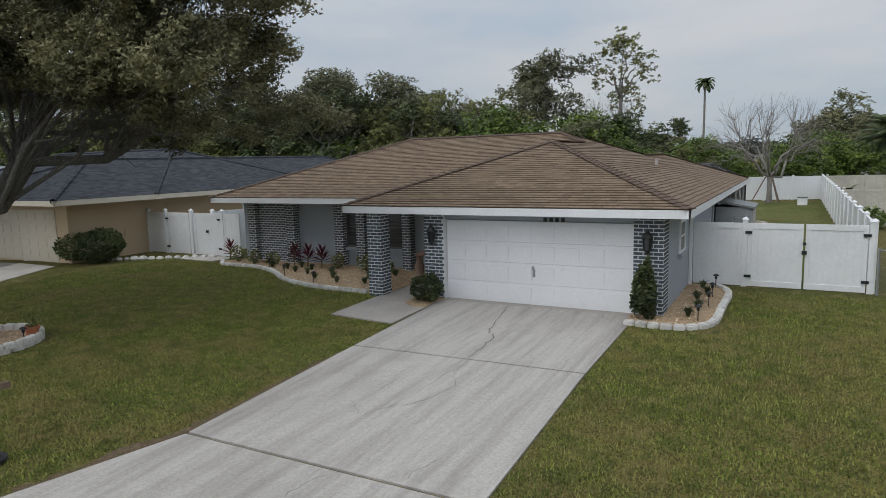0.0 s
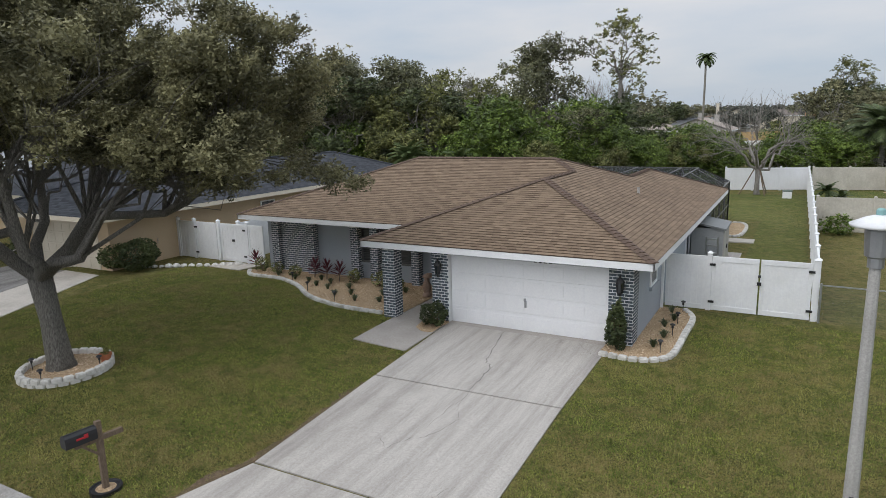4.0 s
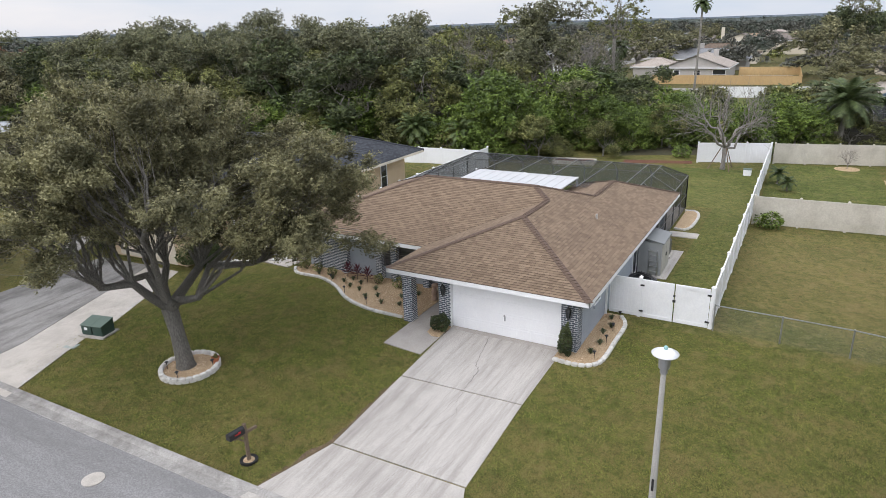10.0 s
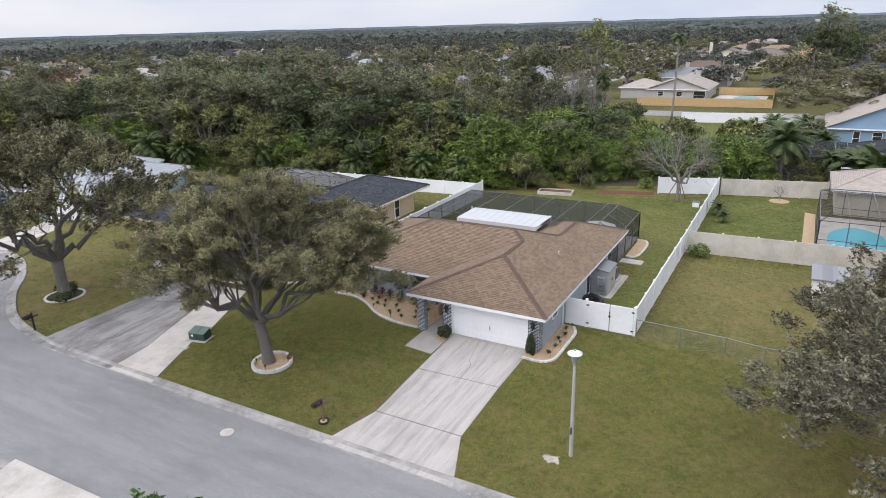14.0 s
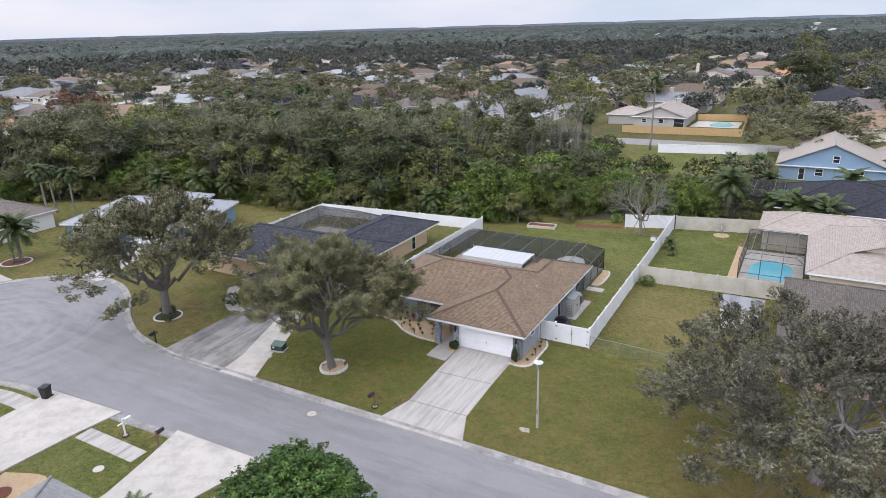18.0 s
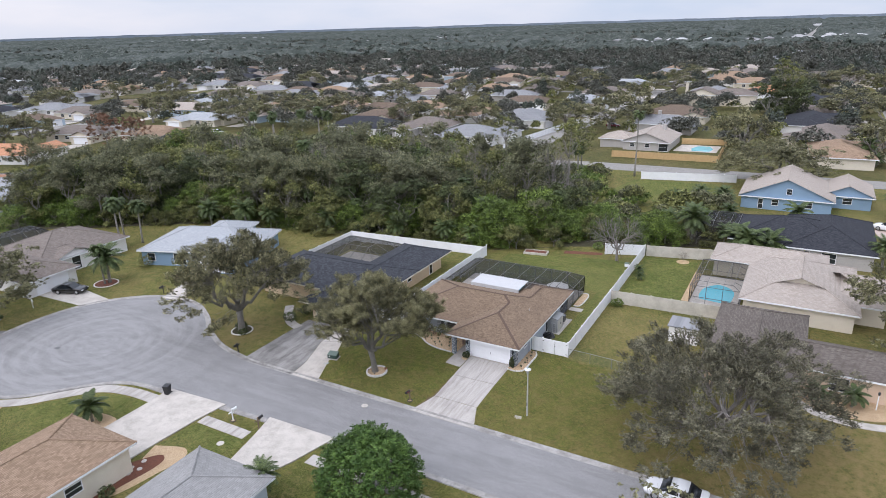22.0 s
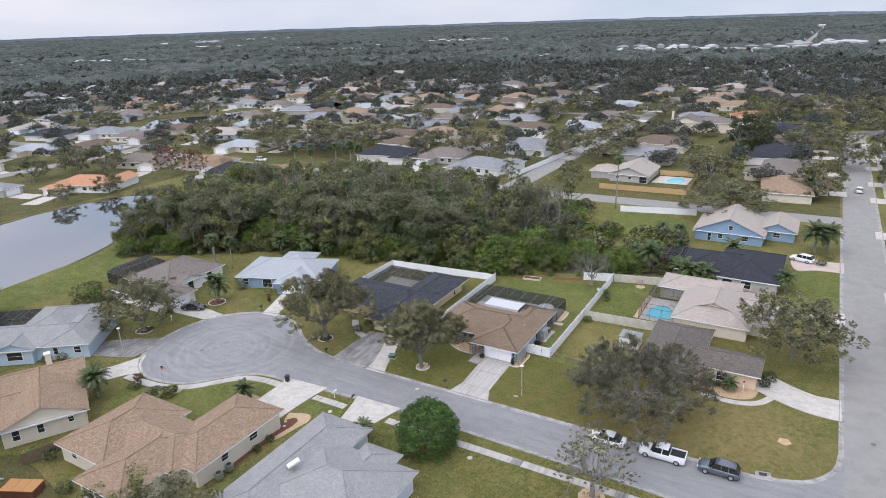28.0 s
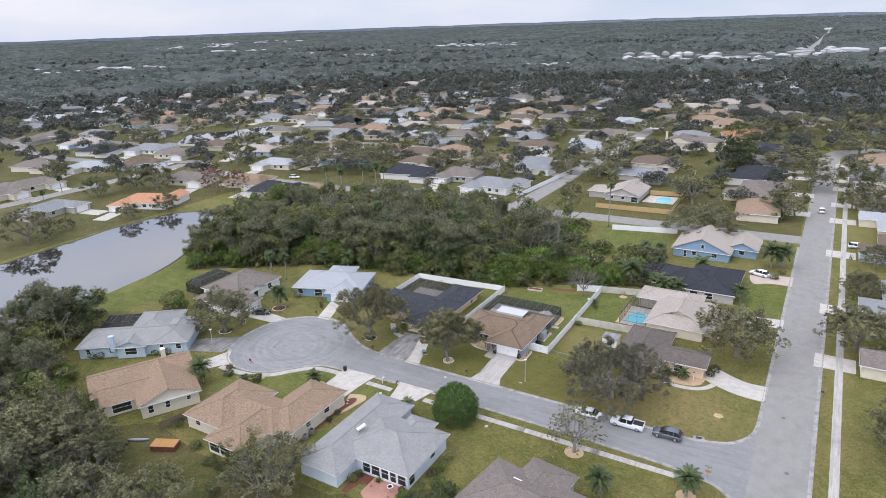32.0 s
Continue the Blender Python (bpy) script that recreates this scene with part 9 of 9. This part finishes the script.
# oaks that stand out between the houses
STREET_OAKS = [(19.9, 99.4, 1.5), (9.5, 135.8, 1.1), (-36, 166.6, 1.6), (-51.4, 165.1, 1.0), (-41.2, 214.6, 1.1), (40.2, 131.2, 0.95), (37.3, 211.2, 1.7), (46.6, 176.6, 1.3), (63.3, 255, 1.6), (18, 287.9, 1.5), (37.4, 314.4, 1.4), (54.4, 300.9, 1.2), (69, 315.5, 1.6), (-144.5, 144.4, 1.7), (-169.9, 149, 1.5), (-145.7, 163, 1.4), (-190.8, 138, 1.4),
               (-314.3, 141, 1.1), (-218.6, 63.4, 1.0), (-208.9, 67.5, 1.1), (-224, 48, 0.8), (-469.6, 138.1, 1.7), (-330, 150, 1.4), (-246, 160, 1.2), (-167.3, 128.2, 1.5)]
PARK_OAKS = [(-217, 122.6, 1.1), (-327, 184, 1.2), (-273, 58.3, 0.9), (-94.1, 157.9, 1.3), (-77.9, 150, 1.1), (-109.4, 151.7, 1.0), (-123.4, 227.2, 1.2), (-93.4, 258.2, 1.3), (-84.8, 294.7, 1.5), (-37.3, 288.4, 1.6), (-39.9, 347.4, 1.5), (-152, 210, 1.4), (-254.6, 270, 1.3), (-222.1, 175, 1.2), (-300, 200, 1.1), (-185, -2.2, 1.3), (-176, 31, 0.6),
             (-174, 46, 0.65), (-186, 12, 0.45), (-34.8, 127.2, 0.6), (65.9, 139.2, 0.7), (60.5, 151.3, 0.65), (62.5, 66, 0.6)]
for x, y, sz in STREET_OAKS + PARK_OAKS:
    far_spots.append((x, y))
    tall = min(sz, rnd.uniform(0.85, 1.05))
    put(oak_b if x > 15 and y < 110 else oak_c, x, y, tall, rnd.uniform(0, 360), sz / tall)
for x, y, sz in ((11, 195, 1.3), (14, 204, 1.45), (20, 226, 1.3), (17, 199, 1.4)):
    put(wood_d, x, y, sz, rnd.uniform(0, 360))
for x, y, sz in ((-246.7, 45.7, 1.0), (-222.6, 45.5, 1.0), (-228.7, 28, 0.9), (-230, 64, 0.9), (-124.5, 110, 1.3), (-118.7, 112, 1.4), (-113.3, 110, 1.3)):
    put(palm_cab, x, y, sz, rnd.uniform(0, 360))
CLEARINGS = [(-1208, 558, 60), (-1050, 518, 70), (-1053, 610, 80), (-943, 620, 60), (-1863, 1421, 200), (-1358, 1199, 150), (-1962, 1855, 260), (-775, 1381, 130), (-670, 1359, 120), (-785, 977, 60), (39, 1044, 110), (-964, 1045, 70), (-310, 746, 50), (-814, 1138, 80), (-150, 930, 130), (-60, 880, 90), (-230, 980, 80)]


def scatter(n, r0, r1, keep, a0=-30, a1=98):
    out = []
    while len(out) < n:
        a, r = rng.uniform(math.radians(a0), math.radians(a1)), math.sqrt(rng.uniform(r0 * r0, r1 * r1))
        x, y = 30 - r * math.sin(a), -60 + r * math.cos(a)
        if keep(x, y):
            out.append((x, y))
    return out


def clear(x, y):
    if (45 < x < 61 and y < 246) or (y < 124 and -200 < x < 47) or (-254 < x < -238 and y < 120) or (-330 < x < -270 and 140 < y < 235) or (x < -160 and y < 58):
        return False
    if -57 < x < -28 and y < 300 and abs(x + 49 - 0.05 * (y - 105)) < 9:
        return False
    return min(abs(x - a) + abs(y - b) for a, b in far_spots) > (14.5 if y < 420 else 11)


def near_houses(x, y):
    return clear(x, y) and rng.random() < (0.16 if x < -230 and y < 330 else 0.45 if y < 330 else 1)


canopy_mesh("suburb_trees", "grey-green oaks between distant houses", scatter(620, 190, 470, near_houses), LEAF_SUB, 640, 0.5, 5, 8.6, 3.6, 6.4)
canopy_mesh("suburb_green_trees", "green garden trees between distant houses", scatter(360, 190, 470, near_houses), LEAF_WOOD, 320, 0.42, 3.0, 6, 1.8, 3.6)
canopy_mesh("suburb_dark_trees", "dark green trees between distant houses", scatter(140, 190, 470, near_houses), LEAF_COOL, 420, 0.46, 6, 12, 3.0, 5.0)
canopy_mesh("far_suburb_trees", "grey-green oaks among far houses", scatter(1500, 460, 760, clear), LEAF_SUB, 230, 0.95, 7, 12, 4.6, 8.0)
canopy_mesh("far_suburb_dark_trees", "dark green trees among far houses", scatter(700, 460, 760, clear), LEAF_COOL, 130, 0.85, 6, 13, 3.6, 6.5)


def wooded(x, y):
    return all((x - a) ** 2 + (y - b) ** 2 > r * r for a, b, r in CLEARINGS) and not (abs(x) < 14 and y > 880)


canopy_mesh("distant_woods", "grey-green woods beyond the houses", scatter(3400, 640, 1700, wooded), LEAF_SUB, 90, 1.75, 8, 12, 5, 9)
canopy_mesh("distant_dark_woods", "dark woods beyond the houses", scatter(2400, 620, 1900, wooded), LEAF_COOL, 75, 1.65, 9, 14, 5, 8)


def far_canopy(name, label, r0, r1, rays, rings, mat, pitch=15.0):
    """The closed canopy of far woods: rounded crowns of different heights, side by side, with rough tops."""
    a = np.radians(np.linspace(-45, 108, rays))
    r = r0 * (r1 / r0) ** np.linspace(0, 1, rings)
    R, A = np.meshgrid(r, a, indexing="ij")
    x, y = (30 - R * np.sin(A)).ravel(), (-60 + R * np.cos(A)).ravel()
    size = 1024
    jit = rng.random((4, size, size))
    ix, iy = np.floor(x / pitch).astype(int), np.floor(y / pitch).astype(int)
    z = np.zeros_like(x)
    for dx in (-1, 0, 1):
        for dy in (-1, 0, 1):
            u, v = (ix + dx) % size, (iy + dy) % size
            d = np.hypot((ix + dx + jit[0, u, v]) * pitch - x, (iy + dy + jit[1, u, v]) * pitch - y) / (pitch * (0.55 + 0.45 * jit[2, u, v]))
            z = np.maximum(z, (5.0 + 6.5 * jit[3, u, v]) * np.sqrt(np.clip(1 - d * d, 0, 1)))
    open_ = np.sin(x * 0.009 + 2 * np.sin(y * 0.004)) * np.sin(y * 0.011 + 1.5 * np.sin(x * 0.005))
    z = z * np.clip(1.0 - 0.9 * np.clip(open_ - 0.25, 0, 1), 0.3, 1) + rng.normal(size=len(x)) * 0.9 + 1.5
    for a, b, rad in CLEARINGS:
        z *= 0.12 + 0.88 * np.clip((np.hypot(x - a, y - b) / rad - 0.75) * 3, 0, 1)
    z *= np.where((np.abs(x) < 9) & (y > 880), 0.05, 1.0)
    z[:rays] = 0
    k = np.arange(rings * rays).reshape(rings, rays)
    q = np.stack([k[:-1, :-1], k[:-1, 1:], k[1:, 1:], k[1:, :-1]], axis=-1).reshape(-1, 4)
    me = bpy.data.meshes.new(name)
    me.vertices.add(len(x)); me.loops.add(q.size); me.polygons.add(len(q))
    me.vertices.foreach_set("co", np.column_stack([x, y, z]).reshape(-1))
    me.loops.foreach_set("vertex_index", q.reshape(-1))
    me.polygons.foreach_set("loop_start", np.arange(0, q.size, 4))
    me.materials.append(mat)
    me.update(); me.validate()
    return single(name, me, mat, label, "trees", kind="stuff")


# Haze is painted in as cooled greens, shaded crown gaps as dark noise.
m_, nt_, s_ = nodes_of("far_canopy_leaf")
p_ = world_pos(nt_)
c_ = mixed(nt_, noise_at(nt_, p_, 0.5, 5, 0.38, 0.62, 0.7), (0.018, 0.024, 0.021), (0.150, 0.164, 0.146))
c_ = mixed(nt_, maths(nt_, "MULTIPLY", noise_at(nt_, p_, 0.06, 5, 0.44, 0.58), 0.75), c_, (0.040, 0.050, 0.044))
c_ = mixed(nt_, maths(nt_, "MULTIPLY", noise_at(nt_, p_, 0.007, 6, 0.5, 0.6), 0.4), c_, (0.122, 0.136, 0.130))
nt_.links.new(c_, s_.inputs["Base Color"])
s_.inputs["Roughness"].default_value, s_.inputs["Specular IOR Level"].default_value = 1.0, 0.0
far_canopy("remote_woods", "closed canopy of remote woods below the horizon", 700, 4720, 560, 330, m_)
roofs = Shape()
roof_spots = scatter(420, 640, 2600, lambda x, y: True) + scatter(110, 560, 1100, lambda x, y: True, 50, 82)
for a, b, rad in CLEARINGS:
    for _ in range(int(4 + rad * 0.09)):
        v, w = rng.uniform(0, 6.28), rad * math.sqrt(rng.random()) * 0.95
        roof_spots.append((a + w * math.cos(v), b + w * math.sin(v)))
for x, y in roof_spots:
    big = 1.0 + (rng.random() < 0.12) * 1.5
    w, d, a = rng.uniform(6, 10) * big, rng.uniform(4, 6.5) * big, rng.uniform(0, 180)
    c_, s_2 = math.cos(radians(a)), math.sin(radians(a))
    q = [(x + c_ * u - s_2 * v, y + s_2 * u + c_ * v) for u, v in ((-w, -d), (w, -d), (w, d), (-w, d))]
    h = rng.uniform(3.0, 5.0)
    roofs.add([(*p, 0) for p in q] + [(*p, h) for p in q] + [(x + c_ * w * 0.4, y + s_2 * w * 0.4, h + 2.0), (x - c_ * w * 0.4, y - s_2 * w * 0.4, h + 2.0)],
              [(0, 1, 5, 4), (1, 2, 6, 5), (2, 3, 7, 6), (3, 0, 4, 7), (4, 5, 8, 9), (5, 6, 8), (6, 7, 9, 8), (7, 4, 9)])
slab("car_park", [(-225, 858), (-70, 820), (-100, 900), (-150, 930), (-230, 925)], ASPHALT, 2.2, "wide pale car park of a distant shopping centre", "car park", thick=2.2)
slab("far_avenue", [(-9, 900), (3, 900), (14, 1440), (22, 2200), (34, 3140), (8, 3140), (4, 2200), (0, 1440)], ASPHALT, 2.4, "long straight pale road through distant woods", "street", thick=2.4)
m_, nt_, s_ = nodes_of("far_roof")
nt_.links.new(mixed(nt_, nt_.nodes.new("ShaderNodeNewGeometry").outputs["Random Per Island"], (0.11, 0.105, 0.10), (0.48, 0.48, 0.485)), s_.inputs["Base Color"])
single("remote_roofs", roofs, m_, "pale roofs scattered among distant woods", "houses", kind="stuff")
single("woods_floor", Shape().box(-4900, 440, -0.5, 4900, 4900, 0.06).box(-4900, 100, -0.5, -480, 440, 0.06), FAR_FLOOR, "haze-grey litter under far woods", "ground", kind="structure")
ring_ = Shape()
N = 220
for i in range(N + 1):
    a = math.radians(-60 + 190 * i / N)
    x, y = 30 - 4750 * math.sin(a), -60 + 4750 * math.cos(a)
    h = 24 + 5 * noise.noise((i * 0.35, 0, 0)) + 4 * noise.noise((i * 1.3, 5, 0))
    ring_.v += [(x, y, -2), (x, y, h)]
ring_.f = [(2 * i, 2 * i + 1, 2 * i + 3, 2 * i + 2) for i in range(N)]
# The blue-grey base colour paints in the haze of distance.
single("backdrop", ring_, surface("far_treeline", (0.17, 0.21, 0.25), (0.22, 0.26, 0.30), (0.15, 0.19, 0.23), 0.02, 0.004, 1.0, 0), "far wooded skyline with haze painted into its colour", "skyline", kind="structure")

# ---- shrubs by the other houses ----
for i, (x, y, w, h, mt) in enumerate(((30.6, 7.6, 1.2, 0.9, LEAF_DARK), (36.9, 10.4, 1.7, 1.5, LEAF_DARK), (37.4, 12.6, 2.2, 1.6, LEAF_DARK), (-84, -42.6, 2.2, 1.6, LEAF_DARK), (-82.2, -41.8, 2.2, 1.6, LEAF_DARK), (-70.5, -33.5, 2.0, 1.4, LEAF_WOOD), (-72.5, -35, 1.8, 1.2, LEAF_LUSH),
                                      (-44, -32.6, 3.0, 1.3, LEAF_WOOD), (-46.5, -33.4, 2.2, 1.0, LEAF_DARK), (-50.5, -33.6, 2.4, 1.1, LEAF_DARK), (-52.5, -31.6, 1.6, 0.9, LEAF_BROWN), (-47, -52, 2.2, 1.6, LEAF_LUSH), (-44.5, -50.8, 2.0, 1.6, LEAF_DARK),
                                      (3.9, -36, 2.0, 1.4, LEAF_WOOD), (4.0, -38.5, 2.2, 1.5, LEAF_LUSH), (3.9, -40.8, 2.2, 1.5, LEAF_DARK), (6.4, -42.8, 2.9, 2.6, LEAF_LUSH), (-7.0, -47.6, 1.6, 1.3, LEAF_WOOD), (-6.6, -46.2, 1.2, 1.2, LEAF_DARK), (-3.2, -45.9, 0.9, 0.9, LEAF_LUSH), (1.4, -46.1, 1.2, 1.0, LEAF_RED), (-31, -55.4, 2.8, 0.9, LEAF_DARK), (-28, -55.3, 2.6, 0.9, LEAF_DARK), (-36.3, -53.8, 2.2, 1.5, LEAF_DARK), (-24, -60.5, 2.6, 2.6, LEAF_DARK), (-21.0, -34, 1.3, 0.9, LEAF_DARK), (-21.0, -36.5, 1.3, 0.9, LEAF_DARK), (6.2, 20.6, 1.7, 1.0, LEAF_LUSH), (4.6, 43, 2.0, 2.2, LEAF_DARK),
                                      (-34.6, -5.8, 1.6, 0.7, LEAF_DARK), (-33.2, -7.0, 1.4, 0.6, LEAF_DARK), (-66.5, -18.6, 1.2, 0.7, LEAF_DARK), (-73.5, -9.5, 2.4, 1.5, LEAF_DARK), (-70.5, -6, 1.6, 1.2, LEAF_WOOD), (-66, 4, 2.6, 1.8, LEAF_WOOD), (-69, 6.5, 2.2, 1.6, LEAF_WOOD), (-55.5, 1.5, 0.9, 1.1, LEAF_RED), (-57.5, 3.5, 1.8, 2.6, LEAF_WOOD),
                                      (-30.2, -1.6, 1.8, 1.3, LEAF_DARK), (-29.8, 1.0, 1.6, 1.2, LEAF_DARK), (-93, -14, 6.5, 3.4, LEAF_WOOD), (-88, -18, 5, 2.6, LEAF_WOOD), (-2.5, 41.5, 1.8, 1.2, LEAF_LUSH), (35, 49, 2.4, 1.8, LEAF_WOOD), (43, 70, 2.4, 1.1, LEAF_DARK), (44.5, 75, 2.2, 1.4, LEAF_WOOD))):
    if w > 0.5:
        shrub("garden_shrub", "rounded garden shrub beside a house" if w < 3 else "large spreading bank of shrubs", x, y, w, h, mt, int(260 * w), 0.11 if w < 3 else 0.2, "garden shrubs", 100 + i)


# ---- pieces laid into the house ----
tab_meshes = {}
for a, b, rise, nrm, lift in near_tabs:
    L = round((b - a).length, 2)
    if L not in tab_meshes:
        h = rise.length
        tab_meshes[L] = Shape().add([(0, 0, 0), (L, 0, 0), (0, 0, 0.022), (L, 0, 0.022), (L, h, 0.002), (0, h, 0.002)], [(0, 1, 3, 2), (2, 3, 4, 5)]).mesh("shingle", TAB)
        tab_meshes[L].materials.append(TAB_EDGE)
        tab_meshes[L].polygons[0].material_index = 1
    u, v = (b - a).normalized(), rise.normalized()
    part("shingle", tab_meshes[L], TAB, roof, m=Matrix(((u.x, v.x, nrm.x, a.x), (u.y, v.y, nrm.y, a.y), (u.z, v.z, nrm.z, a.z), (0, 0, 0, 1))))
for col, x0, y0, x1, y1, sides, near in brick_jobs:
    rest = Shape()
    for sd in sides:
        cx, cy, w = {"s": ((x0 + x1) / 2, y0, x1 - x0), "e": (x1, (y0 + y1) / 2, y1 - y0), "w": (x0, (y0 + y1) / 2, y1 - y0)}[sd]
        brick_face(cx, cy, sd, w, -0.02 + slope(cx, cy), 2.3, col, sd in near, rest)
    if rest.v:
        part("brickwork", rest, BRICK, col, kind="stuff")

WORN_EARTH = surface("worn_earth", (0.11, 0.075, 0.045), (0.19, 0.135, 0.085), (0.075, 0.075, 0.025), 9, 1.4, 0.95, 0.6, 0.02)
r_ = random.Random(12)
edge_ = [(float(np.interp(-11.4 + 4.4 * k / 13, [-11.75, -8.8, -4.4], [-5.33, -4.48, -4.66])), -11.4 + 4.4 * k / 13) for k in range(14)]
slab("drive_edge_earth", edge_ + [(x - r_.uniform(0.05, 0.3) * (1.4 if 4 < k < 11 else 0.6), y) for k, (x, y) in reversed(list(enumerate(edge_)))], WORN_EARTH, 0.012, "bare brown earth along the edge of the driveway", "earth", thick=0.03)

# blades of grass over the front lawn
g_ = np.random.default_rng(8)
n = 820000
x, y = g_.uniform(-29, 22, n), g_.uniform(-11.5, 3.7, n)
left = np.interp(y, [-11.75, -8.8, -4.4, -0.3], [-5.35, -4.5, -4.68, -4.85])
right = np.interp(y, [-11.75, -8.8, -4.3, -0.3], [1.45, 0.24, 0.12, 0.12])
keep = g_.random(n) < np.clip(1.25 - np.hypot((x + 2) / 26, (y + 6) / 14), 0.0, 1)
keep &= ~((y < -7.6) & (x > left - 0.22) & (g_.random(n) < 0.75)) | (x > left)
keep &= ~((x > left - 0.05) & (x < right + 0.05)) & ~((x > -6.8) & (x < -4.6) & (y > -2.75)) & ~((x > -16.5) & (x < 0.8) & (y > 3.0)) & (np.hypot(x + 12.6, y + 7.5) > 1.3)
bed_y = np.interp(x, [q[0] for q in sorted(BED)], [q[1] for q in sorted(BED)])
keep &= ~((x > -15.7) & (x < -5.4) & (y > bed_y - 0.08)) & ~((x > -0.4) & (x < 1.95) & (y > -1.12)) & ~((x > 0.3) & (y > 4.2)) & ~((x > -28.7) & (x < -19.6)) & ~((x < -16) & (y > 2.5)) & ~((x > -5) & (x < 0.8) & (y > -0.4))
x, y = x[keep], y[keep]
n = len(x)
z = -0.32 + 0.32 * np.clip((y + 11.5) / 10.7, 0, 1)
a, h = g_.uniform(0, 6.28, n), g_.uniform(0.025, 0.06, n)
base = np.column_stack([x, y, z])
sd = np.column_stack([np.cos(a), np.sin(a), np.zeros(n)]) * 0.0095
tip = base + np.column_stack([np.sin(a) * h * 0.6, np.cos(a) * h * 0.5, h])
p = np.stack([base - sd, base + sd, tip], axis=1)
me = bpy.data.meshes.new("grass_blades")
me.vertices.add(3 * n); me.loops.add(3 * n); me.polygons.add(n)
me.vertices.foreach_set("co", p.reshape(-1))
me.loops.foreach_set("vertex_index", np.arange(3 * n))
me.polygons.foreach_set("loop_start", np.arange(0, 3 * n, 3))
m_, nt_, s_ = nodes_of("grass_blade")
g_in = nt_.nodes.new("ShaderNodeNewGeometry")
c_ = mixed(nt_, g_in.outputs["Random Per Island"], (0.060, 0.104, 0.013), (0.375, 0.405, 0.098))
c_ = mixed(nt_, maths(nt_, "MULTIPLY", noise_at(nt_, g_in.outputs["Position"], 0.7, 7, 0.46, 0.60, 0.75), 0.6), c_, (0.290, 0.222, 0.108))
c_ = mixed(nt_, maths(nt_, "MULTIPLY", noise_at(nt_, g_in.outputs["Position"], 0.3, 6, 0.47, 0.60, 0.7), 0.55), c_, (0.330, 0.285, 0.105))
c_ = mixed(nt_, maths(nt_, "MULTIPLY", noise_at(nt_, g_in.outputs["Position"], 2.2, 6, 0.48, 0.58, 0.75), 0.6), c_, (0.075, 0.125, 0.020))
nt_.links.new(c_, s_.inputs["Base Color"])
s_.inputs["Roughness"].default_value, s_.inputs["Specular IOR Level"].default_value = 0.7, 0.2
BLADES = m_
me.materials.append(BLADES)
me.update(); me.validate()
single("grass_blades", me, BLADES, "short mown grass blades on the front lawn", "grass", kind="stuff")
